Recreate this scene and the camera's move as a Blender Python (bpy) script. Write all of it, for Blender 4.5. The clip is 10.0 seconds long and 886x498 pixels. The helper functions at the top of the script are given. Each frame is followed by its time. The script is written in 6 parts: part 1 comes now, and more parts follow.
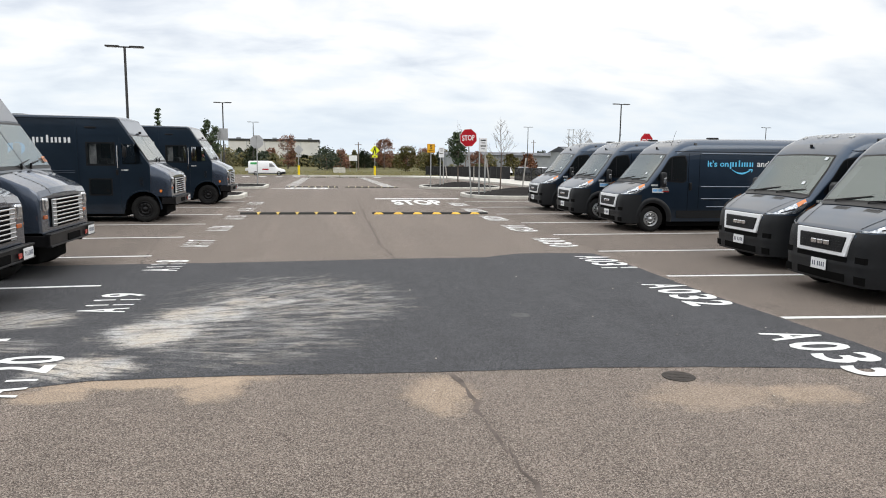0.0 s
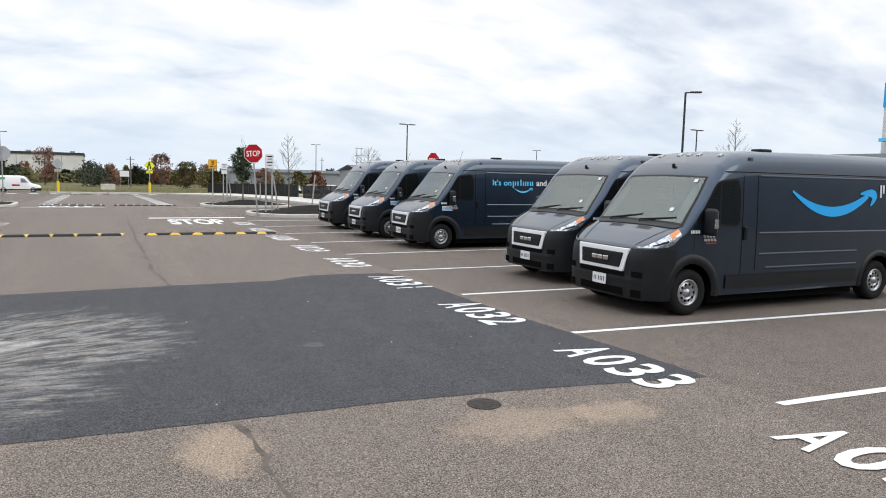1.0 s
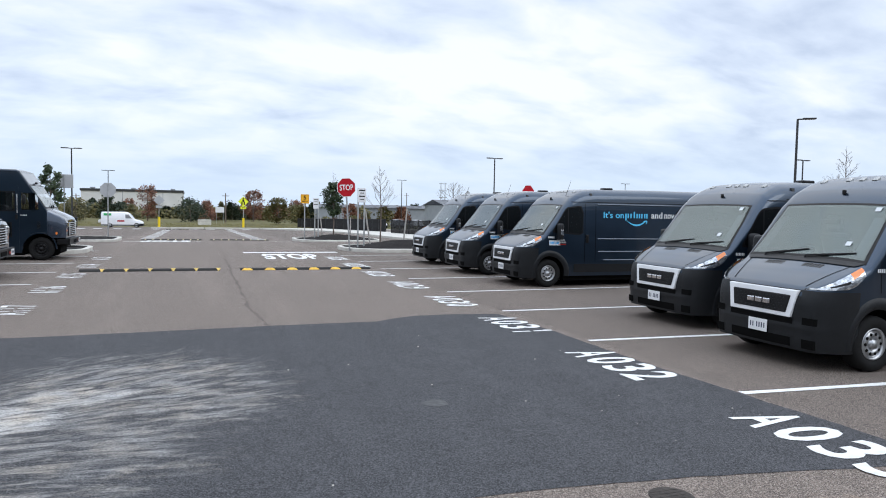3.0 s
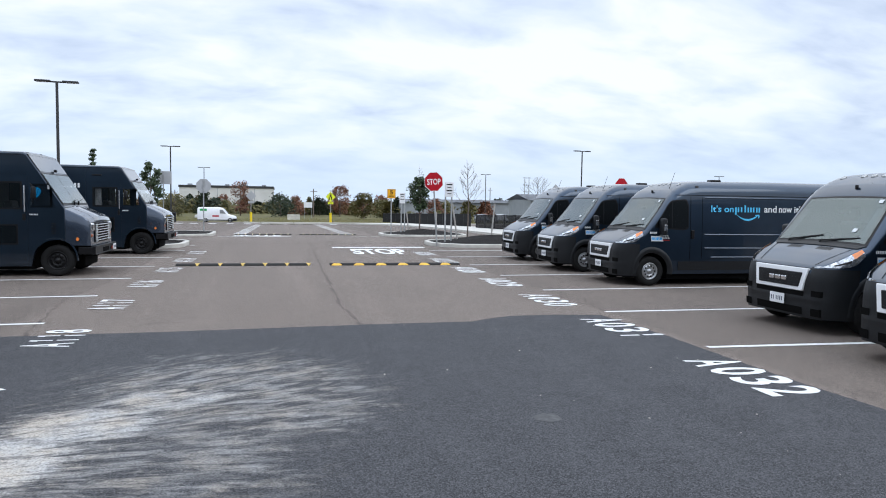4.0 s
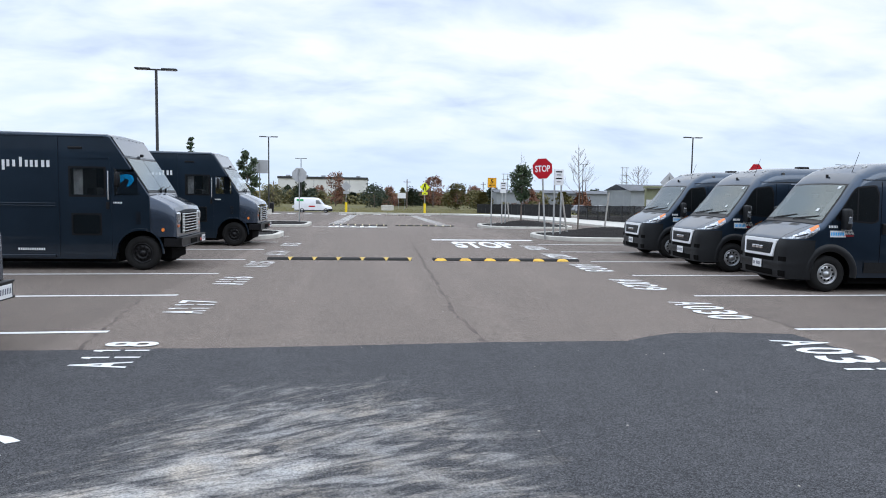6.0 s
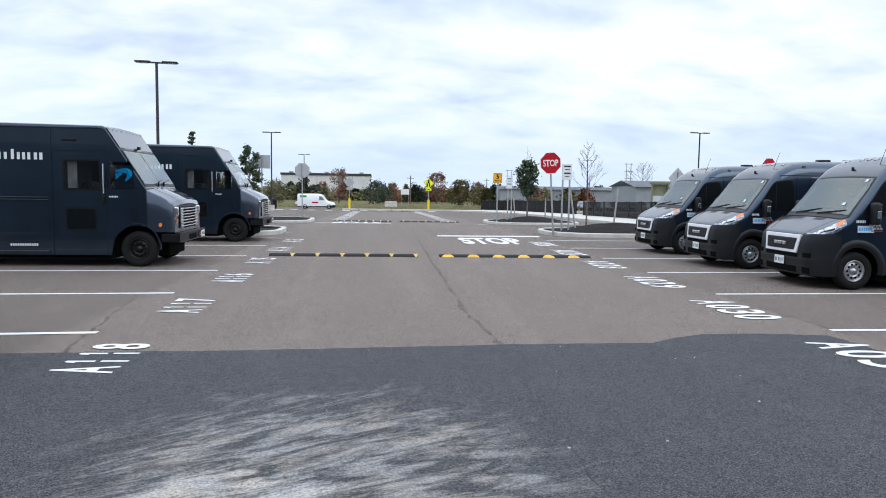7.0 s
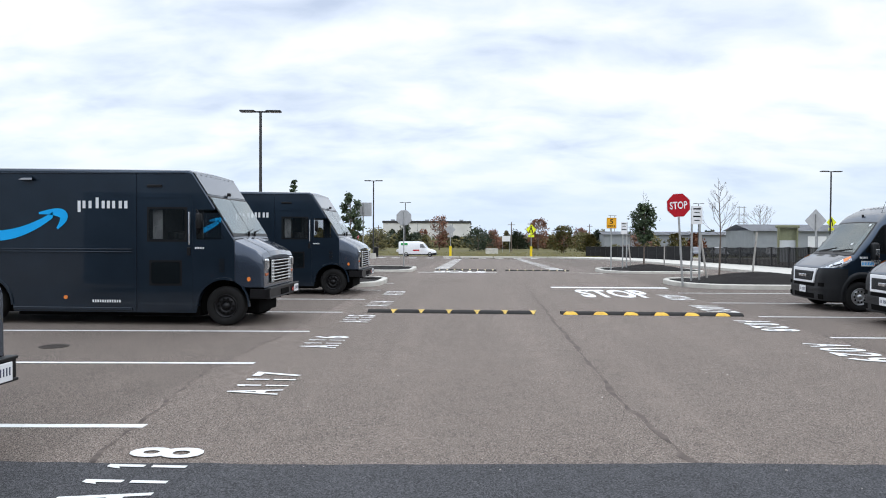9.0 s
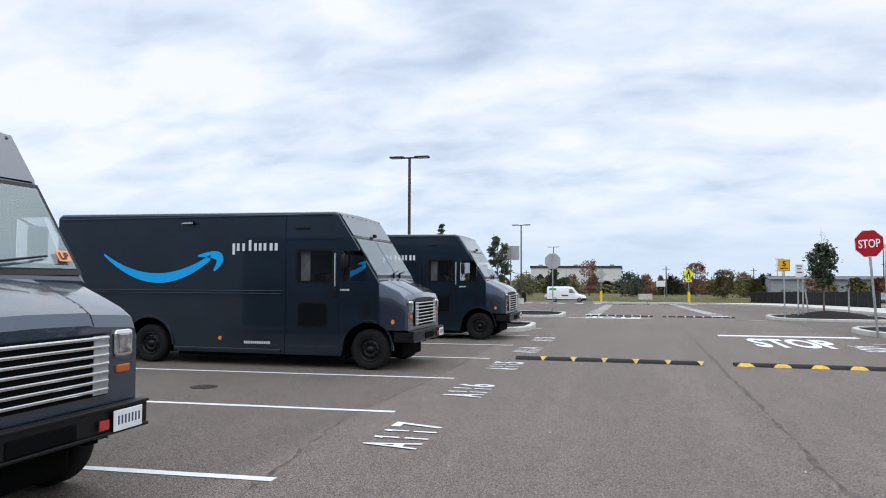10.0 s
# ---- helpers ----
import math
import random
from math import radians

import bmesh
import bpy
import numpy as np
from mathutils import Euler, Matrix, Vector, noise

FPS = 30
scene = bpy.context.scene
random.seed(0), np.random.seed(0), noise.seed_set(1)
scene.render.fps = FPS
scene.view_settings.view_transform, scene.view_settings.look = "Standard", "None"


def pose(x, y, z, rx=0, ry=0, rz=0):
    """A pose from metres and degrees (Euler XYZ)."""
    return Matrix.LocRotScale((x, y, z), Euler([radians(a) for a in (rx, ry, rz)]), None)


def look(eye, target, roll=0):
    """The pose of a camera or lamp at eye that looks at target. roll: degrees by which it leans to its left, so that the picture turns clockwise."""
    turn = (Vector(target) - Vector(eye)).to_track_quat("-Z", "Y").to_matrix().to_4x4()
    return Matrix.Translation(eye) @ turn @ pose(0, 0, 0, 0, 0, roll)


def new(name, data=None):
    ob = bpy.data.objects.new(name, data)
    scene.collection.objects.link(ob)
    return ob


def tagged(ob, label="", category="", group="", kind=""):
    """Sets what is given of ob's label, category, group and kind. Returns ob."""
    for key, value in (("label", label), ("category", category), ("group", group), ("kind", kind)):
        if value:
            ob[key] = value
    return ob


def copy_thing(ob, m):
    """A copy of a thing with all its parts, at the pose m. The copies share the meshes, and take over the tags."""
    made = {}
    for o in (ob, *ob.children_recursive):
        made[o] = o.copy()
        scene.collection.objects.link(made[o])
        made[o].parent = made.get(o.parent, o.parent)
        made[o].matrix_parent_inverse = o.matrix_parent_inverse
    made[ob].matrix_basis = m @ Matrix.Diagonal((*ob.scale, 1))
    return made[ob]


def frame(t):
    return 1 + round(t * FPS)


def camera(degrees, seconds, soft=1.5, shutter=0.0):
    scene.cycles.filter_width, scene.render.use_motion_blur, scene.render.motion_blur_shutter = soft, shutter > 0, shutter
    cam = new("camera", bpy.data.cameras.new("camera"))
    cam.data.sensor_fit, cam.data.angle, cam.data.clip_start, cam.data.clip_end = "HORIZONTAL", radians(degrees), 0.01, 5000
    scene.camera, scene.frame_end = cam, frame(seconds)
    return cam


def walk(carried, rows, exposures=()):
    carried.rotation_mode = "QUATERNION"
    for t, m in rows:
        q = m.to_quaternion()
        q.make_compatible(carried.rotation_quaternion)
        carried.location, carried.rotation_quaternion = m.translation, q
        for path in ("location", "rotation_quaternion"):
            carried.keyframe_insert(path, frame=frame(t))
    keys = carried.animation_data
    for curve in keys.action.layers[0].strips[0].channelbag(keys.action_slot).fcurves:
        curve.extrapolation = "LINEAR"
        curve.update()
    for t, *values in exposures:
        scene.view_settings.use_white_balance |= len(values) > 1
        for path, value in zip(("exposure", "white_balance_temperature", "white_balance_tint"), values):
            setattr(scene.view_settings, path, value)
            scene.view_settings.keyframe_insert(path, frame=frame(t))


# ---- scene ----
cam = camera(64.2, 10.0, soft=1.0)
PATH = [
    (0, (1.563, 4.943, 1.938), (1.883, 6.899, 1.672), 0.7),
    (0.2, (1.62, 5.06, 1.93), (2.169, 6.965, 1.67), 0.9),
    (0.5, (1.699, 5.248, 1.919), (2.421, 7.098, 1.682), 1.2),
    (1, (1.713, 5.554, 1.914), (2.593, 7.338, 1.709), 1.4),
    (1.5, (1.658, 5.867, 1.921), (2.568, 7.639, 1.743), 1.3),
    (2, (1.733, 6.211, 1.894), (2.588, 8.013, 1.753), 1.2),
    (2.5, (1.725, 6.506, 1.866), (2.497, 8.347, 1.745), 1.2),
    (3, (1.695, 6.877, 1.838), (2.363, 8.758, 1.726), 1.1),
    (3.2, (1.7, 7.02, 1.825), (2.295, 8.926, 1.718), 1.0),
    (4.3, (1.642, 7.76, 1.821), (2.047, 9.713, 1.679), 1.0),
    (4.5, (1.65, 7.925, 1.798), (2.02, 9.884, 1.649), 1.1),
    (5, (1.619, 8.338, 1.794), (1.913, 10.31, 1.635), 1.0),
    (5.5, (1.543, 8.742, 1.781), (1.79, 10.72, 1.62), 1.0),
    (5.6, (1.556, 8.873, 1.767), (1.792, 10.853, 1.607), 1.0),
    (5.7, (1.519, 9.316, 1.753), (1.72, 11.3, 1.594), 0.9),
    (6.8, (1.49, 10.304, 1.697), (1.675, 12.288, 1.53), 0.9),
    (7, (1.46, 10.456, 1.672), (1.643, 12.44, 1.502), 0.9),
    (7.5, (1.391, 10.897, 1.672), (1.565, 12.881, 1.494), 0.9),
    (8, (1.386, 11.339, 1.665), (1.539, 13.325, 1.483), 0.9),
    (8.5, (1.294, 11.74, 1.667), (1.419, 13.729, 1.501), 0.8),
    (8.8, (1.225, 12.02, 1.665), (1.315, 14.014, 1.52), 0.6),
    (8.9, (1.21, 12.47, 1.675), (1.16, 14.468, 1.62), 0.4),
    (9, (1.198, 12.63, 1.678), (1.1, 14.627, 1.637), 0.3),
    (9.2, (1.165, 12.80, 1.665), (1.003, 14.793, 1.664), 0.3),
    (9.5, (1.131, 12.976, 1.646), (0.869, 14.959, 1.675), 0.3),
    (9.7, (1.12, 13.12, 1.632), (0.767, 15.088, 1.68), 0.3),
    (10, (1.079, 13.414, 1.603), (0.57, 15.346, 1.689), 0.2),
]
walk(cam, [(t, look(eye, target, roll)) for t, eye, target, roll in PATH],
     exposures=[(0, 0.0, 6900, 10), (1, -0.05, 6650, 10), (2.5, -0.10, 6150, 10), (5, -0.06, 6000, 10), (7, -0.04, 6000, 10), (7.6, -0.02, 6100, 10), (8.5, 0.06, 6200, 10), (9.3, -0.10, 6280, 10), (10, -0.18, 6160, 10)])

# ---- sky and sun ----
world = bpy.data.worlds.new("overcast_sky")
scene.world = world
world.use_nodes = True
wn, wl = world.node_tree.nodes, world.node_tree.links
wn.clear()
SUN_EL, SUN_ROT = radians(38), radians(150)
w_out = wn.new("ShaderNodeOutputWorld")
w_bg = wn.new("ShaderNodeBackground")
w_sky = wn.new("ShaderNodeTexSky")
w_sky.sky_type, w_sky.sun_disc = "NISHITA", False
w_sky.sun_elevation, w_sky.sun_rotation = SUN_EL, SUN_ROT
w_co = wn.new("ShaderNodeTexCoord")
w_sep = wn.new("ShaderNodeSeparateXYZ")
wl.new(w_co.outputs["Generated"], w_sep.inputs[0])
w_add = wn.new("ShaderNodeMath"); w_add.operation = "ADD"; w_add.inputs[1].default_value = 0.30
wl.new(w_sep.outputs["Z"], w_add.inputs[0])
w_div = wn.new("ShaderNodeVectorMath"); w_div.operation = "DIVIDE"
w_cmb = wn.new("ShaderNodeCombineXYZ")
for k in range(3):
    wl.new(w_add.outputs[0], w_cmb.inputs[k])
wl.new(w_co.outputs["Generated"], w_div.inputs[0])
wl.new(w_cmb.outputs[0], w_div.inputs[1])
w_map = wn.new("ShaderNodeMapping")
w_map.inputs["Rotation"].default_value = (0, 0, radians(-12))
w_map.inputs["Scale"].default_value = (1.0, 1.55, 1.0)
wl.new(w_div.outputs[0], w_map.inputs["Vector"])


def cloud_noise(scale, detail, rough, distortion):
    n = wn.new("ShaderNodeTexNoise")
    for key, value in (("Scale", scale), ("Detail", detail), ("Roughness", rough), ("Distortion", distortion)):
        n.inputs[key].default_value = value
    wl.new(w_map.outputs[0], n.inputs["Vector"])
    return n.outputs["Fac"]


def cloud_math(op, a, b):
    m = wn.new("ShaderNodeMath")
    m.operation = op
    for k, v in enumerate((a, b)):
        if hasattr(v, "is_output"):
            wl.new(v, m.inputs[k])
        else:
            m.inputs[k].default_value = v
    return m.outputs[0]


# broad banks of cloud broken by smaller billows
w_clouds = cloud_math("ADD", cloud_math("MULTIPLY", cloud_noise(1.1, 3, 0.5, 0.3), 0.42),
                      cloud_math("MULTIPLY", cloud_noise(3.4, 7, 0.50, 0.25), 0.58))
w_ramp = wn.new("ShaderNodeValToRGB")
w_ramp.color_ramp.elements[0].position, w_ramp.color_ramp.elements[0].color = 0.34, (0.56, 0.63, 0.76, 1)
w_ramp.color_ramp.elements[1].position, w_ramp.color_ramp.elements[1].color = 0.58, (1.0, 1.0, 1.0, 1)
e = w_ramp.color_ramp.elements.new(0.47); e.color = (0.80, 0.86, 0.95, 1)
wl.new(w_clouds, w_ramp.inputs[0])
w_sc = wn.new("ShaderNodeMix"); w_sc.data_type = "RGBA"; w_sc.blend_type = "MULTIPLY"
w_sc.inputs["Factor"].default_value = 1.0
w_sc.inputs["B"].default_value = (0.1, 0.1, 0.1, 1)
wl.new(w_sky.outputs[0], w_sc.inputs["A"])
w_mix = wn.new("ShaderNodeMix"); w_mix.data_type = "RGBA"
w_mix.inputs["Factor"].default_value = 0.9
wl.new(w_sc.outputs["Result"], w_mix.inputs["A"])
wl.new(w_ramp.outputs[0], w_mix.inputs["B"])
# paler, bluish air near the horizon
w_low = wn.new("ShaderNodeMapRange"); w_low.interpolation_type = "SMOOTHSTEP"
w_low.inputs["From Min"].default_value, w_low.inputs["From Max"].default_value = 0.0, 0.16
w_low.inputs["To Min"].default_value, w_low.inputs["To Max"].default_value = 0.80, 0.0
wl.new(w_sep.outputs["Z"], w_low.inputs["Value"])
w_air = wn.new("ShaderNodeMix"); w_air.data_type = "RGBA"
w_air.inputs["B"].default_value = (0.64, 0.75, 0.88, 1)
wl.new(w_low.outputs[0], w_air.inputs["Factor"])
wl.new(w_mix.outputs["Result"], w_air.inputs["A"])
wl.new(w_air.outputs["Result"], w_bg.inputs["Color"])
# an overcast sky grows brighter towards the zenith
w_up = wn.new("ShaderNodeMapRange"); w_up.interpolation_type = "SMOOTHSTEP"
w_up.inputs["From Min"].default_value, w_up.inputs["From Max"].default_value = 0.30, 1.0
w_up.inputs["To Min"].default_value, w_up.inputs["To Max"].default_value = 1.16, 2.6
wl.new(w_sep.outputs["Z"], w_up.inputs["Value"])
wl.new(w_up.outputs[0], w_bg.inputs["Strength"])
wl.new(w_bg.outputs[0], w_out.inputs[0])

sun_data = bpy.data.lights.new("sun", "SUN")
sun_data.energy, sun_data.angle, sun_data.color = 0.5, radians(30), (1.0, 0.97, 0.92)
sun = new("sun", sun_data)
sun.matrix_world = look((0, 0, 50), (30 * math.sin(SUN_ROT) * -1, -30 * math.cos(SUN_ROT), 50 - 30 * math.tan(SUN_EL)))

# ---- materials ----
def mat(name, color, rough=0.6, metal=0.0, var=0.15, scale=6.0, bump=0.0, bump_scale=60.0, coat=0.0, spec=None, trans=0.0, emit=0.0):
    spec = spec if spec is not None else (0.2 if rough > 0.6 else 0.45)
    m = bpy.data.materials.new(name)
    m.use_nodes = True
    nt = m.node_tree
    b = nt.nodes["Principled BSDF"]
    b.inputs["Roughness"].default_value = rough
    b.inputs["Metallic"].default_value = metal
    b.inputs["Coat Weight"].default_value = coat
    b.inputs["Coat Roughness"].default_value = 0.04
    b.inputs["Specular IOR Level"].default_value = spec
    b.inputs["Transmission Weight"].default_value = trans
    co = nt.nodes.new("ShaderNodeTexCoord")
    if var > 0:
        n = nt.nodes.new("ShaderNodeTexNoise")
        n.inputs["Scale"].default_value, n.inputs["Detail"].default_value = scale, 8
        nt.links.new(co.outputs["Object"], n.inputs["Vector"])
        r = nt.nodes.new("ShaderNodeValToRGB")
        r.color_ramp.elements[0].position, r.color_ramp.elements[1].position = 0.3, 0.7
        r.color_ramp.elements[0].color = (*[c * (1 - var) for c in color], 1)
        r.color_ramp.elements[1].color = (*[min(1, c * (1 + var)) for c in color], 1)
        nt.links.new(n.outputs["Fac"], r.inputs[0])
        nt.links.new(r.outputs[0], b.inputs["Base Color"])
        rr = nt.nodes.new("ShaderNodeMapRange")
        rr.inputs["To Min"].default_value, rr.inputs["To Max"].default_value = max(0.02, rough * 0.8), min(1, rough * 1.2)
        nt.links.new(n.outputs["Fac"], rr.inputs["Value"])
        nt.links.new(rr.outputs[0], b.inputs["Roughness"])
    else:
        b.inputs["Base Color"].default_value = (*color, 1)
    if bump > 0:
        n2 = nt.nodes.new("ShaderNodeTexNoise")
        n2.inputs["Scale"].default_value, n2.inputs["Detail"].default_value = bump_scale, 5
        nt.links.new(co.outputs["Object"], n2.inputs["Vector"])
        bp = nt.nodes.new("ShaderNodeBump")
        bp.inputs["Strength"].default_value, bp.inputs["Distance"].default_value = bump, 0.02
        nt.links.new(n2.outputs["Fac"], bp.inputs["Height"])
        nt.links.new(bp.outputs[0], b.inputs["Normal"])
    if emit:
        b.inputs["Emission Color"].default_value = (*color, 1)
        b.inputs["Emission Strength"].default_value = emit
    return m


def node(nt, kind, **inputs):
    n = nt.nodes.new("ShaderNode" + kind)
    for k, v in inputs.items():
        n.inputs[k.replace("_", " ")].default_value = v
    return n


def mixer(nt, fac, a, b, blend="MIX"):
    """A colour mix; fac, a and b are sockets or values."""
    m = nt.nodes.new("ShaderNodeMix")
    m.data_type, m.blend_type = "RGBA", blend
    for key, v in (("Factor", fac), ("A", a), ("B", b)):
        if hasattr(v, "is_output"):
            nt.links.new(v, m.inputs[key])
        else:
            m.inputs[key].default_value = v if key == "Factor" else (*v, 1)
    return m.outputs["Result"]


def ramp(nt, sock, lo, hi):
    r = nt.nodes.new("ShaderNodeMapRange")
    r.inputs["From Min"].default_value, r.inputs["From Max"].default_value = lo, hi
    nt.links.new(sock, r.inputs["Value"])
    return r.outputs[0]


def maths(nt, op, a, b):
    m = nt.nodes.new("ShaderNodeMath")
    m.operation = op
    for k, v in enumerate((a, b)):
        if hasattr(v, "is_output"):
            nt.links.new(v, m.inputs[k])
        else:
            m.inputs[k].default_value = v
    return m.outputs[0]


def blob(nt, co, cx, cy, rx, ry, wobble, ragged=2.1):
    """1 inside an uneven ellipse on the ground, fading to 0 at its rim."""
    mp = node(nt, "Mapping")
    mp.vector_type = "POINT"
    mp.inputs["Location"].default_value = (-cx / rx, -cy / ry, 0)
    mp.inputs["Scale"].default_value = (1 / rx, 1 / ry, 0)
    nt.links.new(co, mp.inputs["Vector"])
    ln = nt.nodes.new("ShaderNodeVectorMath")
    ln.operation = "LENGTH"
    nt.links.new(mp.outputs[0], ln.inputs[0])
    d = maths(nt, "ADD", ln.outputs["Value"], maths(nt, "MULTIPLY", maths(nt, "SUBTRACT", wobble, 0.5), ragged))
    return ramp(nt, d, 1.0, 0.50)


def asphalt(name, dark, light, stone, sand=(), dust=(), bays=()):
    m = bpy.data.materials.new(name)
    m.use_nodes = True
    nt = m.node_tree
    b = nt.nodes["Principled BSDF"]
    co = nt.nodes.new("ShaderNodeTexCoord").outputs["Object"]
    big = node(nt, "TexNoise", Scale=0.22, Detail=6.0, Roughness=0.6)
    mid = node(nt, "TexNoise", Scale=2.3, Detail=6.0, Roughness=0.65)
    fine = node(nt, "TexNoise", Scale=60.0, Detail=5.0, Roughness=0.85)
    vor = node(nt, "TexVoronoi", Scale=150.0)
    for n in (big, mid, fine, vor):
        nt.links.new(co, n.inputs["Vector"])
    base = mixer(nt, ramp(nt, big.outputs["Fac"], 0.3, 0.7), dark, light)
    lane = node(nt, "Mapping")
    lane.inputs["Scale"].default_value = (1.1, 0.06, 1)
    nt.links.new(co, lane.inputs["Vector"])
    wear = node(nt, "TexNoise", Scale=1.0, Detail=5.0, Roughness=0.6)
    nt.links.new(lane.outputs[0], wear.inputs["Vector"])
    base = mixer(nt, maths(nt, "MULTIPLY", ramp(nt, wear.outputs["Fac"], 0.48, 0.70), 0.8), base, [c * 1.35 for c in light])
    base = mixer(nt, ramp(nt, mid.outputs["Fac"], 0.45, 0.8), base, [c * 0.72 for c in dark])
    blotch = node(nt, "TexNoise", Scale=11.0, Detail=6.0, Roughness=0.75)
    nt.links.new(co, blotch.inputs["Vector"])
    base = mixer(nt, maths(nt, "MULTIPLY", ramp(nt, blotch.outputs["Fac"], 0.50, 0.68), 0.8), base, [c * 0.6 for c in dark])
    base = mixer(nt, maths(nt, "MULTIPLY", ramp(nt, blotch.outputs["Fac"], 0.47, 0.33), 0.7), base, [c * 1.25 for c in light])
    speck = ramp(nt, fine.outputs["Fac"], 0.50, 0.62)
    base = mixer(nt, maths(nt, "MULTIPLY", speck, 1.0), base, [c * 1.15 for c in stone])
    tone = nt.nodes.new("ShaderNodeSeparateColor")
    nt.links.new(vor.outputs["Color"], tone.inputs[0])
    base = mixer(nt, maths(nt, "MULTIPLY", ramp(nt, tone.outputs[0], 0.55, 1.0), 0.75), base, stone)
    base = mixer(nt, maths(nt, "MULTIPLY", ramp(nt, tone.outputs[1], 0.40, 0.90), 0.85), base, [c * 0.2 for c in dark])
    edge = node(nt, "TexNoise", Scale=3.6, Detail=9.0, Roughness=0.75)
    nt.links.new(co, edge.inputs["Vector"])
    for cx, cy, rx, ry, amount in sand:
        mask = blob(nt, co, cx, cy, rx, ry, edge.outputs["Fac"])
        base = mixer(nt, maths(nt, "MULTIPLY", maths(nt, "MULTIPLY", mask, ramp(nt, fine.outputs["Fac"], 0.34, 0.58)), amount), base, (0.50, 0.38, 0.27))
    if dust:
        # brush strokes that fan out from one corner
        away = nt.nodes.new("ShaderNodeVectorMath")
        away.operation = "SUBTRACT"
        nt.links.new(co, away.inputs[0])
        away.inputs[1].default_value = (-3.2, 12.55, 0)
        xyz = nt.nodes.new("ShaderNodeSeparateXYZ")
        nt.links.new(away.outputs[0], xyz.inputs[0])
        far = nt.nodes.new("ShaderNodeVectorMath")
        far.operation = "LENGTH"
        nt.links.new(away.outputs[0], far.inputs[0])
        fan = nt.nodes.new("ShaderNodeCombineXYZ")
        nt.links.new(maths(nt, "MULTIPLY", far.outputs["Value"], 1.9), fan.inputs[0])
        nt.links.new(maths(nt, "MULTIPLY", maths(nt, "ARCTAN2", xyz.outputs[1], xyz.outputs[0]), 36.0), fan.inputs[1])
        streak = node(nt, "TexNoise", Scale=1.0, Detail=10.0, Roughness=0.74, Distortion=0.6)
        nt.links.new(fan.outputs[0], streak.inputs["Vector"])
        total = None
        for cx, cy, rx, ry, amount in dust:
            mask = maths(nt, "MULTIPLY", blob(nt, co, cx, cy, rx, ry, edge.outputs["Fac"], 1.1), amount)
            total = mask if total is None else maths(nt, "MAXIMUM", total, mask)
        st = ramp(nt, maths(nt, "ADD", streak.outputs["Fac"], maths(nt, "MULTIPLY", total, 0.18)), 0.53, 0.69)
        grit = maths(nt, "MULTIPLY", ramp(nt, fine.outputs["Fac"], 0.28, 0.56), ramp(nt, blotch.outputs["Fac"], 0.26, 0.46))
        powder = mixer(nt, ramp(nt, mid.outputs["Fac"], 0.40, 0.62), (0.53, 0.52, 0.50), (0.57, 0.51, 0.43))
        base = mixer(nt, maths(nt, "MULTIPLY", maths(nt, "MULTIPLY", total, st), grit), base, powder)
    if bays:
        # the asphalt of the bays beyond the paving joints is darker
        place = nt.nodes.new("ShaderNodeSeparateXYZ")
        nt.links.new(co, place.inputs[0])
        aside = maths(nt, "ADD", ramp(nt, place.outputs[0], bays[0] + 0.05, bays[0] - 0.1), ramp(nt, place.outputs[0], bays[1] - 0.05, bays[1] + 0.1))
        base = mixer(nt, maths(nt, "MULTIPLY", aside, 0.20), base, (0.03, 0.024, 0.021))
    nt.links.new(base, b.inputs["Base Color"])
    b.inputs["Roughness"].default_value = 0.9
    b.inputs["Specular IOR Level"].default_value = 0.25
    bp = node(nt, "Bump", Strength=0.6, Distance=0.006)
    nt.links.new(fine.outputs["Fac"], bp.inputs["Height"])
    nt.links.new(bp.outputs[0], b.inputs["Normal"])
    return m


M_LOT = asphalt("worn_asphalt", (0.130, 0.100, 0.084), (0.176, 0.138, 0.116), (0.40, 0.35, 0.30),
                sand=((2.45, 10.45, 0.34, 0.60, 0.6), (0.15, 11.02, 1.2, 0.22, 0.85), (0.62, 10.75, 0.30, 0.36, 0.75), (4.7, 10.1, 0.75, 0.4, 0.4),
                      (5.55, 10.05, 0.5, 0.3, 0.5), (-0.62, 10.78, 0.35, 0.25, 0.6)), bays=(-2.05, 7.08))
M_PATCH = asphalt("fresh_asphalt", (0.047, 0.048, 0.053), (0.064, 0.064, 0.069), (0.135, 0.135, 0.14),
                  dust=((1.1, 14.4, 1.85, 2.2, 0.55), (0.75, 12.5, 1.4, 1.5, 0.50), (-0.6, 11.5, 0.65, 0.5, 1.0), (-1.6, 12.3, 0.5, 0.4, 0.5), (-0.25, 12.75, 0.75, 0.9, 1.0),
                        (0.1, 13.55, 0.85, 0.7, 0.95), (0.7, 14.25, 0.8, 0.6, 0.85), (-2.0, 13.5, 0.95, 0.65, 0.8), (1.75, 13.7, 1.1, 0.9, 0.56)))
M_SEAL = mat("crack_seal", (0.121, 0.099, 0.086), 0.9, var=0.45, bump=0.2)
M_PAINT = mat("white_road_paint", (0.74, 0.74, 0.72), 0.7, var=0.12, scale=9, bump=0.3, bump_scale=120)
M_CONC = mat("pale_concrete", (0.56, 0.54, 0.49), 0.85, var=0.14, scale=3, bump=0.25, bump_scale=90)
M_GRASS = mat("mown_grass", (0.125, 0.115, 0.048), 0.9, var=0.4, scale=0.4, bump=0.5, bump_scale=8)
M_MULCH = mat("black_mulch", (0.013, 0.011, 0.010), 0.95, var=0.6, scale=14, bump=1.0, bump_scale=45)
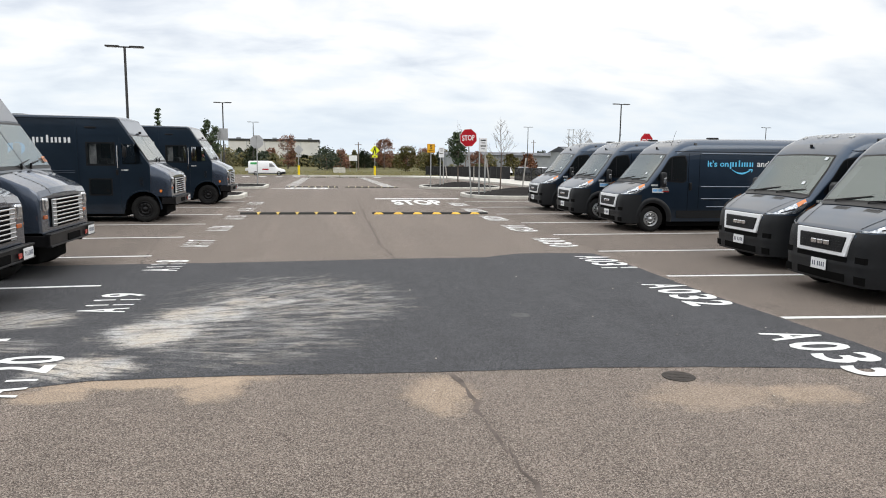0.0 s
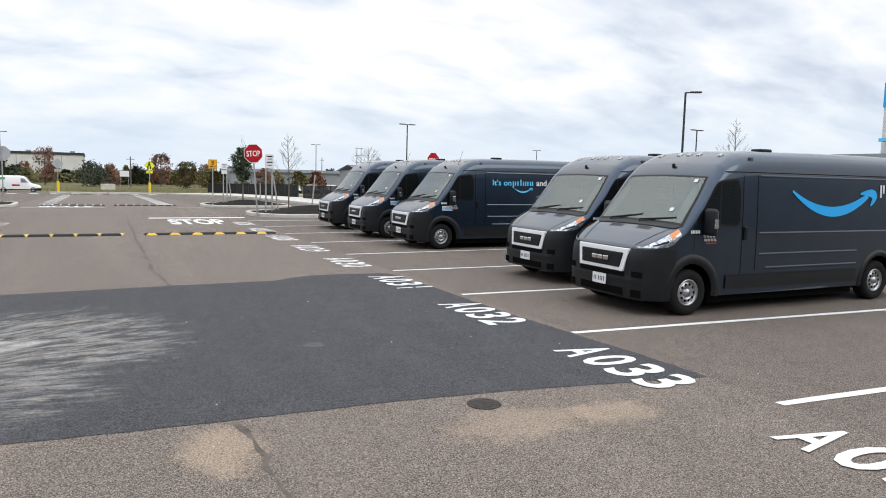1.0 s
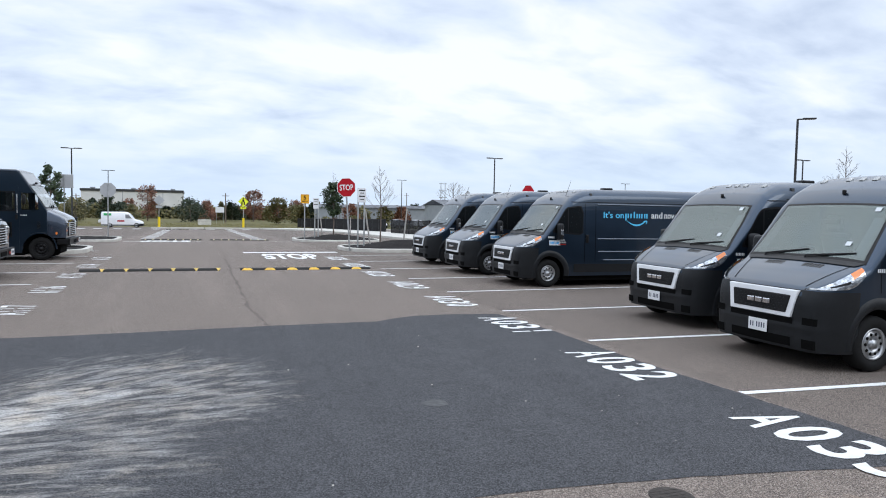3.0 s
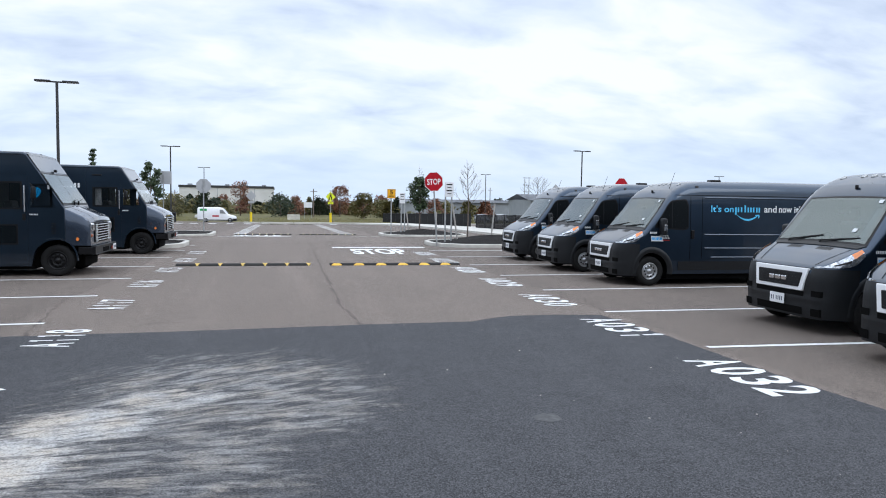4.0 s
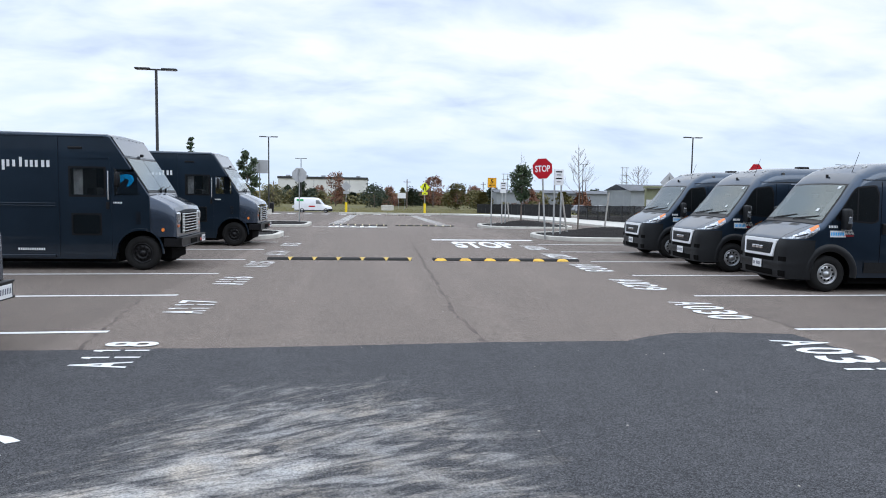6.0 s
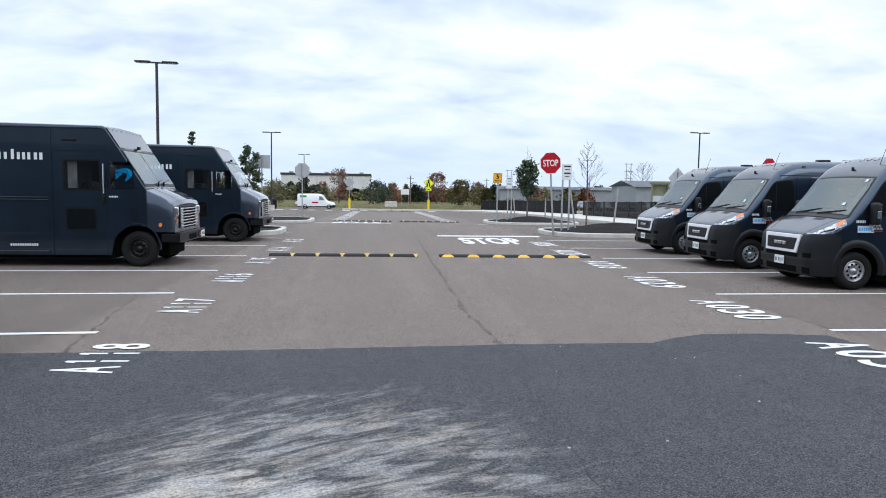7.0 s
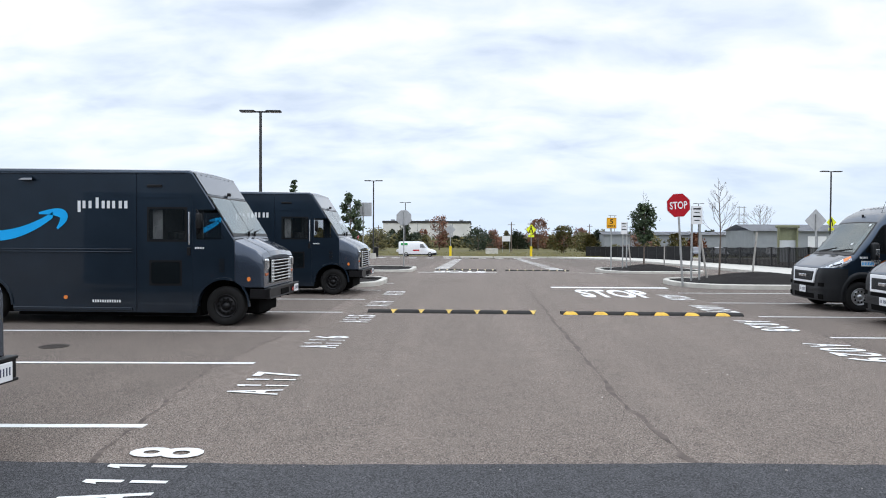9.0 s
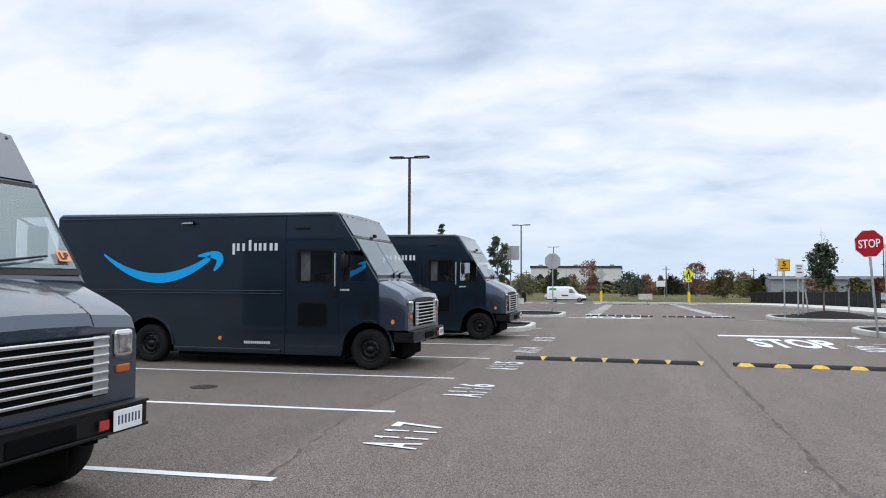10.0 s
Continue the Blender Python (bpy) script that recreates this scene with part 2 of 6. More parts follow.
M_RUBBER_Y = mat("yellow_rubber", (0.72, 0.44, 0.05), 0.6, var=0.25, scale=14)
M_RUBBER_W = mat("faded_cream_paint", (0.66, 0.58, 0.36), 0.7, var=0.25, scale=14)
M_RUBBER = mat("black_rubber", (0.022, 0.021, 0.02), 0.75, var=0.3, scale=10, bump=0.2)
M_BODY = mat("dark_slate_blue_paint", (0.025, 0.042, 0.068), 0.30, 0.78, var=0.06, scale=2.0, coat=0.85, spec=0.3)
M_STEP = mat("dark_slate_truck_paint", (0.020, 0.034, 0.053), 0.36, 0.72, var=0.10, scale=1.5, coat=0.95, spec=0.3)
# paler than M_STEP: the bonnet's sky reflection is put into its colour
M_NOSE = mat("slate_bonnet_paint_with_sky_sheen", (0.056, 0.074, 0.106), 0.24, 0.6, var=0.06, scale=2.0, coat=1.0)
# truck paint made paler, so the visor's colour carries the reflected sky
M_VISOR = mat("slate_visor_paint_with_sky_sheen", (0.12, 0.132, 0.150), 0.34, 0.5, var=0.06, coat=0.9)
M_PLASTIC = mat("charcoal_plastic", (0.0080, 0.0092, 0.0110), 0.44, var=0.15, scale=20, bump=0.15, bump_scale=400, spec=0.32)
M_BLACK = mat("black_trim", (0.006, 0.006, 0.007), 0.40, var=0.1, spec=0.28)
M_DARK = mat("underbody_black", (0.005, 0.005, 0.005), 0.9, var=0.1, spec=0.05)
M_TYRE = mat("tyre_rubber", (0.011, 0.011, 0.011), 0.85, var=0.25, scale=15, bump=0.2)
M_CHROME = mat("chrome", (0.72, 0.73, 0.75), 0.14, 1.0, var=0.05)
M_STEEL = mat("silver_steel_wheel", (0.42, 0.43, 0.44), 0.34, 0.9, var=0.12)
M_WHITE = mat("white_plastic_paint", (0.80, 0.81, 0.82), 0.35, var=0.04, coat=0.3)
M_BLUE = mat("bright_blue_decal", (0.005, 0.38, 0.84), 0.4, var=0.04)
M_PALE = mat("pale_grey_decal", (0.68, 0.71, 0.73), 0.45, var=0.04)
M_LBLUE = mat("light_blue_decal", (0.10, 0.52, 0.82), 0.45, var=0.04)
M_ORANGE = mat("amber_lens", (0.80, 0.24, 0.05), 0.2, var=0.08, coat=0.8)
M_AMBER = mat("dark_amber_lens", (0.42, 0.09, 0.015), 0.25, var=0.1, coat=0.6)
M_PLATEINK = mat("navy_plate_ink", (0.05, 0.06, 0.10), 0.5, var=0.1)
M_RED = mat("red_lens", (0.45, 0.03, 0.02), 0.25, var=0.05, coat=0.8)
M_LENS = mat("clear_headlamp_lens", (0.42, 0.44, 0.46), 0.08, 0.75, var=0.75, scale=16, coat=1.0)
M_GALV = mat("galvanised_steel", (0.42, 0.43, 0.43), 0.45, 0.7, var=0.15, scale=8)
M_POLE = mat("dark_bronze_pole", (0.045, 0.045, 0.045), 0.5, 0.3, var=0.1)
M_SIGNRED = mat("sign_red", (0.42, 0.008, 0.018), 0.5, var=0.06, spec=0.2)
M_SIGNBACK = mat("bare_aluminium", (0.42, 0.43, 0.44), 0.6, 0.1, var=0.06)
M_SIGNYEL = mat("sign_amber", (0.85, 0.42, 0.01), 0.45, var=0.05)
M_LIME = mat("fluorescent_yellow_green", (0.80, 0.85, 0.02), 0.45, var=0.05)
M_YELLOW = mat("safety_yellow", (0.85, 0.62, 0.01), 0.5, var=0.06)
M_FENCE = mat("black_fabric", (0.012, 0.012, 0.013), 0.9, var=0.25, scale=4, bump=0.4, bump_scale=30)
M_BARK = mat("grey_brown_bark", (0.16, 0.13, 0.11), 0.9, var=0.3, scale=12, bump=0.5)
M_WALLW = mat("white_wall_panel", (0.62, 0.61, 0.58), 0.8, var=0.05, scale=0.3)
M_WALLG = mat("grey_siding", (0.30, 0.32, 0.34), 0.7, var=0.08, scale=1)
M_ROOFG = mat("weathered_grey_roof", (0.30, 0.31, 0.33), 0.8, var=0.12, scale=2)


def glass(name, tint, clear, coat=1.0, ior=1.5):
    m = bpy.data.materials.new(name)
    m.use_nodes = True
    nt = m.node_tree
    b = nt.nodes["Principled BSDF"]
    b.inputs["Base Color"].default_value = (*tint, 1)
    b.inputs["Roughness"].default_value = 0.03
    b.inputs["IOR"].default_value = ior
    b.inputs["Coat Weight"].default_value = coat
    b.inputs["Coat Roughness"].default_value = 0.02
    b.inputs["Specular Tint"].default_value = (0.84, 1.0, 0.98, 1)
    b.inputs["Transmission Weight"].default_value = 0.0
    b.inputs["Alpha"].default_value = 1 - clear
    n = node(nt, "TexNoise", Scale=3.0, Detail=3.0)
    rr = node(nt, "MapRange", To_Min=0.02, To_Max=0.06)
    nt.links.new(n.outputs["Fac"], rr.inputs["Value"])
    nt.links.new(rr.outputs[0], b.inputs["Roughness"])
    return m


M_GLASS = glass("windscreen_glass", (0.030, 0.052, 0.050), 0.32, 1.0, 2.1)
M_CABGLASS = glass("cab_window_glass", (0.014, 0.018, 0.020), 0.72, 0.6)
# the pale base tint stands in for sky reflected in the flat panes
M_CABSCREEN = glass("cab_windscreen_glass", (0.14, 0.19, 0.20), 0.32, 1.0, 2.4)
M_CABDARK = mat("dark_cab_lining", (0.09, 0.095, 0.10), 0.8, var=0.2)
M_PALEPANEL = mat("pale_grey_cab_panel", (0.34, 0.36, 0.37), 0.6, var=0.2, scale=9)
M_CAB = mat("grey_cab_lining", (0.09, 0.09, 0.09), 0.8, var=0.1)
M_SIDEGLASS = glass("tinted_side_glass", (0.010, 0.013, 0.015), 0.45, 0.0)
M_SIDEGLASS.node_tree.nodes["Principled BSDF"].inputs["Specular IOR Level"].default_value = 0.3


def leaf_mat(name, c1, c2):
    m = bpy.data.materials.new(name)
    m.use_nodes = True
    nt = m.node_tree
    b = nt.nodes["Principled BSDF"]
    g = nt.nodes.new("ShaderNodeNewGeometry")
    nt.links.new(mixer(nt, g.outputs["Random Per Island"], c1, c2), b.inputs["Base Color"])
    b.inputs["Roughness"].default_value = 0.7
    return m


M_LEAF = leaf_mat("green_leaves", (0.018, 0.036, 0.014), (0.05, 0.075, 0.024))
M_LEAF_OLIVE = leaf_mat("olive_leaves", (0.06, 0.065, 0.02), (0.16, 0.13, 0.04))
M_LEAF_RED = leaf_mat("russet_leaves", (0.09, 0.035, 0.02), (0.20, 0.08, 0.035))
M_LEAF_DARK = leaf_mat("dark_conifer_needles", (0.012, 0.024, 0.012), (0.035, 0.05, 0.02))

# ---- mesh helpers ----
def part(name, bm, material, parent=None, label="", smooth=False):
    me = bpy.data.meshes.new(name)
    bm.normal_update()
    bm.to_mesh(me)
    bm.free()
    me.materials.append(material)
    if smooth:
        me.shade_smooth()
    ob = new(name, me)
    if parent is not None:
        ob.parent = parent
    if label:
        ob["label"] = label
    return ob


def thing(name, label, category, group="", kind=""):
    return tagged(new(name), label, category, group, kind)


def box(x0, x1, y0, y1, z0, z1, bevel=0.0, bm=None, seg=2):
    bm2 = bmesh.new()
    bmesh.ops.create_cube(bm2, size=1)
    bmesh.ops.transform(bm2, verts=bm2.verts, matrix=Matrix.Translation(((x0 + x1) / 2, (y0 + y1) / 2, (z0 + z1) / 2)) @ Matrix.Diagonal((x1 - x0, y1 - y0, z1 - z0, 1)))
    if bevel > 0:
        bmesh.ops.bevel(bm2, geom=bm2.edges[:], offset=bevel, segments=seg, profile=0.5, affect="EDGES")
    if bm is None:
        return bm2
    merge(bm, bm2)
    return bm


def merge(bm, other):
    me = bpy.data.meshes.new("tmp")
    other.to_mesh(me)
    other.free()
    bm.from_mesh(me)
    bpy.data.meshes.remove(me)
    return bm


def cyl(p, q, r0, r1=None, seg=12, bm=None, caps=True):
    """A tapered rod from p to q."""
    bm = bm or bmesh.new()
    p, q = Vector(p), Vector(q)
    d = q - p
    m = Matrix.Translation((p + q) / 2) @ d.to_track_quat("Z", "Y").to_matrix().to_4x4()
    bmesh.ops.create_cone(bm, cap_ends=caps, segments=seg, radius1=r0, radius2=r0 if r1 is None else r1, depth=d.length, matrix=m)
    return bm


def sheet(rows, bm=None, flip=False):
    """Faces over a grid of points."""
    bm = bm or bmesh.new()
    vs = [[bm.verts.new(p) for p in row] for row in rows]
    for a, b in zip(vs, vs[1:]):
        for k in range(len(a) - 1):
            f = (a[k], a[k + 1], b[k + 1], b[k])
            try:
                bm.faces.new(f[::-1] if flip else f)
            except ValueError:
                pass
    return bm


def prism(points, z0, z1, bm=None):
    """An upright prism over a plan outline."""
    bm = bm or bmesh.new()
    n = len(points)
    lo = [bm.verts.new((x, y, z0)) for x, y in points]
    hi = [bm.verts.new((x, y, z1)) for x, y in points]
    bm.faces.new(hi)
    bm.faces.new(lo[::-1])
    for k in range(n):
        bm.faces.new((lo[k], lo[(k + 1) % n], hi[(k + 1) % n], hi[k]))
    bmesh.ops.recalc_face_normals(bm, faces=bm.faces)
    return bm


def text_bm(words, width, height, depth=0.0, bold=0.018):
    """Flat letters filling width x height, from the origin, reading along x, top along y."""
    cu = bpy.data.curves.new("letters", "FONT")
    cu.body, cu.extrude, cu.resolution_u, cu.offset = words, depth, 3, bold
    ob = new("letters", cu)
    me = bpy.data.meshes.new_from_object(ob.evaluated_get(bpy.context.evaluated_depsgraph_get()))
    bpy.data.objects.remove(ob)
    bpy.data.curves.remove(cu)
    bm = bmesh.new()
    bm.from_mesh(me)
    bpy.data.meshes.remove(me)
    xs, ys = [v.co.x for v in bm.verts], [v.co.y for v in bm.verts]
    sx, sy = width / (max(xs) - min(xs)), height / (max(ys) - min(ys))
    x0, y0 = min(xs), min(ys)
    for v in bm.verts:
        v.co.x, v.co.y = (v.co.x - x0) * sx, (v.co.y - y0) * sy
    return bm


def moved(bm, m):
    bmesh.ops.transform(bm, matrix=m, verts=bm.verts)
    return bm


def lerp(table, x):
    return float(np.interp(x, [a for a, _ in table], [b for _, b in table]))


FALL_Y, FALL = 40.0, 0.0182


def gz(y):
    """The ground's height: level in the bays, then falling gently to the street."""
    return -FALL * max(0.0, min(y, 125.0) - FALL_Y)

# ---- ground and paving ----
def strip_rows(x0, x1, ys, dz, nx=1):
    return [[(x0 + (x1 - x0) * k / nx, y, gz(y) + dz) for k in range(nx + 1)] for y in ys]


tagged(part("ground", sheet(strip_rows(-1500, 1500, (-1500, -60, 0, 40, 80, 125, 400, 1500), -0.02)), M_GRASS), "dry mown grass field round the car park", "ground", kind="structure")
tagged(part("parking_lot", sheet(strip_rows(-60, 70, (-60, -20, 0, 20, 40, 60, 80, 96.5), 0.0)), M_LOT), "worn brown-grey asphalt of the car park", "asphalt", kind="structure")


def wavy(points, step, amp, seed):
    """A plan line through points, broken up unevenly."""
    rnd = random.Random(seed)
    out = []
    for (xa, ya), (xb, yb) in zip(points, points[1:]):
        n = max(1, int(math.hypot(xb - xa, yb - ya) / step))
        for k in range(n):
            f = k / n
            out.append((xa + (xb - xa) * f + rnd.uniform(-amp, amp), ya + (yb - ya) * f + rnd.uniform(-amp, amp)))
    out.append(points[-1])
    return out


PATCH = [(-9, 17.35), (-2, 17.6), (0.35, 17.69), (1.8, 17.8), (2.9, 17.9), (4.5, 17.94), (4.8, 18.15), (5.3, 18.4), (6.0, 18.42), (6.8, 18.3),
         (6.93, 16.5), (6.92, 14.2), (7.02, 12.5), (7.1, 11.5), (7.12, 10.5), (6.5, 10.6), (5.4, 10.8), (4.0, 10.95), (2.3, 11.0), (0.8, 11.1), (-0.45, 11.1), (-1.2, 10.9), (-3, 10.7), (-9, 10.4)]
patch_pts = wavy(PATCH + PATCH[:1], 0.2, 0.012, 3)[:-1]
bm = bmesh.new()
bm.faces.new([bm.verts.new((x, y, 0.004)) for x, y in patch_pts])
bmesh.ops.triangulate(bm, faces=bm.faces)
tagged(part("asphalt_patch", bm, M_PATCH), "fresh dark asphalt patch with pale dust smears", "asphalt", kind="structure")


def ribbon(points, width, dz, seed=0, jitter=0.0):
    rnd = random.Random(seed)
    rows = []
    for k, (x, y) in enumerate(points):
        a, b = points[max(0, k - 1)], points[min(len(points) - 1, k + 1)]
        d = Vector((b[0] - a[0], b[1] - a[1])).normalized()
        w = width * (1 + rnd.uniform(-jitter, jitter)) / 2
        rows.append([(x - d.y * w, y + d.x * w, gz(y) + dz), (x + d.y * w, y - d.x * w, gz(y) + dz)])
    return sheet(rows, flip=True)


def crack(points, width, seed, dz=0.003, material=None):
    tagged(part("asphalt_seam", ribbon(wavy(points, 0.16, 0.03, seed), width, dz, seed, 0.85), material or M_SEAL), "dark weathered seam in the asphalt", "seam", kind="structure")


crack([(2.80, 4.0), (2.77, 8.6), (2.69, 9.7), (2.69, 10.5), (2.62, 10.95)], 0.035, 1)
crack([(2.79, 17.9), (2.65, 20), (2.67, 23.2), (2.73, 30.5), (2.81, 37.4)], 0.045, 2)
crack([(2.76, 11.2), (2.72, 14.5), (2.78, 17.7)], 0.007, 12, 0.007, mat("dark_crack_seal", (0.049, 0.049, 0.052), 0.9, var=0.3))
crack([(-30, 37.6), (2, 37.9), (7.2, 38.0)], 0.09, 4)
crack([(7.1, 18.3), (7.05, 24), (7.1, 34)], 0.03, 5)
crack([(-1.62, 17.6), (-2.1, 21.0), (-2.0, 25), (-2.2, 33)], 0.032, 6)

# ---- road paint ----
def painted(name, bm, label, category, group=""):
    return tagged(part(name, bm, M_PAINT), label, category, group)


def bay_line(x0, x1, y, slope):
    """A bay line from x0 at y, drifting by slope for each metre along x."""
    n = 14
    rows = [[(x0 + (x1 - x0) * k / n, y + slope * (x1 - x0) * k / n + side * 0.052 + random.uniform(-0.006, 0.006), 0.006) for k in range(n + 1)] for side in (-1, 1)]
    bm = sheet(rows)
    bmesh.ops.recalc_face_normals(bm, faces=bm.faces)
    for f in bm.faces:
        if f.normal.z < 0:
            f.normal_flip()
    painted("bay_line", bm, "white painted parking bay line on asphalt", "bay line", "bay lines")


for k in range(-1, 8):
    y = 12.62 + 2.99 * k
    bay_line(7.04, 13.4, y, max(-0.06, min(0.04, (y - 18.6) * 0.011)))
for k in range(-2, 7):
    bay_line(-1.67, -7.6, 18.59 + 3.0 * k, 0.062)


def stencil(words, width, height):
    """Evenly set figures; the ones carry a stencil bridge across the middle."""
    out = []
    cell = width / len(words)
    for k, ch in enumerate(words):
        wide = cell * (0.30 if ch == "1" else 0.80)
        one = text_bm(ch, wide, height, bold=0.022)
        if ch == "1":
            one.free()
            one = bmesh.new()
            for z0, z1 in ((0.0, 0.44), (0.53, 1.0)):
                vs = [one.verts.new((x, y, 0)) for x, y in ((cell * 0.06, height * z0), (cell * 0.22, height * z0), (cell * 0.22, height * z1), (cell * 0.06, height * z1))]
                one.faces.new(vs)
            vs = [one.verts.new((x, y, 0)) for x, y in ((-cell * 0.06, height * 0.80), (cell * 0.06, height * 0.84), (cell * 0.06, height), (-cell * 0.0, height * 0.94))]
            one.faces.new(vs)
            wide = cell * 0.28
        out.append(moved(one, Matrix.Translation((cell * k + (cell - wide) / 2, 0, 0))))
    return out


def bay_number(words, x, y, right):
    turn = Matrix(((0, 1, 0, x), (-1, 0, 0, y), (0, 0, 1, 0.010), (0, 0, 0, 1))) if right else Matrix(((0, -1, 0, x), (1, 0, 0, y), (0, 0, 1, 0.010), (0, 0, 0, 1)))
    number = thing("bay_number", "white stencilled bay number %s on asphalt" % words, "bay number", "bay numbers")
    for bm in stencil(words, 1.66 if right else 1.26, 0.66 if right else 0.57):
        part("figure", moved(bm, turn), M_PAINT, number)


for k in range(9):
    bay_number("A0%d" % (34 - k), 6.26, 9.14 if k == 0 else 9.0 + 2.985 * k, True)
for k in range(8):
    bay_number("A1%d" % (20 - k), -0.87, 10.70 + 3.03 * k, False)


def floor_text(words, x0, x1, y0, y1, flip=False):
    bm = text_bm(words, x1 - x0, y1 - y0, bold=0.04)
    z = gz((y0 + y1) / 2) + 0.012
    m = Matrix.Translation((x1, y1, z)) @ Matrix.Rotation(math.pi, 4, "Z") if flip else Matrix.Translation((x0, y0, z))
    painted("stop_lettering", moved(bm, m), "long white painted STOP lettering on asphalt", "road lettering")


floor_text("STOP", 4.10, 6.08, 31.75, 34.45)
floor_text("STOP", -0.9, 1.6, 46.2, 47.5, True)
painted("stop_line", sheet([[(3.55, 35.1, 0.007), (7.25, 35.25, 0.007)], [(3.55, 35.6, 0.007), (7.25, 35.75, 0.007)]]), "white painted stop line on asphalt", "stop line")
painted("stop_line", sheet([[(-1.6, 45.3, gz(45) + 0.01), (2.1, 45.4, gz(45) + 0.01)], [(-1.6, 45.8, gz(45.8) + 0.01), (2.1, 45.9, gz(45.9) + 0.01)]]), "white painted stop line beyond the crossing", "stop line")
painted("stop_line", sheet([[(5.3, 46.3, gz(46) + 0.01), (7.0, 45.4, gz(45) + 0.01)], [(5.3, 46.6, gz(46.6) + 0.01), (7.0, 45.8, gz(45.8) + 0.01)]]), "white painted kerb line", "stop line")
for side, xc in ((0, -0.75), (1, 5.45)):
    for k in range(14):
        y = 50.6 + 2.5 * k
        painted("crossing_bar", sheet([[(xc - 0.38, y, gz(y) + 0.01), (xc + 0.38, y, gz(y) + 0.01)], [(xc - 0.38, y + 0.8, gz(y + 0.8) + 0.01), (xc + 0.38, y + 0.8, gz(y + 0.8) + 0.01)]]),
                "white painted walkway bar on asphalt", "crossing bar", "walkway bars")
for k in range(16):
    x = 7 - 1.9 * k if k < 8 else -8.2 - 1.6 * (k - 8)
    painted("crossing_bar", sheet([[(x, 88.2, gz(88.2) + 0.01), (x + 0.8, 88.2, gz(88.2) + 0.01)], [(x, 91.0, gz(91) + 0.01), (x + 0.8, 91.0, gz(91) + 0.01)]]),
            "white painted walkway bar on asphalt", "crossing bar", "walkway bars")

# ---- speed humps ----
M_RUBBER_C = mat("worn_yellow_paint", (0.62, 0.44, 0.12), 0.65, var=0.3, scale=14)

def speed_hump(x0, x1, y, n, paint, first, group):
    z = gz(y)
    hump = thing("speed_hump", "black rubber speed hump bolted to the asphalt", "speed hump", group)
    prof = [(-0.17, 0.0), (-0.13, 0.035), (-0.06, 0.058), (0.06, 0.058), (0.13, 0.035), (0.17, 0.0)]
    w = (x1 - x0) / n
    for k in range(n):
        a, b = x0 + w * k + 0.004, x0 + w * (k + 1) - 0.004
        bm = sheet([[(a, y + py, z + pz) for py, pz in prof], [(b, y + py, z + pz) for py, pz in prof]], flip=True)
        bm.faces.new([bm.verts.new((a, y + py, z + pz)) for py, pz in prof])
        bm.faces.new([bm.verts.new((b, y + py, z + pz)) for py, pz in prof][::-1])
        part("hump_module", bm, M_RUBBER, hump)
        c = a + w * first
        hw0, hw1 = (w * 0.11, w * 0.25) if paint is M_RUBBER_Y else (w * 0.13, w * 0.03)
        rows = [[(c - hw0 + (hw0 - hw1) * (1 - f), y + py, z + pz + 0.004), (c + hw0 - (hw0 - hw1) * (1 - f), y + py, z + pz + 0.004)]
                for (py, pz), f in list(zip(prof, (0.0, 0.35, 1.0) if paint is M_RUBBER_Y else (0.0, 0.3, 0.7, 1.0)))]
        part("marking", sheet(rows), paint, hump, "faded yellow painted marking")


speed_hump(-1.15, 2.42, 27.75, 6, M_RUBBER_C, 0.93, "near speed humps")
speed_hump(2.97, 6.75, 27.75, 6, M_RUBBER_Y, 0.3, "near speed humps")
for x0, x1, y in ((-0.95, 2.17, 48.9), (2.62, 5.85, 48.9), (-0.9, 1.9, 86.0), (2.5, 5.6, 86.0)):
    speed_hump(x0, x1, y, 8, M_RUBBER_W, 0.5, "far speed humps")

# ---- kerbed islands ----
def round_outline(x0, x1, y0, y1, r, n=6):
    pts = []
    for cx, cy, a0 in ((x1 - r, y1 - r, 0), (x0 + r, y1 - r, 90), (x0 + r, y0 + r, 180), (x1 - r, y0 + r, 270)):
        for k in range(n + 1):
            a = radians(a0 + 90 * k / n)
            pts.append((cx + r * math.cos(a), cy + r * math.sin(a)))
    return pts


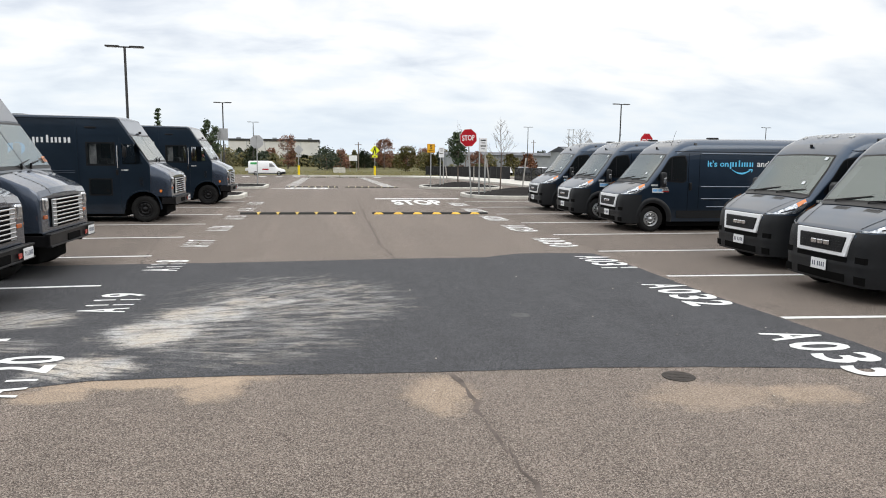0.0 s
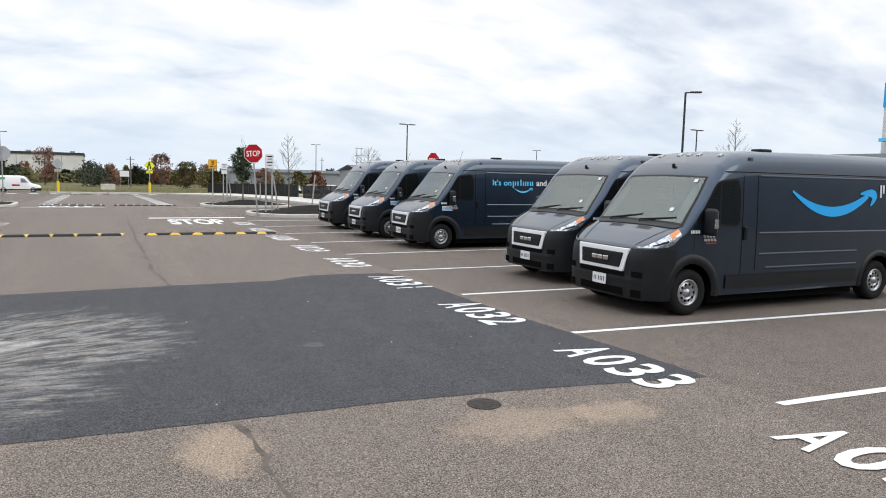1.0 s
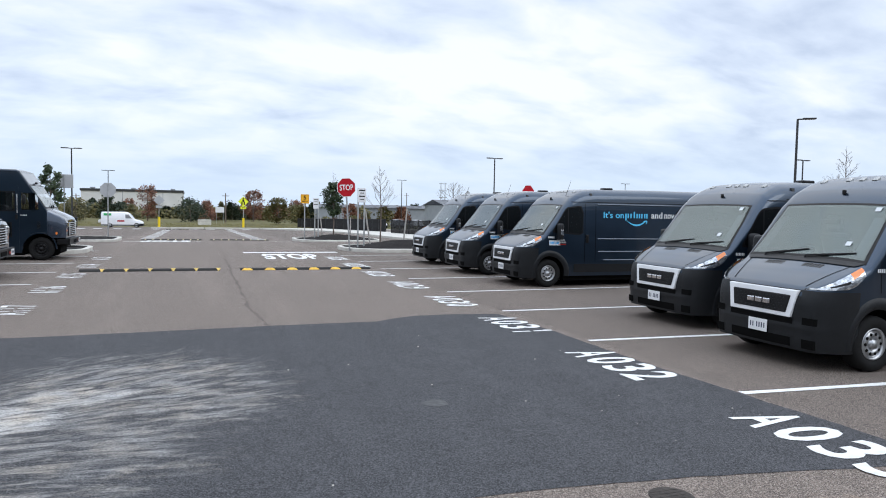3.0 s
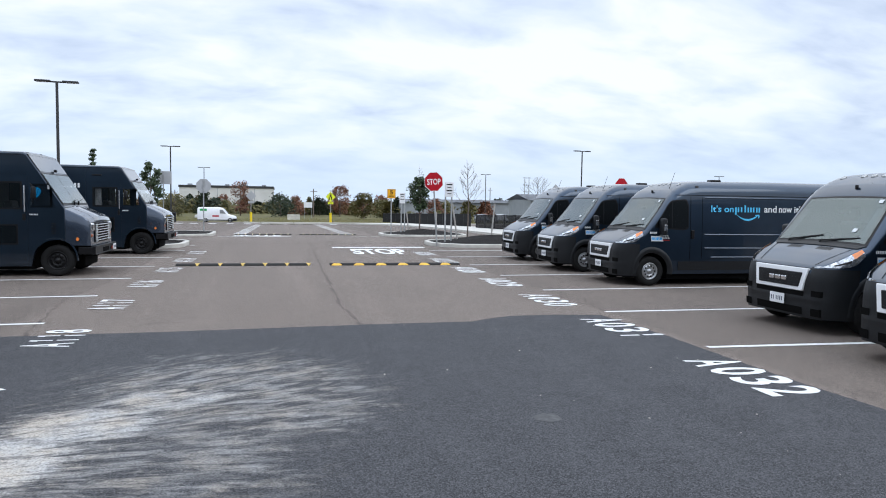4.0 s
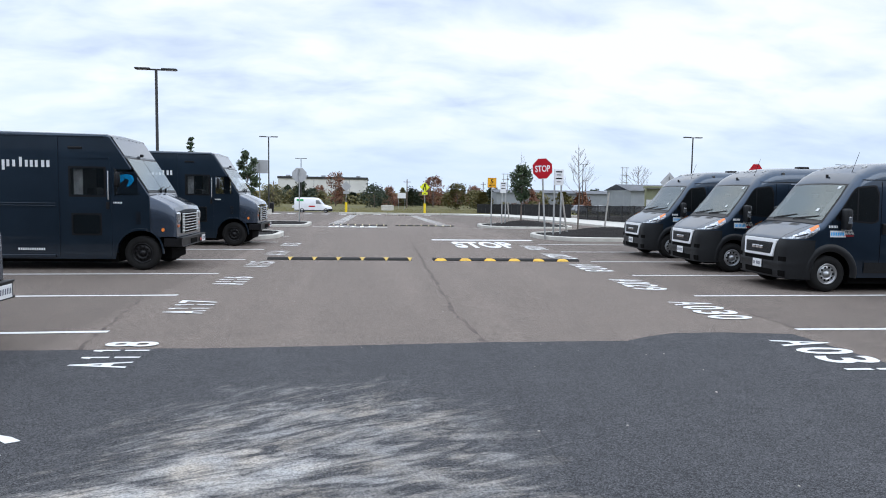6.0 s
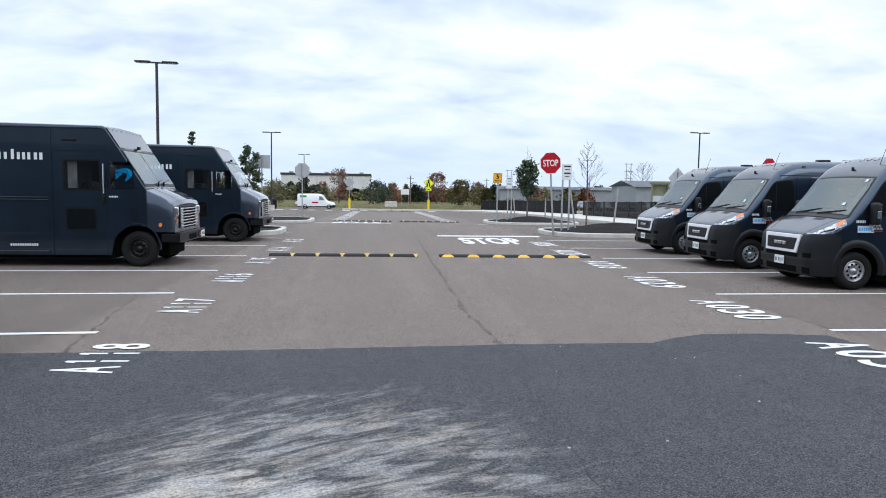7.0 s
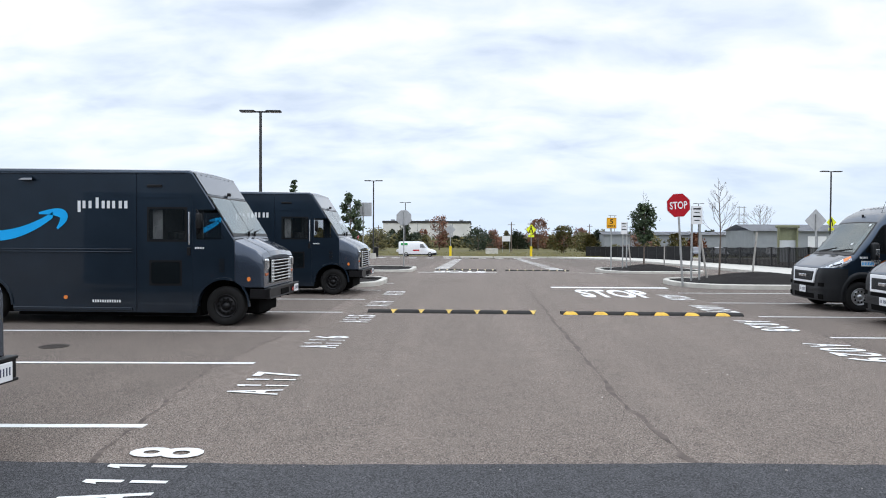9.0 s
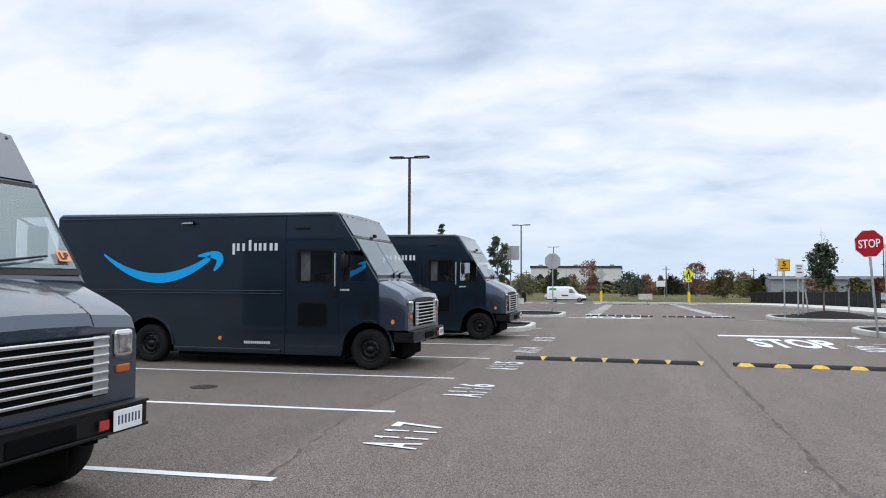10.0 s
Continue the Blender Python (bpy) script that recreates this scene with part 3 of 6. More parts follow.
def island(x0, x1, y0, y1, r, mound, label):
    isl = thing("planting_island", label, "kerbed island", "planting islands", "structure")
    zb = gz((y0 + y1) / 2)
    outer, inner = round_outline(x0, x1, y0, y1, r), round_outline(x0 + 0.17, x1 - 0.17, y0 + 0.17, y1 - 0.17, r - 0.15)
    bm = bmesh.new()
    rings = [[(x, y, zb - 0.1) for x, y in outer], [(x, y, zb + 0.13) for x, y in outer],
             [(x + (u - x) * 0.15, y + (v - y) * 0.15, zb + 0.15) for (x, y), (u, v) in zip(outer, inner)],
             [(u, v, zb + 0.15) for u, v in inner], [(u, v, zb + 0.02) for u, v in inner]]
    sheet([r_ + r_[:1] for r_ in rings], bm)
    bmesh.ops.recalc_face_normals(bm, faces=bm.faces)
    part("kerb", bm, M_CONC, isl, "pale concrete kerb")
    cx, cy = (x0 + x1) / 2, (y0 + y1) / 2
    bm = bmesh.new()
    rnd = random.Random(int(x0 * 10))
    rows = []
    for k in range(9):
        f = k / 8
        rows.append([(u + (cx - u) * f, v + (cy - v) * f, zb + 0.11 + mound * math.sin(f * 1.5) ** 1.2 * (0.35 + 0.65 * min(1.0, abs(u + (cx - u) * f - x0) / (2.2 if mound > 0.2 else 0.5))) + rnd.uniform(-0.03, 0.03)) for u, v in inner + inner[:1]])
    sheet(rows, bm)
    bmesh.ops.remove_doubles(bm, verts=bm.verts, dist=0.002)
    bmesh.ops.recalc_face_normals(bm, faces=bm.faces)
    part("mulch", bm, M_MULCH, isl, "black bark mulch mound", True)


island(7.72, 14.0, 35.2, 39.4, 1.8, 0.32, "concrete-kerbed island with black mulch and bare tree")
island(-9.5, -1.95, 34.6, 38.4, 1.2, 0.12, "concrete-kerbed island at the row end with low mulch")
island(7.2, 12.2, 46.2, 50.6, 1.6, 0.27, "concrete-kerbed island beyond the crossing with mulch")
island(-12.0, -1.95, 45.6, 50.2, 1.2, 0.12, "concrete-kerbed island beyond the crossing with grass tufts")

# pavement by the fence and the far kerb
FENCE = [(18.5, 30.0), (18.5, 40.0), (18.6, 50.0), (19.0, 60.0), (19.6, 72.0), (18.6, 84.0), (17.4, 96.0)]
PAVE = [(14.3, 30.0), (14.3, 40.0), (14.6, 50.0), (14.9, 60.0), (15.0, 72.0), (14.0, 84.0), (9.6, 95.0)]
bm = bmesh.new()
rows = [[(xa, ya, gz(ya) - 0.1), (xa, ya, gz(ya) + 0.14), (xa + 0.02, ya, gz(ya) + 0.15), (xb + 0.5, yb, gz(yb) + 0.16), (xb + 0.5, yb, gz(yb) - 0.1)] for (xa, ya), (xb, yb) in zip(PAVE, FENCE)]
sheet(rows, bm)
bmesh.ops.recalc_face_normals(bm, faces=bm.faces)
tagged(part("pavement", bm, M_CONC), "pale new concrete pavement along the fence", "pavement", kind="structure")
bm = bmesh.new()
for x0, x1 in ((-2.9, -1.0), (-0.9, 3.0), (3.1, 9.4), (9.5, 20), (20.1, 60)):
    box(x0, x1, 96.3, 96.6, gz(96) - 0.1, gz(96) + 0.14, 0.02, bm)
tagged(part("kerb", bm, M_CONC), "pale concrete kerb along the grass verge", "kerb", kind="structure")

# unseen plain wall, added behind the walk to darken the van sides' reflections
tagged(part("wall_south", box(-70, 80, -24.0, -23.4, -0.1, 10.0), mat("unseen_wall_grey", (0.27, 0.28, 0.29), 0.8, var=0.12, scale=0.4)), "unseen grey wall added to darken reflections in the van sides", "wall", kind="structure")

# ---- wheels ----
def lathe(profile, axis_y0, seg=24, bm=None):
    """Turns (radius, y) pairs about the y axis."""
    rows = []
    for k in range(seg + 1):
        a = 2 * math.pi * k / seg
        rows.append([(r * math.cos(a), axis_y0 + y, r * math.sin(a)) for r, y in profile])
    bm = sheet(rows, bm)
    bmesh.ops.remove_doubles(bm, verts=bm.verts, dist=0.0005)
    bmesh.ops.recalc_face_normals(bm, faces=bm.faces)
    return bm


def wheel(parent, x, y, z, radius, rim_r, out, rim_mat, rim_label):
    """out: -1 where the wheel's outer face looks along -y, else 1."""
    tyre_prof = [(rim_r, -0.09), (rim_r + 0.03, -0.11), (radius - 0.05, -0.115), (radius - 0.012, -0.095), (radius, -0.06), (radius, 0.06), (radius - 0.012, 0.095), (radius - 0.05, 0.115), (rim_r + 0.03, 0.11), (rim_r, 0.09)]
    tyre = part("wheel", lathe(tyre_prof, 0, 28), M_TYRE, parent, "black rubber tyre", True)
    tyre.location = (x, y, z)
    o = out
    prof = [(rim_r, 0.09 * o), (rim_r - 0.012, 0.105 * o), (rim_r - 0.03, 0.06 * o), (rim_r * 0.80, 0.045 * o), (rim_r * 0.72, 0.075 * o), (rim_r * 0.45, 0.085 * o), (rim_r * 0.40, 0.05 * o), (rim_r * 0.30, 0.05 * o), (rim_r * 0.26, 0.10 * o), (0.001, 0.105 * o)]
    part("rim", lathe(prof, 0, 24), rim_mat, tyre, rim_label, True)
    for k in range(10 if radius > 0.32 else 0):
        a = 2 * math.pi * k / 10
        part("rim_hole", cyl((rim_r * 0.62 * math.cos(a), 0.070 * o, rim_r * 0.62 * math.sin(a)), (rim_r * 0.62 * math.cos(a), 0.0835 * o, rim_r * 0.62 * math.sin(a)), 0.020, seg=8), M_DARK, tyre)
    for k in range(5):
        a = 2 * math.pi * (k + 0.5) / 5
        part("wheel_nut", cyl((rim_r * 0.35 * math.cos(a), 0.045 * o, rim_r * 0.35 * math.sin(a)), (rim_r * 0.35 * math.cos(a), 0.085 * o, rim_r * 0.35 * math.sin(a)), 0.014, seg=6), rim_mat, tyre)


# upright bars that stand for a word: start and width along it, foot and head
WORD_BARS = ((0.0, 0.055, -0.07, 0.14), (0.09, 0.055, 0.0, 0.14), (0.20, 0.055, 0.0, 0.14), (0.33, 0.055, 0.0, 0.20),
             (0.44, 0.055, 0.0, 0.14), (0.535, 0.055, 0.0, 0.14), (0.63, 0.055, 0.0, 0.14), (0.75, 0.06, 0.0, 0.14), (0.85, 0.06, 0.0, 0.14))

# ---- high-roof delivery van: x runs back from the bumper, y across ----
VAN_TOP = [(0.0, 0.93), (0.06, 0.99), (0.2, 1.06), (0.45, 1.17), (0.72, 1.27), (0.80, 1.31), (1.50, 2.00), (1.56, 2.05), (1.75, 2.20), (1.95, 2.31), (2.15, 2.385), (2.45, 2.425), (4.0, 2.445), (6.05, 2.44), (6.2, 2.38), (6.25, 2.30)]
VAN_W = [(0.0, 0.62), (0.05, 0.74), (0.12, 0.83), (0.25, 0.915), (0.45, 0.975), (0.8, 1.01), (1.4, 1.03), (5.9, 1.03), (6.2, 1.01), (6.25, 0.98)]
VAN_R = [(0.0, 0.10), (0.3, 0.12), (0.8, 0.14), (1.5, 0.20), (2.2, 0.30), (6.25, 0.30)]
WF, WR, WZ, ARCH = 0.95, 5.21, 0.335, 0.44


CAB_SHIFT = [(-0.2, 0.04), (0.0, 0.20), (0.8, 0.83), (1.25, 1.19), (1.5, 1.37), (1.68, 1.49), (2.06, 1.84), (2.25, 1.98), (2.45, 2.26), (3.0, 2.92), (3.6, 3.6), (7.0, 7.0)]


def van_bottom(x):
    zb = 0.27
    for xw in (WF, WR):
        if abs(x - xw) < ARCH:
            zb = max(zb, WZ + math.sqrt(ARCH ** 2 - (x - xw) ** 2))
    return zb


def van_side(x, z):
    return lerp(VAN_W, x) * (1 - 0.055 * max(0.0, (z - 0.95) / 1.5) ** 1.4 - 0.03 * max(0.0, (0.6 - z) / 0.4) ** 2)


def van_ring(x):
    top, r, zb = lerp(VAN_TOP, x), lerp(VAN_R, x), van_bottom(x)
    zc = top - r
    zc = max(zc, zb + 0.02)
    pts = [(van_side(x, zb + (zc - zb) * k / 8), zb + (zc - zb) * k / 8) for k in range(9)]
    ys = van_side(x, zc)
    for k in range(1, 5):
        a = radians(90 * k / 4)
        pts.append((ys - r + r * math.cos(a), zc + (top - 0.02 - zc) * math.sin(a)))
    for k in range(1, 6):
        y = (ys - r) * (1 - k / 5)
        pts.append((y, top - 0.02 * (y / (ys - r)) ** 2))
    return pts


def van_top(x, y):
    ring = van_ring(x)[::-1]
    return float(np.interp(abs(y), [p[0] for p in ring], [p[1] for p in ring]))


def side_patch(poly_lo, poly_hi, x0, x1, side, off, n=14, m=5):
    """A sheet that lies on the van's side between two lines z(x)."""
    rows = []
    for k in range(n + 1):
        x = x0 + (x1 - x0) * k / n
        lo, hi = lerp(poly_lo, x), lerp(poly_hi, x)
        rows.append([(x, side * (van_side(x, lo + (hi - lo) * j / m) + off), lo + (hi - lo) * j / m) for j in range(m + 1)])
    return sheet(rows, flip=side < 0)


def top_patch(x0, x1, y_of_x, off, n=8, m=12):
    rows = []
    for k in range(n + 1):
        x = x0 + (x1 - x0) * k / n
        yh = lerp(y_of_x, x)
        rows.append([(x - off * 0.7, -yh + 2 * yh * j / m, van_top(x, -yh + 2 * yh * j / m) + off * 0.7) for j in range(m + 1)])
    return sheet(rows, flip=False)


def smile(bm, x0, x1, z, h, thick, place, head=True):
    """A curved band that sags, with a hooked head at its end; place(u, v) sets a point."""
    n = 20
    rows = []
    for k in range(n + 1):
        f = k / n
        u = x0 + (x1 - x0) * 0.90 * f
        sag = -h * (1 - (2 * (f - 0.06) / 0.94 - 0.98) ** 2)
        t = thick * (0.06 + 0.94 * math.sin(math.pi * min(1, 0.04 + f * 0.80)) ** 0.8)
        rows.append([place(u, z + sag - t / 2), place(u, z + sag + t / 2)])
    sheet(rows, bm)
    if head:
        w = (x1 - x0)
        a, b, c = (x1 - 0.20 * w, z + h * 0.12), (x1, z + h * 0.20), (x1 - 0.07 * w, z - h * 0.62)
        line = []
        for k in range(13):
            f = k / 12
            line.append(Vector(((1 - f) ** 2 * a[0] + 2 * f * (1 - f) * (x1 + 0.07 * w) + f * f * c[0], (1 - f) ** 2 * a[1] + 2 * f * (1 - f) * (z + h * 0.42) + f * f * c[1])))
        mid = []
        for k, q in enumerate(line):
            d = (line[min(12, k + 1)] - line[max(0, k - 1)]).normalized()
            t = thick * (0.10 + 0.34 * math.sin(math.pi * k / 12))
            mid.append([place(q.x - d.y * t, q.y + d.x * t), place(q.x + d.y * t, q.y - d.x * t)])
        sheet(mid, bm)
    return bm


def make_van(decal, label, group):
    van = thing("delivery_van", label, "van", group)
    xs = sorted(set([p[0] for p in VAN_TOP] + [0.02, 0.1, 0.3, 0.38] + [round(0.5 + 0.05 * k, 3) for k in range(22)] + [1.8, 2.0, 2.3, 2.8, 3.3, 3.8, 4.3] + [round(4.7 + 0.05 * k, 3) for k in range(22)]))
    rows = []
    for x in xs:
        ring = van_ring(x)
        rows.append([(x, -y, z) for y, z in ring] + [(x, y, z) for y, z in ring[::-1][1:]])
    bm = sheet(rows, flip=True)
    for row, rev in ((rows[0], False), (rows[-1], True)):
        bm.faces.new([bm.verts.new(p) for p in (row[::-1] if rev else row)])
    bmesh.ops.remove_doubles(bm, verts=bm.verts, dist=0.0005)
    bmesh.ops.recalc_face_normals(bm, faces=bm.faces)
    hole = [f for f in bm.faces if 0.84 < f.calc_center_median().x < 1.475 and abs(f.calc_center_median().y) < 0.74 and f.calc_center_median().z > 1.3]
    bmesh.ops.delete(bm, geom=hole, context="FACES")
    part("body", bm, M_BODY, van, "", True)
    under = box(0.25, 6.1, -0.80, 0.80, 0.19, 0.94)
    # extra low block, added only to deepen the shade under the van
    box(1.42, 4.72, -0.90, 0.90, 0.15, 0.9, 0, under)
    part("underbody", under, M_DARK, van, "black underside with a low block added to deepen shade")
    # cabin dark interior: dashboard and seats
    part("dashboard", box(1.0, 1.45, -0.80, 0.80, 1.0, 1.24, 0.05), M_PLASTIC, van, "dark dashboard")
    for sy in (-0.45, 0.45):
        bmx = box(2.05, 2.2, sy - 0.24, sy + 0.24, 0.9, 1.62, 0.06)
        box(2.06, 2.16, sy - 0.13, sy + 0.13, 1.64, 1.86, 0.04, bmx)
        part("seat", bmx, M_PLASTIC, van, "dark cab seat")
    # glass
    ws = [(0.82, 0.88), (1.2, 0.84), (1.49, 0.79)]
    def strip(x0, x1, ya, yb):
        rows_ = []
        for k in range(7):
            x = x0 + (x1 - x0) * k / 6
            u, v = lerp(ya, x), lerp(yb, x)
            rows_.append([(x - 0.003, u + (v - u) * j / 6, van_top(x, u + (v - u) * j / 6) + 0.003) for j in range(7)])
        return sheet(rows_)
    edge_o, edge_i = [(0.79, 0.93), (1.525, 0.82)], [(0.79, 0.84), (1.525, 0.74)]
    neg = lambda t_: [(u, -v) for u, v in t_]
    frame_bm = strip(0.79, 1.525, edge_i, edge_o)
    for extra in (strip(0.79, 1.525, neg(edge_o), neg(edge_i)), strip(0.79, 0.86, neg(edge_i), edge_i), strip(1.46, 1.525, neg(edge_i), edge_i)):
        merge(frame_bm, extra)
    part("windscreen_surround", frame_bm, M_BLACK, van, "black windscreen edge")
    part("bulkhead", box(2.32, 2.36, -0.95, 0.95, 0.5, 2.3), M_CAB, van, "grey bulkhead behind the seats")
    part("cab_floor", box(0.95, 2.3, -0.93, 0.93, 0.96, 0.99), M_DARK, van)
    part("steering_wheel", moved(lathe([(0.17, -0.012), (0.185, -0.02), (0.20, -0.012), (0.20, 0.012), (0.185, 0.02), (0.17, 0.012), (0.17, -0.012)], 0, 20), pose(1.38, 0.42, 1.33, 60, 0, 90)), M_BLACK, van, "black steering wheel")
    part("rear_view_mirror", box(1.36, 1.40, -0.12, 0.12, 1.74, 1.81, 0.015), M_BLACK, van, "black inside mirror")
    part("windscreen", top_patch(0.83, 1.49, ws, 0.009), M_GLASS, van, "clear windscreen", True)
    for s in (-1, 1):
        lo, hi = [(1.10, 1.36), (2.0, 1.30), (2.08, 1.36)], [(1.10, 1.40), (1.50, 1.86), (1.62, 1.92), (2.0, 1.96), (2.06, 1.90), (2.08, 1.80)]
        part("window_seal", side_patch([(1.06, 1.33), (2.0, 1.27), (2.11, 1.33)], [(1.06, 1.38), (1.48, 1.89), (1.60, 1.95), (2.02, 1.99), (2.08, 1.94), (2.11, 1.84)], 1.06, 2.11, s, 0.004), M_BLACK, van, "black window seal")
        part("side_window", side_patch(lo, hi, 1.12, 2.08, s, 0.009), M_SIDEGLASS, van, "tinted side window", True)
        part("window_bar", side_patch([(1.60, 1.33), (1.65, 1.33)], [(1.60, 1.92), (1.65, 1.93)], 1.60, 1.64, s, 0.013, 2), M_BLACK, van)
        # door joints
        for x0, z0, z1 in ((2.16, 0.42, 2.06), (0.98, 0.95, 1.33), (2.42, 0.62, 2.03), (4.42 if s > 0 else 2.17, 0.62, 2.03), (5.92, 0.62, 2.03)):
            part("door_joint", side_patch([(0, z0), (9, z0)], [(0, z1), (9, z1)], x0, x0 + 0.008, s, 0.003, 1, 8), M_DARK, van)
        part("door_joint", side_patch([(0, 2.075), (9, 2.075)], [(0, 2.087), (9, 2.087)], 1.72, 5.9, s, 0.003, 20, 1), M_DARK, van)
        for z, xa, xb in ((1.165, 2.46, 5.86), (0.85, 2.3, 4.6), (0.64, 2.46, 4.6), (2.02, 2.46, 5.86)):
            rows6 = []
            for k in range(21):
                x = xa + (xb - xa) * k / 20
                rows6.append([(x, s * (van_side(x, z + dz) + off), z + dz) for dz, off in ((-0.012, 0.0), (-0.002, 0.007), (0.012, 0.007), (0.030, 0.0))])
            bmx = sheet(rows6)
            bmesh.ops.recalc_face_normals(bmx, faces=bmx.faces)
            part("body_crease", bmx, M_BODY, van, "pressed body rib")
        part("side_moulding", side_patch([(0, 0.36), (9, 0.36)], [(0, 0.56), (9, 0.56)], 1.62, 4.62, s, 0.018, 20, 2), M_PLASTIC, van, "charcoal plastic side moulding")
        bmx = bmesh.new()
        box(2.20, 2.28, s * 1.035 - 0.02, s * 1.035 + 0.02, 1.08, 1.28, 0.015, bmx)
        part("door_handle", bmx, M_BLACK, van, "black door handle")
        # arch flares
        for xw, r1 in ((WF, 0.56), (WR, 0.52)):
            rows2 = []
            for k in range(19):
                a = radians(-8 + 196 * k / 18)
                row = []
                for r in (ARCH - 0.02, ARCH + 0.01, r1 - 0.03, r1):
                    x, z = xw + r * math.cos(a), WZ + r * math.sin(a)
                    x = max(0.0, x)
                    out = 0.025 if ARCH < r < r1 else 0.0
                    row.append((x, s * (van_side(x, z) + out), max(0.24, z)))
                rows2.append(row)
            bmx = sheet(rows2)
            bmesh.ops.recalc_face_normals(bmx, faces=bmx.faces)
            part("wheel_arch", bmx, M_PLASTIC, van, "charcoal plastic arch flare", True)
        # mirrors
        bmx = box(1.17, 1.32, s * 1.11 - 0.10, s * 1.11 + 0.10, 1.16, 1.55, 0.05, seg=3)
        mir = part("mirror", bmx, M_PLASTIC, van, "charcoal door mirror", True)
        part("mirror_glass", box(1.318, 1.326, s * 1.11 - 0.08, s * 1.11 + 0.08, 1.22, 1.52, 0.003), M_CHROME, mir)
        part("mirror_arm", box(1.2, 1.3, min(s * 0.98, s * 1.05), max(s * 0.98, s * 1.05), 1.2, 1.34, 0.02), M_PLASTIC, mir)
        part("turn_lamp", box(1.2, 1.30, s * 1.215 - 0.006, s * 1.215 + 0.006, 1.27, 1.40, 0.004), M_LENS, mir, "clear mirror turn lamp")
        # head lamps: swept back along the wing
        lo, hi = [(0.10, 0.970), (0.40, 0.985), (0.54, 1.03), (0.72, 1.16)], [(0.10, 1.03), (0.20, 1.10), (0.42, 1.20), (0.72, 1.31)]
        rows3, rows4 = [], []
        for xa, ya, za, zb_ in ((0.03, 0.60, 0.962, 0.968), (0.045, 0.70, 0.964, 0.992)):
            rows3.append([(xa - 0.012, s * ya, za + (zb_ - za) * j / 5) for j in range(6)])
        for k in range(13):
            x = 0.10 + (0.70 - 0.10) * k / 12
            zl, zh = lerp(lo, x), min(lerp(hi, x), lerp(VAN_TOP, x) - 0.02)
            rr = []
            for j in range(6):
                z = zl + (zh - zl) * j / 5
                r = lerp(VAN_R, x)
                zc = lerp(VAN_TOP, x) - r
                y = van_side(x, z)
                if z > zc:
                    y = y - r + r * math.sqrt(max(0.0, 1 - ((z - zc) / r) ** 2))
                rr.append((x - 0.006, s * (y + 0.012), z + 0.004))
            (rows3 if x <= 0.52 else rows4).append(rr)
        rows4.insert(0, rows3[-1])
        low4, rows4 = [r_[:4] for r_ in rows4], [r_[3:] for r_ in rows4]
        lens_bm = sheet(rows3, flip=s < 0)
        merge(lens_bm, sheet(low4, flip=s < 0))
        lamp = part("headlight", lens_bm, M_LENS, van, "clear swept-back headlight", True)
        part("turn_signal", sheet(rows4, flip=s < 0), M_ORANGE, lamp, "amber corner lens", True)
        rows5 = [[(x - 0.006 - 0.004, y + s * 0.004, z) for x, y, z in r[2:4]] for r in rows3[4:-1]]
        part("lamp_bezel", sheet(rows5, flip=s < 0), M_BLACK, lamp, "dark inner bezel")
    # front bumper: a shell over the nose below the bonnet
    def bump_pt(f, z, off=0.0):
        bulge = 0.055 * math.sin(min(1.0, (z - 0.10) / 0.30) * math.pi / 2) - 0.06 * max(0, (z - 0.75) / 0.2) ** 2 + 0.014 * math.exp(-((z - 0.50) / 0.035) ** 2)
        s, g = (1 if f >= 0 else -1), abs(f)
        if g < 0.62:
            yy, xx = 0.80 * g / 0.62, 0.05 * (g / 0.62) ** 2
        else:
            h = (g - 0.62) / 0.38
            xx = 0.05 + 0.55 * h ** 1.3
            yy = max(0.80 + 0.10 * h, van_side(min(xx, 0.6), z) + 0.012)
        return (xx - bulge * (1 - 0.8 * g ** 3) - off, s * (yy + off * 0.4 * g), z)
    def bump_patch(f0, f1, z0, z1, off):
        return sheet([[bump_pt(f0 + (f1 - f0) * j / 8, z0 + (z1 - z0) * k / 3, off) for j in range(9)] for k in range(4)], flip=True)
    rows = [[bump_pt(-1 + 2 * j / 24, 0.225 + (0.955 - 0.225) * k / 20) for j in range(25)] for k in range(21)]
    bm = sheet(rows, flip=True)
    bump = part("front_bumper", bm, M_PLASTIC, van, "charcoal plastic front bumper", True)
    part("air_intake", bump_patch(-0.38, 0.38, 0.26, 0.37, 0.006), M_DARK, bump, "black lower air intake")
    for s in (-1, 1):
        # no hollow here: the recess shade is a flush dark patch
        part("fog_recess", bump_patch(s * 0.50, s * 0.68, 0.545, 0.63, 0.006), M_DARK, bump, "flush black patch for a shaded bumper recess")
        part("fog_recess", bump_patch(s * 0.50, s * 0.66, 0.26, 0.37, 0.006), M_DARK, bump, "flush black patch for a shaded bumper recess")
    part("plate", box(-0.085, -0.07, -0.155, 0.155, 0.375, 0.53, 0.004), M_WHITE, bump, "white number plate with dark bars")
    for a, b in ((-0.12, -0.105), (-0.08, -0.063), (-0.04, -0.024), (0.0, 0.016), (0.065, 0.08), (0.105, 0.12)):
        part("plate_bar", box(-0.0885, -0.0845, a, b, 0.42, 0.485), M_PLATEINK, bump)
    # grille and its pale frame
    def slab(y0, y1, z0, z1, x0, x1, skew=0.0):
        bmx = bmesh.new()
        v = [bmx.verts.new(p) for p in ((x0, -y0, z0), (x0, y0, z0), (x0 + skew, y1, z1), (x0 + skew, -y1, z1))]
        w = [bmx.verts.new(p) for p in ((x1, -y0, z0), (x1, y0, z0), (x1 + skew, y1, z1), (x1 + skew, -y1, z1))]
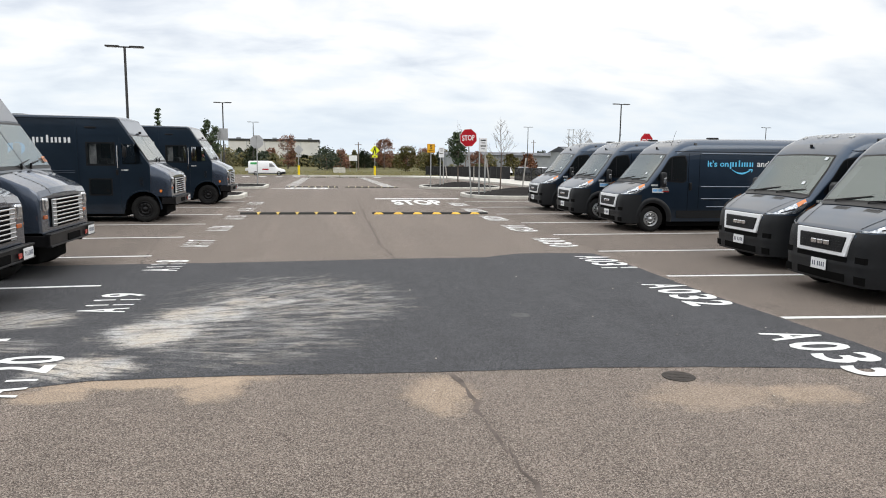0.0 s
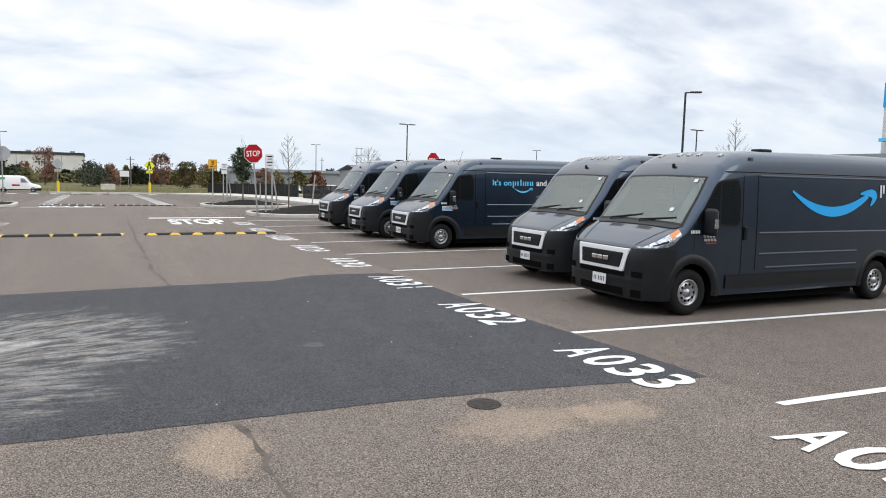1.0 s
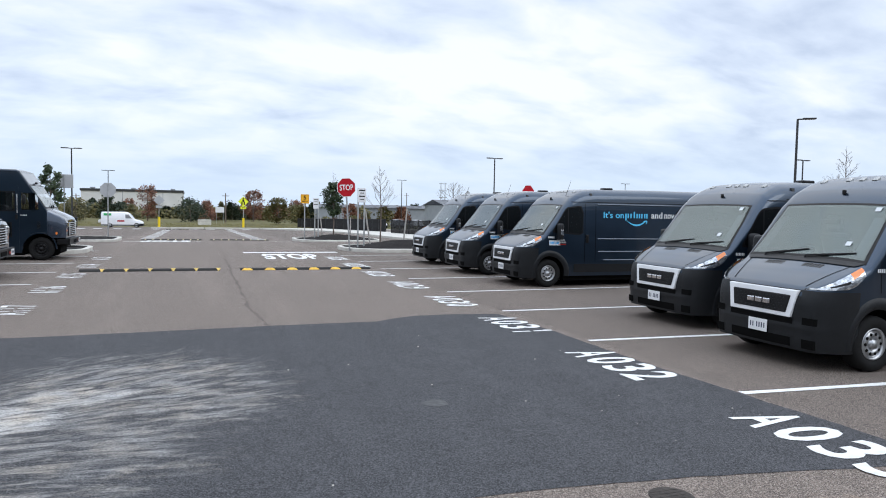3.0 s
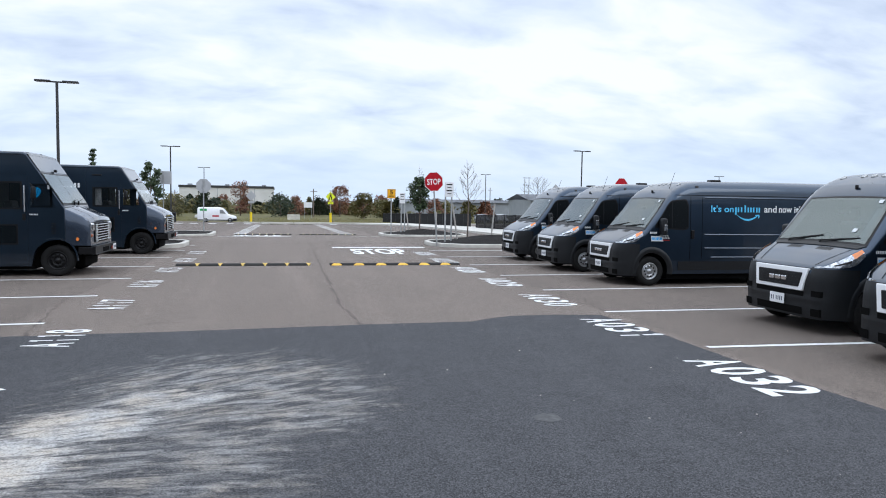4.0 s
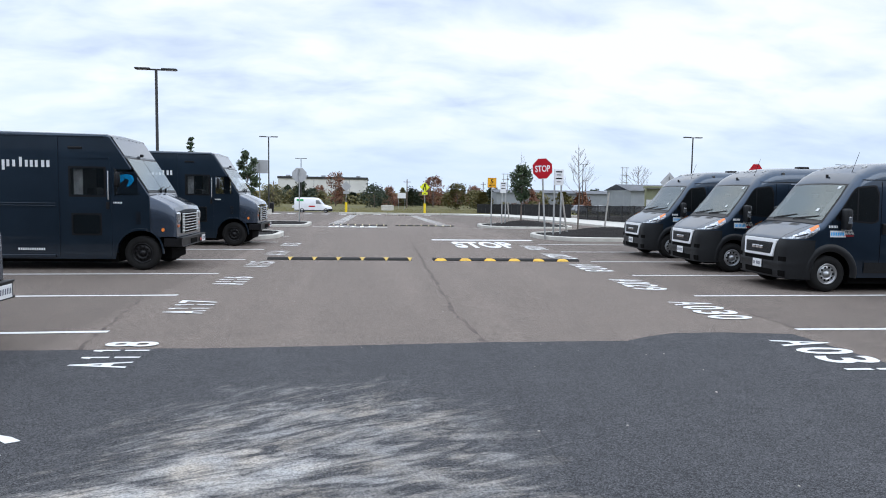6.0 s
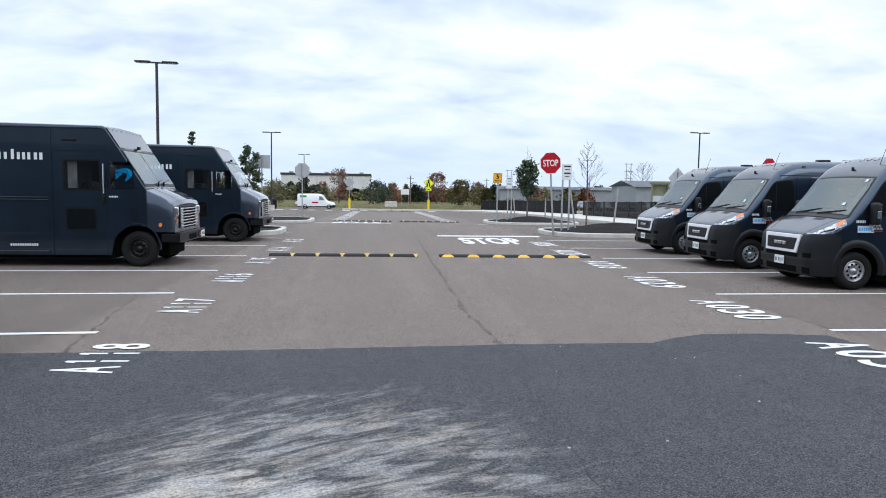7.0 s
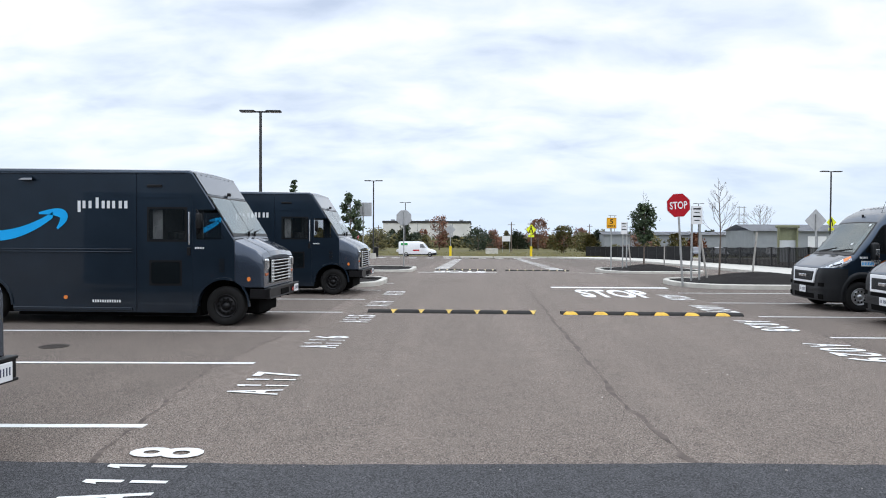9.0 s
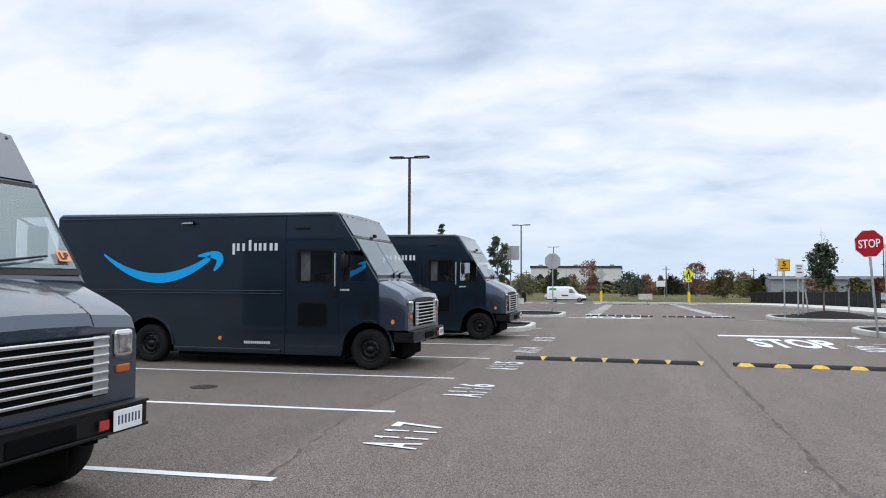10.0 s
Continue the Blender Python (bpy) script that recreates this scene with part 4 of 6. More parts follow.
        bmx.faces.new(v), bmx.faces.new(w[::-1])
        for k in range(4):
            bmx.faces.new((v[k], w[k], w[(k + 1) % 4], v[(k + 1) % 4]))
        bmesh.ops.recalc_face_normals(bmx, faces=bmx.faces)
        bmesh.ops.bevel(bmx, geom=bmx.edges[:], offset=0.012, segments=2, profile=0.5, affect="EDGES")
        return bmx
    part("grille_frame", slab(0.50, 0.575, 0.612, 0.945, -0.075, 0.06, 0.05), M_WHITE, van, "pale satin grille frame")
    gr = part("grille", slab(0.43, 0.475, 0.665, 0.880, -0.085, 0.03, 0.030), M_BLACK, van, "black mesh grille")
    bm = bmesh.new()
    for r in range(5):
        for c in range(15):
            y = -0.39 + 0.055 * c + (0.0275 if r % 2 else 0)
            z = 0.69 + 0.036 * r
            if abs(y) < 0.39 + 0.005 * r:
                box(-0.09 + (z - 0.665) * 0.14, -0.083 + (z - 0.665) * 0.14, y - 0.018, y + 0.018, z - 0.012, z + 0.012, 0, bm)
    part("grille_mesh", bm, M_PLASTIC, gr, "charcoal mesh bars")
    bm = bmesh.new()
    for y0, y1 in ((-0.185, -0.075), (-0.055, 0.055), (0.075, 0.185)):
        box(-0.100, -0.070, y0, y1, 0.738, 0.806, 0.014, bm)
    part("badge", bm, M_CHROME, gr, "chrome badge bars")
    part("lower_grille", bump_patch(-0.40, 0.40, 0.535, 0.60, 0.007), M_DARK, bump, "black slot under the grille")
    # bonnet panel joint, vents, wipers
    joint = strip(0.10, 0.74, [(0.10, 0.585), (0.74, 0.80)], [(0.10, 0.597), (0.74, 0.812)])
    part("bonnet_joint", joint, M_DARK, van, "dark bonnet panel gap")
    part("bonnet_joint", strip(0.10, 0.74, [(0.10, -0.597), (0.74, -0.812)], [(0.10, -0.585), (0.74, -0.80)]), M_DARK, van, "dark bonnet panel gap")
    for s in (-1, 1):
        bm = bmesh.new()
        for k in range(5):
            y = s * (0.16 + 0.30 * k / 5)
            z = van_top(0.60, y)
            bmx = moved(box(-0.055, 0.055, 0, 0.05, -0.008, 0.006, 0.003), pose(0.61, min(y, y + s * 0.05), z, 0, -22, 0))
            merge(bm, bmx)
        part("bonnet_vent", bm, M_BLACK, van, "black bonnet vent slots")
    part("cowl", top_patch(0.70, 0.80, [(0.70, 0.84), (0.80, 0.92)], 0.012, 2, 10), M_BLACK, van, "black cowl panel under the windscreen")
    for y0, y1 in ((-0.05, -0.66), (0.62, 0.04)):
        p, q = (0.79, y0, van_top(0.80, y0) + 0.030), (0.875, y1, van_top(0.875, y1) + 0.026)
        bm = cyl(p, q, 0.011, 0.008, 8)
        cyl((0.78, y0, p[2] - 0.05), p, 0.02, 0.014, 8, bm)
        a, b = Vector(p).lerp(Vector(q), 0.35), Vector(q) + (Vector(q) - Vector(p)) * 0.12
        cyl(a - Vector((0.006, 0, 0.012)), b - Vector((0.0, 0, 0.0)), 0.009, seg=6, bm=bm)
        part("wiper", bm, M_BLACK, van, "black windscreen wiper")
    # roof-edge lamps, camera, antenna, roof lamp
    for y in (-0.62, -0.2, 0.0, 0.2, 0.62):
        z = van_top(2.04, y)
        part("marker_lamp", moved(box(-0.05, 0.05, -0.035, 0.035, -0.015, 0.022, 0.012), pose(2.04, y, z, 0, -28, 0)), M_GALV, van, "small grey roof marker lamp")
    bm = box(1.665, 1.71, -0.022, 0.022, van_top(1.68, 0) - 0.01, van_top(1.68, 0) + 0.055, 0.010)
    part("roof_camera", bm, M_BLACK, van, "small black camera over the windscreen")
    part("roof_lamp", box(2.80, 3.02, -0.62, -0.42, 2.395, 2.46, 0.02), M_BLACK, van, "low black roof lamp")
    # stickers on the windscreen
    for x, y in ((1.0, -0.55), (1.44, -0.66)):
        z = van_top(x, y)
        part("sticker", moved(box(-0.035, 0.035, -0.04, 0.04, 0, 0.002), pose(x - 0.012, y, z + 0.013, 0, -45, 0)), M_PALE, van, "small pale windscreen sticker")
    # rear: doors joint and lamps
    for s in (-1, 1):
        part("rear_lamp", box(6.235, 6.265, s * 0.90 - 0.06, s * 0.90 + 0.06, 0.95, 1.55, 0.01), M_RED, van, "red rear lamp")
    for xw in (WF, WR):
        for s in (-1, 1):
            wheel(van, xw, s * 0.895, WZ, 0.335, 0.195, s, M_STEEL, "silver steel rim")
    # side lettering
    def on_side(u, v):
        return (u, -(van_side(u, v) + 0.011), v)
    def flat_text(words, x0, x1, z0, z1, material, label):
        bmx = text_bm(words, x1 - x0, z1 - z0)
        for v in bmx.verts:
            v.co = Vector(on_side(x0 + v.co.x, z0 + v.co.y))
        return part("side_lettering", bmx, material, van, label)
    def bars(x0, z0, hs, w, gap, material, label):
        bmx = bmesh.new()
        for k, h in enumerate(hs):
            a = x0 + k * (w + gap)
            sheet([[on_side(a, z0 + min(0, h[0])), on_side(a + w, z0 + min(0, h[0]))], [on_side(a, z0 + h[1]), on_side(a + w, z0 + h[1])]], bmx)
        return part("side_bars", bmx, material, van, label)
    if decal == "smile":
        part("side_decal", smile(bmesh.new(), 2.97, 5.02, 1.76, 0.26, 0.16, on_side), M_BLUE, van, "bright blue curved band decal")
        for at, wide, a, b in WORD_BARS:
            bmx = sheet([[on_side(5.12 + 0.80 * (at + d), 1.80 + c) for d in (0, wide)] for c in (a, b)])
            part("side_word_bar", bmx, M_PALE, van, "pale grey word as plain bars")
    elif decal == "slogan":
        flat_text("It's on", 2.44, 3.03, 1.70, 1.86, M_LBLUE, "light blue slogan lettering")
        for at, wide, a, b in WORD_BARS:
            bmx = sheet([[on_side(3.13 + 0.66 * (at + d), 1.705 + 0.82 * c) for d in (0, wide)] for c in (a, b)])
            part("side_word_bar", bmx, M_LBLUE, van, "light blue word as plain bars")
        at = 3.84
        for w_, wide, low in (("and", 0.34, 0), ("now", 0.36, 0), ("it's", 0.27, 0), ("on", 0.24, 0), ("the", 0.30, 0), ("way", 0.36, 0.045)):
            tall = {"now": 0.115, "on": 0.115, "way": 0.16}.get(w_, 0.16)
            flat_text(w_, at, at + wide, 1.705 - low, 1.705 - low + tall, M_PALE, "white slogan lettering")
            at += wide + 0.06
        part("side_decal", smile(bmesh.new(), 3.12, 3.72, 1.62, 0.09, 0.045, on_side), M_LBLUE, van, "light blue curved band decal")
    # fleet badges on the wing
    bars(1.18, 1.13, [(0, 0.038)] * 4, 0.055, 0.014, M_GALV, "grey model badge bars")
    bars(1.18, 1.075, [(0, 0.038)] * 4, 0.055, 0.014, M_GALV, "grey model badge bars")
    part("badge", side_patch([(0, 1.040), (9, 1.040)], [(0, 1.055), (9, 1.055)], 1.20, 1.42, -1, 0.010, 3, 1), M_RED, van, "red badge strip")
    bars(0.90, 1.19, [(0, 0.045)] * 6, 0.026, 0.010, M_PALE, "white fleet number bars")
    if decal != "smile":
        st = part("depot_sticker", side_patch([(0, 1.02), (9, 1.02)], [(0, 1.14), (9, 1.14)], 0.93, 1.25, -1, 0.010, 3, 1), M_PALE, van, "pale depot sticker with blue bars")
        bmx = bmesh.new()
        for k in range(8):
            a = 0.95 + k * 0.036
            sheet([[(a, -(van_side(a, 1.05) + 0.014), 1.05), (a + 0.022, -(van_side(a, 1.05) + 0.014), 1.05)], [(a, -(van_side(a, 1.11) + 0.014), 1.11), (a + 0.022, -(van_side(a, 1.11) + 0.014), 1.11)]], bmx)
        part("sticker_bars", bmx, M_BLUE, st)
    # a short nose, and a cab set well forward above the waistline
    for o in van.children_recursive:
        if o.type == "MESH" and o.name.split(".")[0] not in ("wheel", "rim", "rim_hole", "wheel_nut"):
            for v in o.data.vertices:
                x, up = v.co.x, min(1.0, max(0.0, (v.co.z - 1.0) / 0.2))
                if o.name.startswith("side_") and x > 2.3 and not o.name.startswith("side_w"):
                    continue
                if o.name.startswith(("door_joint", "door_handle")) and x > 1.5:
                    up = 1.0
                low = x + 0.20 * max(0.0, 1.0 - x)
                v.co.x = low + up * (lerp(CAB_SHIFT, x) - low)
    return van


def add_antenna(van):
    part("antenna", cyl((1.60, -0.55, 2.16), (1.76, -0.55, 2.62), 0.006, 0.004, 6), M_BLACK, van, "thin whip antenna")


v1 = make_van("smile", "dark slate delivery van with a bright blue curved decal", "parked delivery vans")
v1.matrix_world = pose(8.37, 13.98, 0)
v3 = make_van("slogan", "dark slate delivery van with white slogan lettering", "parked delivery vans")
add_antenna(v3)
v3.matrix_world = pose(8.88, 23.12, 0)
plain = make_van("none", "dark slate high-roof delivery van parked in its bay", "parked delivery vans")
plain.matrix_world = pose(8.94, 16.92, 0, 0, 0, 0.6)
add_antenna(copy_thing(plain, pose(8.72, 26.32, 0)))
add_antenna(copy_thing(plain, pose(8.76, 29.75, 0)))

# ---- step vans: x runs back from the bumper, y across ----
HALF = 1.05


def step_van(label, decal):
    van = thing("step_van", label, "step van", "parked step vans")
    H = HALF

    # load body and cab as one shell with arch openings
    xs = sorted(set([0.80, 1.04, 1.27, 1.42, 1.50, 1.57, 1.64, 1.70, 2.36, 2.62, 3.2, 3.8, 4.4, 6.4, 7.0, 7.55, 7.62] + [round(0.86 + 0.06 * k, 3) for k in range(10)] + [round(4.9 + 0.06 * k, 3) for k in range(20)]))
    def top_z(x):
        return lerp([(0.80, 1.61), (1.27, 2.37), (1.57, 2.84), (1.64, 2.87), (7.55, 2.93), (7.62, 2.88)], x)
    def bottom(x):
        zb = 0.24
        for xw, r in ((0.98, 0.50), (5.46, 0.52)):
            if abs(x - xw) < r:
                zb = max(zb, 0.36 + math.sqrt(r * r - (x - xw) ** 2))
        return zb
    rows = []
    for x in xs:
        t, b = top_z(x), bottom(x)
        r = 0.05
        right = [(H, b), (H, max(b, min(1.0, t - r))), (H, max(b, min(1.60, t - r - 0.02))), (H, max(b, min(2.14, t - r - 0.01))), (H, t - r), (H - 0.015, t - 0.015), (H - r, t), (H * 0.5, t + 0.012), (0, t + 0.02)]
        rows.append([(x, -y, z) for y, z in right] + [(x, y, z) for y, z in right[::-1][1:]])
    bm = sheet(rows, flip=True)
    for row in (rows[0], rows[-1]):
        bm.faces.new([bm.verts.new(p) for p in row])
    bmesh.ops.remove_doubles(bm, verts=bm.verts, dist=0.0005)
    bmesh.ops.recalc_face_normals(bm, faces=bm.faces)
    # windscreen and cab window openings
    hole = []
    for f in bm.faces:
        c = f.calc_center_median()
        if 0.86 < c.x < 1.265 and abs(c.y) < H - 0.04 and c.z > top_z(c.x) - 0.04:
            hole.append(f)
        elif abs(c.y) > H - 0.01 and 1.60 < c.z < 2.14 and (1.04 < c.x < 1.50 or 1.70 < c.x < 2.36):
            hole.append(f)
    bmesh.ops.delete(bm, geom=hole, context="FACES")
    part("body", bm, M_STEP, van)
    part("bulkhead", box(2.62, 2.65, -1.0, 1.0, 0.4, 2.8), M_CABDARK, van, "dark grey bulkhead behind the cab")
    part("cab_floor", box(0.9, 2.6, -1.0, 1.0, 0.95, 0.99), M_DARK, van)
    # the wider, lower box is added to keep light out from under the truck
    part("underbody", box(1.5, 4.92, -0.88, 0.88, 0.16, 1.0, 0, box(1.0, 7.5, -0.78, 0.78, 0.2, 1.0)), M_DARK, van, "black chassis with a low block added to deepen shade")
    part("rear_step", box(7.55, 7.8, -0.9, 0.9, 0.36, 0.46, 0.02), M_BLACK, van, "black rear step bumper")

    # sloping front: visor with sky sheen in its colour, and two-piece windscreen
    def front(x, y, off):
        z = top_z(x)
        return (x - 0.87 * off, y, z + 0.5 * off + 0.012)
    def front_patch(x0, x1, y0, y1, off):
        return sheet([[front(x0 + (x1 - x0) * k / 4, y0 + (y1 - y0) * j / 4, off) for j in range(5)] for k in range(5)])
    part("visor", front_patch(1.30, 1.56, -H + 0.03, H - 0.03, 0.006), M_VISOR, van, "slate visor over the windscreen, paled by painted sky sheen")
    bm = front_patch(0.82, 0.875, -H + 0.02, H - 0.02, 0.004)
    for a, b, c, d in ((1.25, 1.285, -H + 0.02, H - 0.02), (0.875, 1.25, -H + 0.02, -H + 0.075), (0.875, 1.25, H - 0.075, H - 0.02), (0.875, 1.25, -0.02, 0.02)):
        merge(bm, front_patch(a, b, c, d, 0.004))
    part("windscreen_frame", bm, M_BLACK, van, "black windscreen frame")
    for y0, y1 in ((-H + 0.06, -0.015), (0.015, H - 0.06)):
        part("windscreen", front_patch(0.85, 1.26, y0, y1, 0.011), M_CABSCREEN, van, "flat windscreen pane")
    bm = bmesh.new()
    for k in range(9):
        y = -0.96 + 0.24 * k
        p = front(1.54, y, 0.012)
        box(p[0] - 0.012, p[0] + 0.012, y - 0.012, y + 0.012, p[2] - 0.008, p[2] + 0.010, 0.004, bm)
    part("rivets", bm, M_GALV, van)["kind"] = "stuff"
    p = front(1.31, 0, 0.03)
    part("camera", box(p[0] - 0.05, p[0] + 0.02, -0.035, 0.035, p[2] - 0.02, p[2] + 0.045, 0.015), M_BLACK, van, "small black camera on the visor")
    for y0, y1 in ((-0.18, -0.72), (0.18, -0.25)):
        p, q = front(0.86, y0, 0.05), front(0.90, y1, 0.04)
        bm = cyl(p, q, 0.012, 0.008, 6)
        cyl(front(0.82, y0, 0.0), p, 0.02, seg=6, bm=bm)
        part("wiper", bm, M_BLACK, van, "black windscreen wiper")

    # bonnet: tapering nose
    sec = []
    for x, w, z1 in ((0.83, 1.03, 1.60), (0.6, 1.025, 1.52), (0.30, 1.015, 1.415), (0.17, 1.01, 1.345), (0.115, 1.0, 1.255), (0.10, 0.99, 0.72)):
        zb = 0.72
        d = abs(x - 0.98)
        if d < 0.50:
            zb = max(zb, 0.36 + math.sqrt(0.25 - d * d))
        zb = min(zb, z1 - 0.02)
        sec.append([(x, -w, zb), (x, -w, zb + (z1 - 0.06 - zb) * 0.5), (x, -w, z1 - 0.06), (x, -w + 0.02, z1 - 0.015), (x, -w + 0.07, z1), (x, -w * 0.55, z1 + 0.02), (x, -w * 0.5, z1 + 0.035), (x, 0, z1 + 0.045),
                    (x, w * 0.5, z1 + 0.035), (x, w * 0.55, z1 + 0.02), (x, w - 0.07, z1), (x, w - 0.02, z1 - 0.015), (x, w, z1 - 0.06), (x, w, zb + (z1 - 0.06 - zb) * 0.5), (x, w, zb)])
    bm = sheet(sec)
    bm.faces.new([bm.verts.new(p) for p in sec[-1]])
    bmesh.ops.remove_doubles(bm, verts=bm.verts, dist=0.0005)
    bmesh.ops.recalc_face_normals(bm, faces=bm.faces)
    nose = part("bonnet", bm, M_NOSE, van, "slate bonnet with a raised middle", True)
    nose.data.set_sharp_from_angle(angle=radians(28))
    tops = [(q[0][0], q[5][1], q[5][2]) for q in sec[:5]]
    for s in (-1, 1):
        seam = sheet([[(x, s * (-y - 0.006), z + 0.004), (x, s * (-y + 0.006), z + 0.004)] for x, y, z in tops], flip=s > 0)
        part("bonnet_seam", seam, M_BLACK, nose, "dark riveted bonnet seam")
        studs = bmesh.new()
        for k in range(9):
            x = 0.80 - 0.62 * k / 8
            y = lerp([(q[0], q[1]) for q in tops[::-1]], x)
            z = lerp([(q[0], q[2]) for q in tops[::-1]], x)
            box(x - 0.009, x + 0.009, s * -y + 0.016, s * -y + 0.034, z - 0.004, z + 0.010, 0.003, studs)
        part("seam_rivets", studs, M_BLACK, nose)["kind"] = "stuff"
    # solid dark block whose colour gives the shade of the gap over the bumper
    part("lower_nose", box(0.17, 0.48, -0.95, 0.95, 0.56, 0.74, 0.02), M_DARK, van, "black block for the shaded gap above the bumper")
    part("front_axle", box(0.40, 1.05, -0.60, 0.60, 0.19, 0.60, 0.04), M_DARK, van, "black axle and engine sump")
    # grille of bright bars
    gr = part("grille", box(0.06, 0.14, -0.645, 0.645, 0.78, 1.225, 0.01), M_DARK, van, "dark grille opening")
    for k in range(7):
        z = 0.81 + 0.062 * k
        part("grille_bar", box(0.035, 0.07, -0.645, 0.645, z, z + 0.027, 0.010), M_CHROME, gr, "bright grille bar")
    for s in (-1, 1):
        part("grille_end", box(0.05, 0.075, min(s * 0.50, s * 0.645), max(s * 0.50, s * 0.645), 0.79, 1.215), M_GALV, gr, "silver grille end plate")
        lamp = part("headlight", box(0.075, 0.13, s * 0.84 - 0.095, s * 0.84 + 0.095, 1.04, 1.245, 0.03), M_CHROME, van, "chrome-framed headlight")
        part("lens", box(0.060, 0.08, s * 0.84 - 0.065, s * 0.84 + 0.065, 1.07, 1.215, 0.012), M_LENS, lamp, "clear headlight lens")
        part("turn_signal", box(0.085, 0.12, s * 0.84 - 0.07, s * 0.84 + 0.07, 0.92, 0.98, 0.010), M_AMBER, van, "amber turn signal")
        bm = moved(cyl((0, 0, 0), (0, 0.025, 0), 0.042, seg=16), Matrix.Translation((0.46, s * 1.015 - (0.025 if s < 0 else 0), 0.87)))
        part("side_marker", bm, M_ORANGE, van, "round amber side lamp")
        # side panels
        def flat(x0, x1, z0, z1, off, material, name, lab="", bevel=0.0):
            return part(name, box(x0, x1, min(s * (H - 0.01), s * (H + off)), max(s * (H - 0.01), s * (H + off)), z0, z1, bevel), material, van, lab)
        flat(2.60, 2.66, 0.26, 2.80, 0.014, M_STEP, "seam_post")
        flat(1.60, 2.62, 2.36, 2.385, 0.016, M_STEP, "drip_rail")
        flat(2.68, 7.55, 1.345, 1.365, 0.022, M_STEP, "rub_rail", "slate rub rail", 0.006)
        flat(2.68, 7.55, 1.395, 1.415, 0.022, M_STEP, "rub_rail", "slate rub rail", 0.006)
        flat(2.68, 4.90, 0.27, 0.33, 0.025, M_STEP, "sill_rail", "", 0.008)
        flat(6.02, 7.55, 0.27, 0.33, 0.025, M_STEP, "sill_rail", "", 0.008)
        flat(1.70, 7.55, 2.80, 2.83, 0.018, M_STEP, "roof_rail", "", 0.006)
        def ring_bm(x0, x1, z0, z1, wx0, wx1, wz0, wz1, off):
            bm2 = bmesh.new()
            for a, b, c, d in ((x0, x1, z0, wz0), (x0, x1, wz1, z1), (x0, wx0, wz0, wz1), (wx1, x1, wz0, wz1)):
                box(a, b, min(s * (H - 0.01), s * (H + off)), max(s * (H - 0.01), s * (H + off)), c, d, 0, bm2)
            return bm2
        part("door", ring_bm(1.56, 2.56, 0.27, 2.32, 1.69, 2.37, 1.58, 2.16, 0.008), M_STEP, van, "slate sliding door")
        def win(x0, x1, z0, z1, lab):
            part("window_seal", ring_bm(x0 - 0.03, x1 + 0.03, z0 - 0.03, z1 + 0.03, x0 + 0.012, x1 - 0.012, z0 + 0.012, z1 - 0.012, 0.014), M_BLACK, van, "black window seal")
            # a pane with rounded corners
            cor = []
            for cx, cz, a0 in ((x1 - 0.06, z1 - 0.06, 0), (x0 + 0.06, z1 - 0.06, 90), (x0 + 0.06, z0 + 0.06, 180), (x1 - 0.06, z0 + 0.06, 270)):
                cor += [(cx + 0.06 * math.cos(radians(a0 + 22.5 * q)), cz + 0.06 * math.sin(radians(a0 + 22.5 * q))) for q in range(5)]
            bm2 = bmesh.new()
            va = [bm2.verts.new((px, s * (H + 0.012), pz)) for px, pz in cor]
            vb = [bm2.verts.new((px, s * (H + 0.017), pz)) for px, pz in cor]
            bm2.faces.new(va), bm2.faces.new(vb[::-1])
            for q in range(len(cor)):
                bm2.faces.new((va[q], vb[q], vb[(q + 1) % len(cor)], va[(q + 1) % len(cor)]))
            bmesh.ops.recalc_face_normals(bm2, faces=bm2.faces)
            part("window", bm2, M_CABGLASS if z0 > 1.5 else M_SIDEGLASS, van, lab)
        win(1.69, 2.37, 1.58, 2.16, "sliding-door window into the dim cab")
        win(1.79, 2.33, 0.77, 1.18, "dark lower door window")
        # a pale upright panel just inside the rear of the pane
        part("cab_curtain", box(2.16, 2.34, s * (H - 0.10) - 0.01, s * (H - 0.10) + 0.01, 1.50, 2.24), M_PALEPANEL, van, "pale grey panel inside the cab window")
        # quarter window between door and windscreen
        pts = [(0.97, 1.60), (1.50, 1.59), (1.50, 2.15), (1.24, 2.15)]
        bm = bmesh.new()
        bm.faces.new([bm.verts.new((x, s * (H + 0.006), z)) for x, z in pts])
        bmesh.ops.recalc_face_normals(bm, faces=bm.faces)
        part("quarter_window", bm, M_CABGLASS, van, "tinted quarter window")
        part("door_handle", cyl((1.60, s * (H + 0.06), 1.50), (1.60, s * (H + 0.06), 2.10), 0.016, seg=8), M_CHROME, van, "long chrome grab handle")
        part("door_latch", box(1.60, 1.66, min(s * H, s * (H + 0.04)), max(s * H, s * (H + 0.04)), 1.30, 1.45, 0.01), M_BLACK, van, "black door latch")
        bm = box(1.36, 1.44, s * (H + 0.12) - 0.09, s * (H + 0.12) + 0.09, 1.78, 2.08, 0.035)
        mir = part("mirror", bm, M_BLACK, van, "black door mirror", True)
        part("mirror_arm", cyl((1.46, s * H, 1.70), (1.40, s * (H + 0.10), 1.80), 0.012, seg=6), M_BLACK, mir)
        part("mirror_arm", cyl((1.50, s * H, 2.15), (1.40, s * (H + 0.10), 2.06), 0.012, seg=6), M_BLACK, mir)
        bm = bmesh.new()
        for k in range(7):
            z = 1.00 + 0.037 * k
            box(0.985, 1.075, min(s * H, s * (H + 0.012)), max(s * H, s * (H + 0.012)), z, z + 0.014, 0, bm)
        part("side_vent", bm, M_BLACK, van, "dark louvred vent")
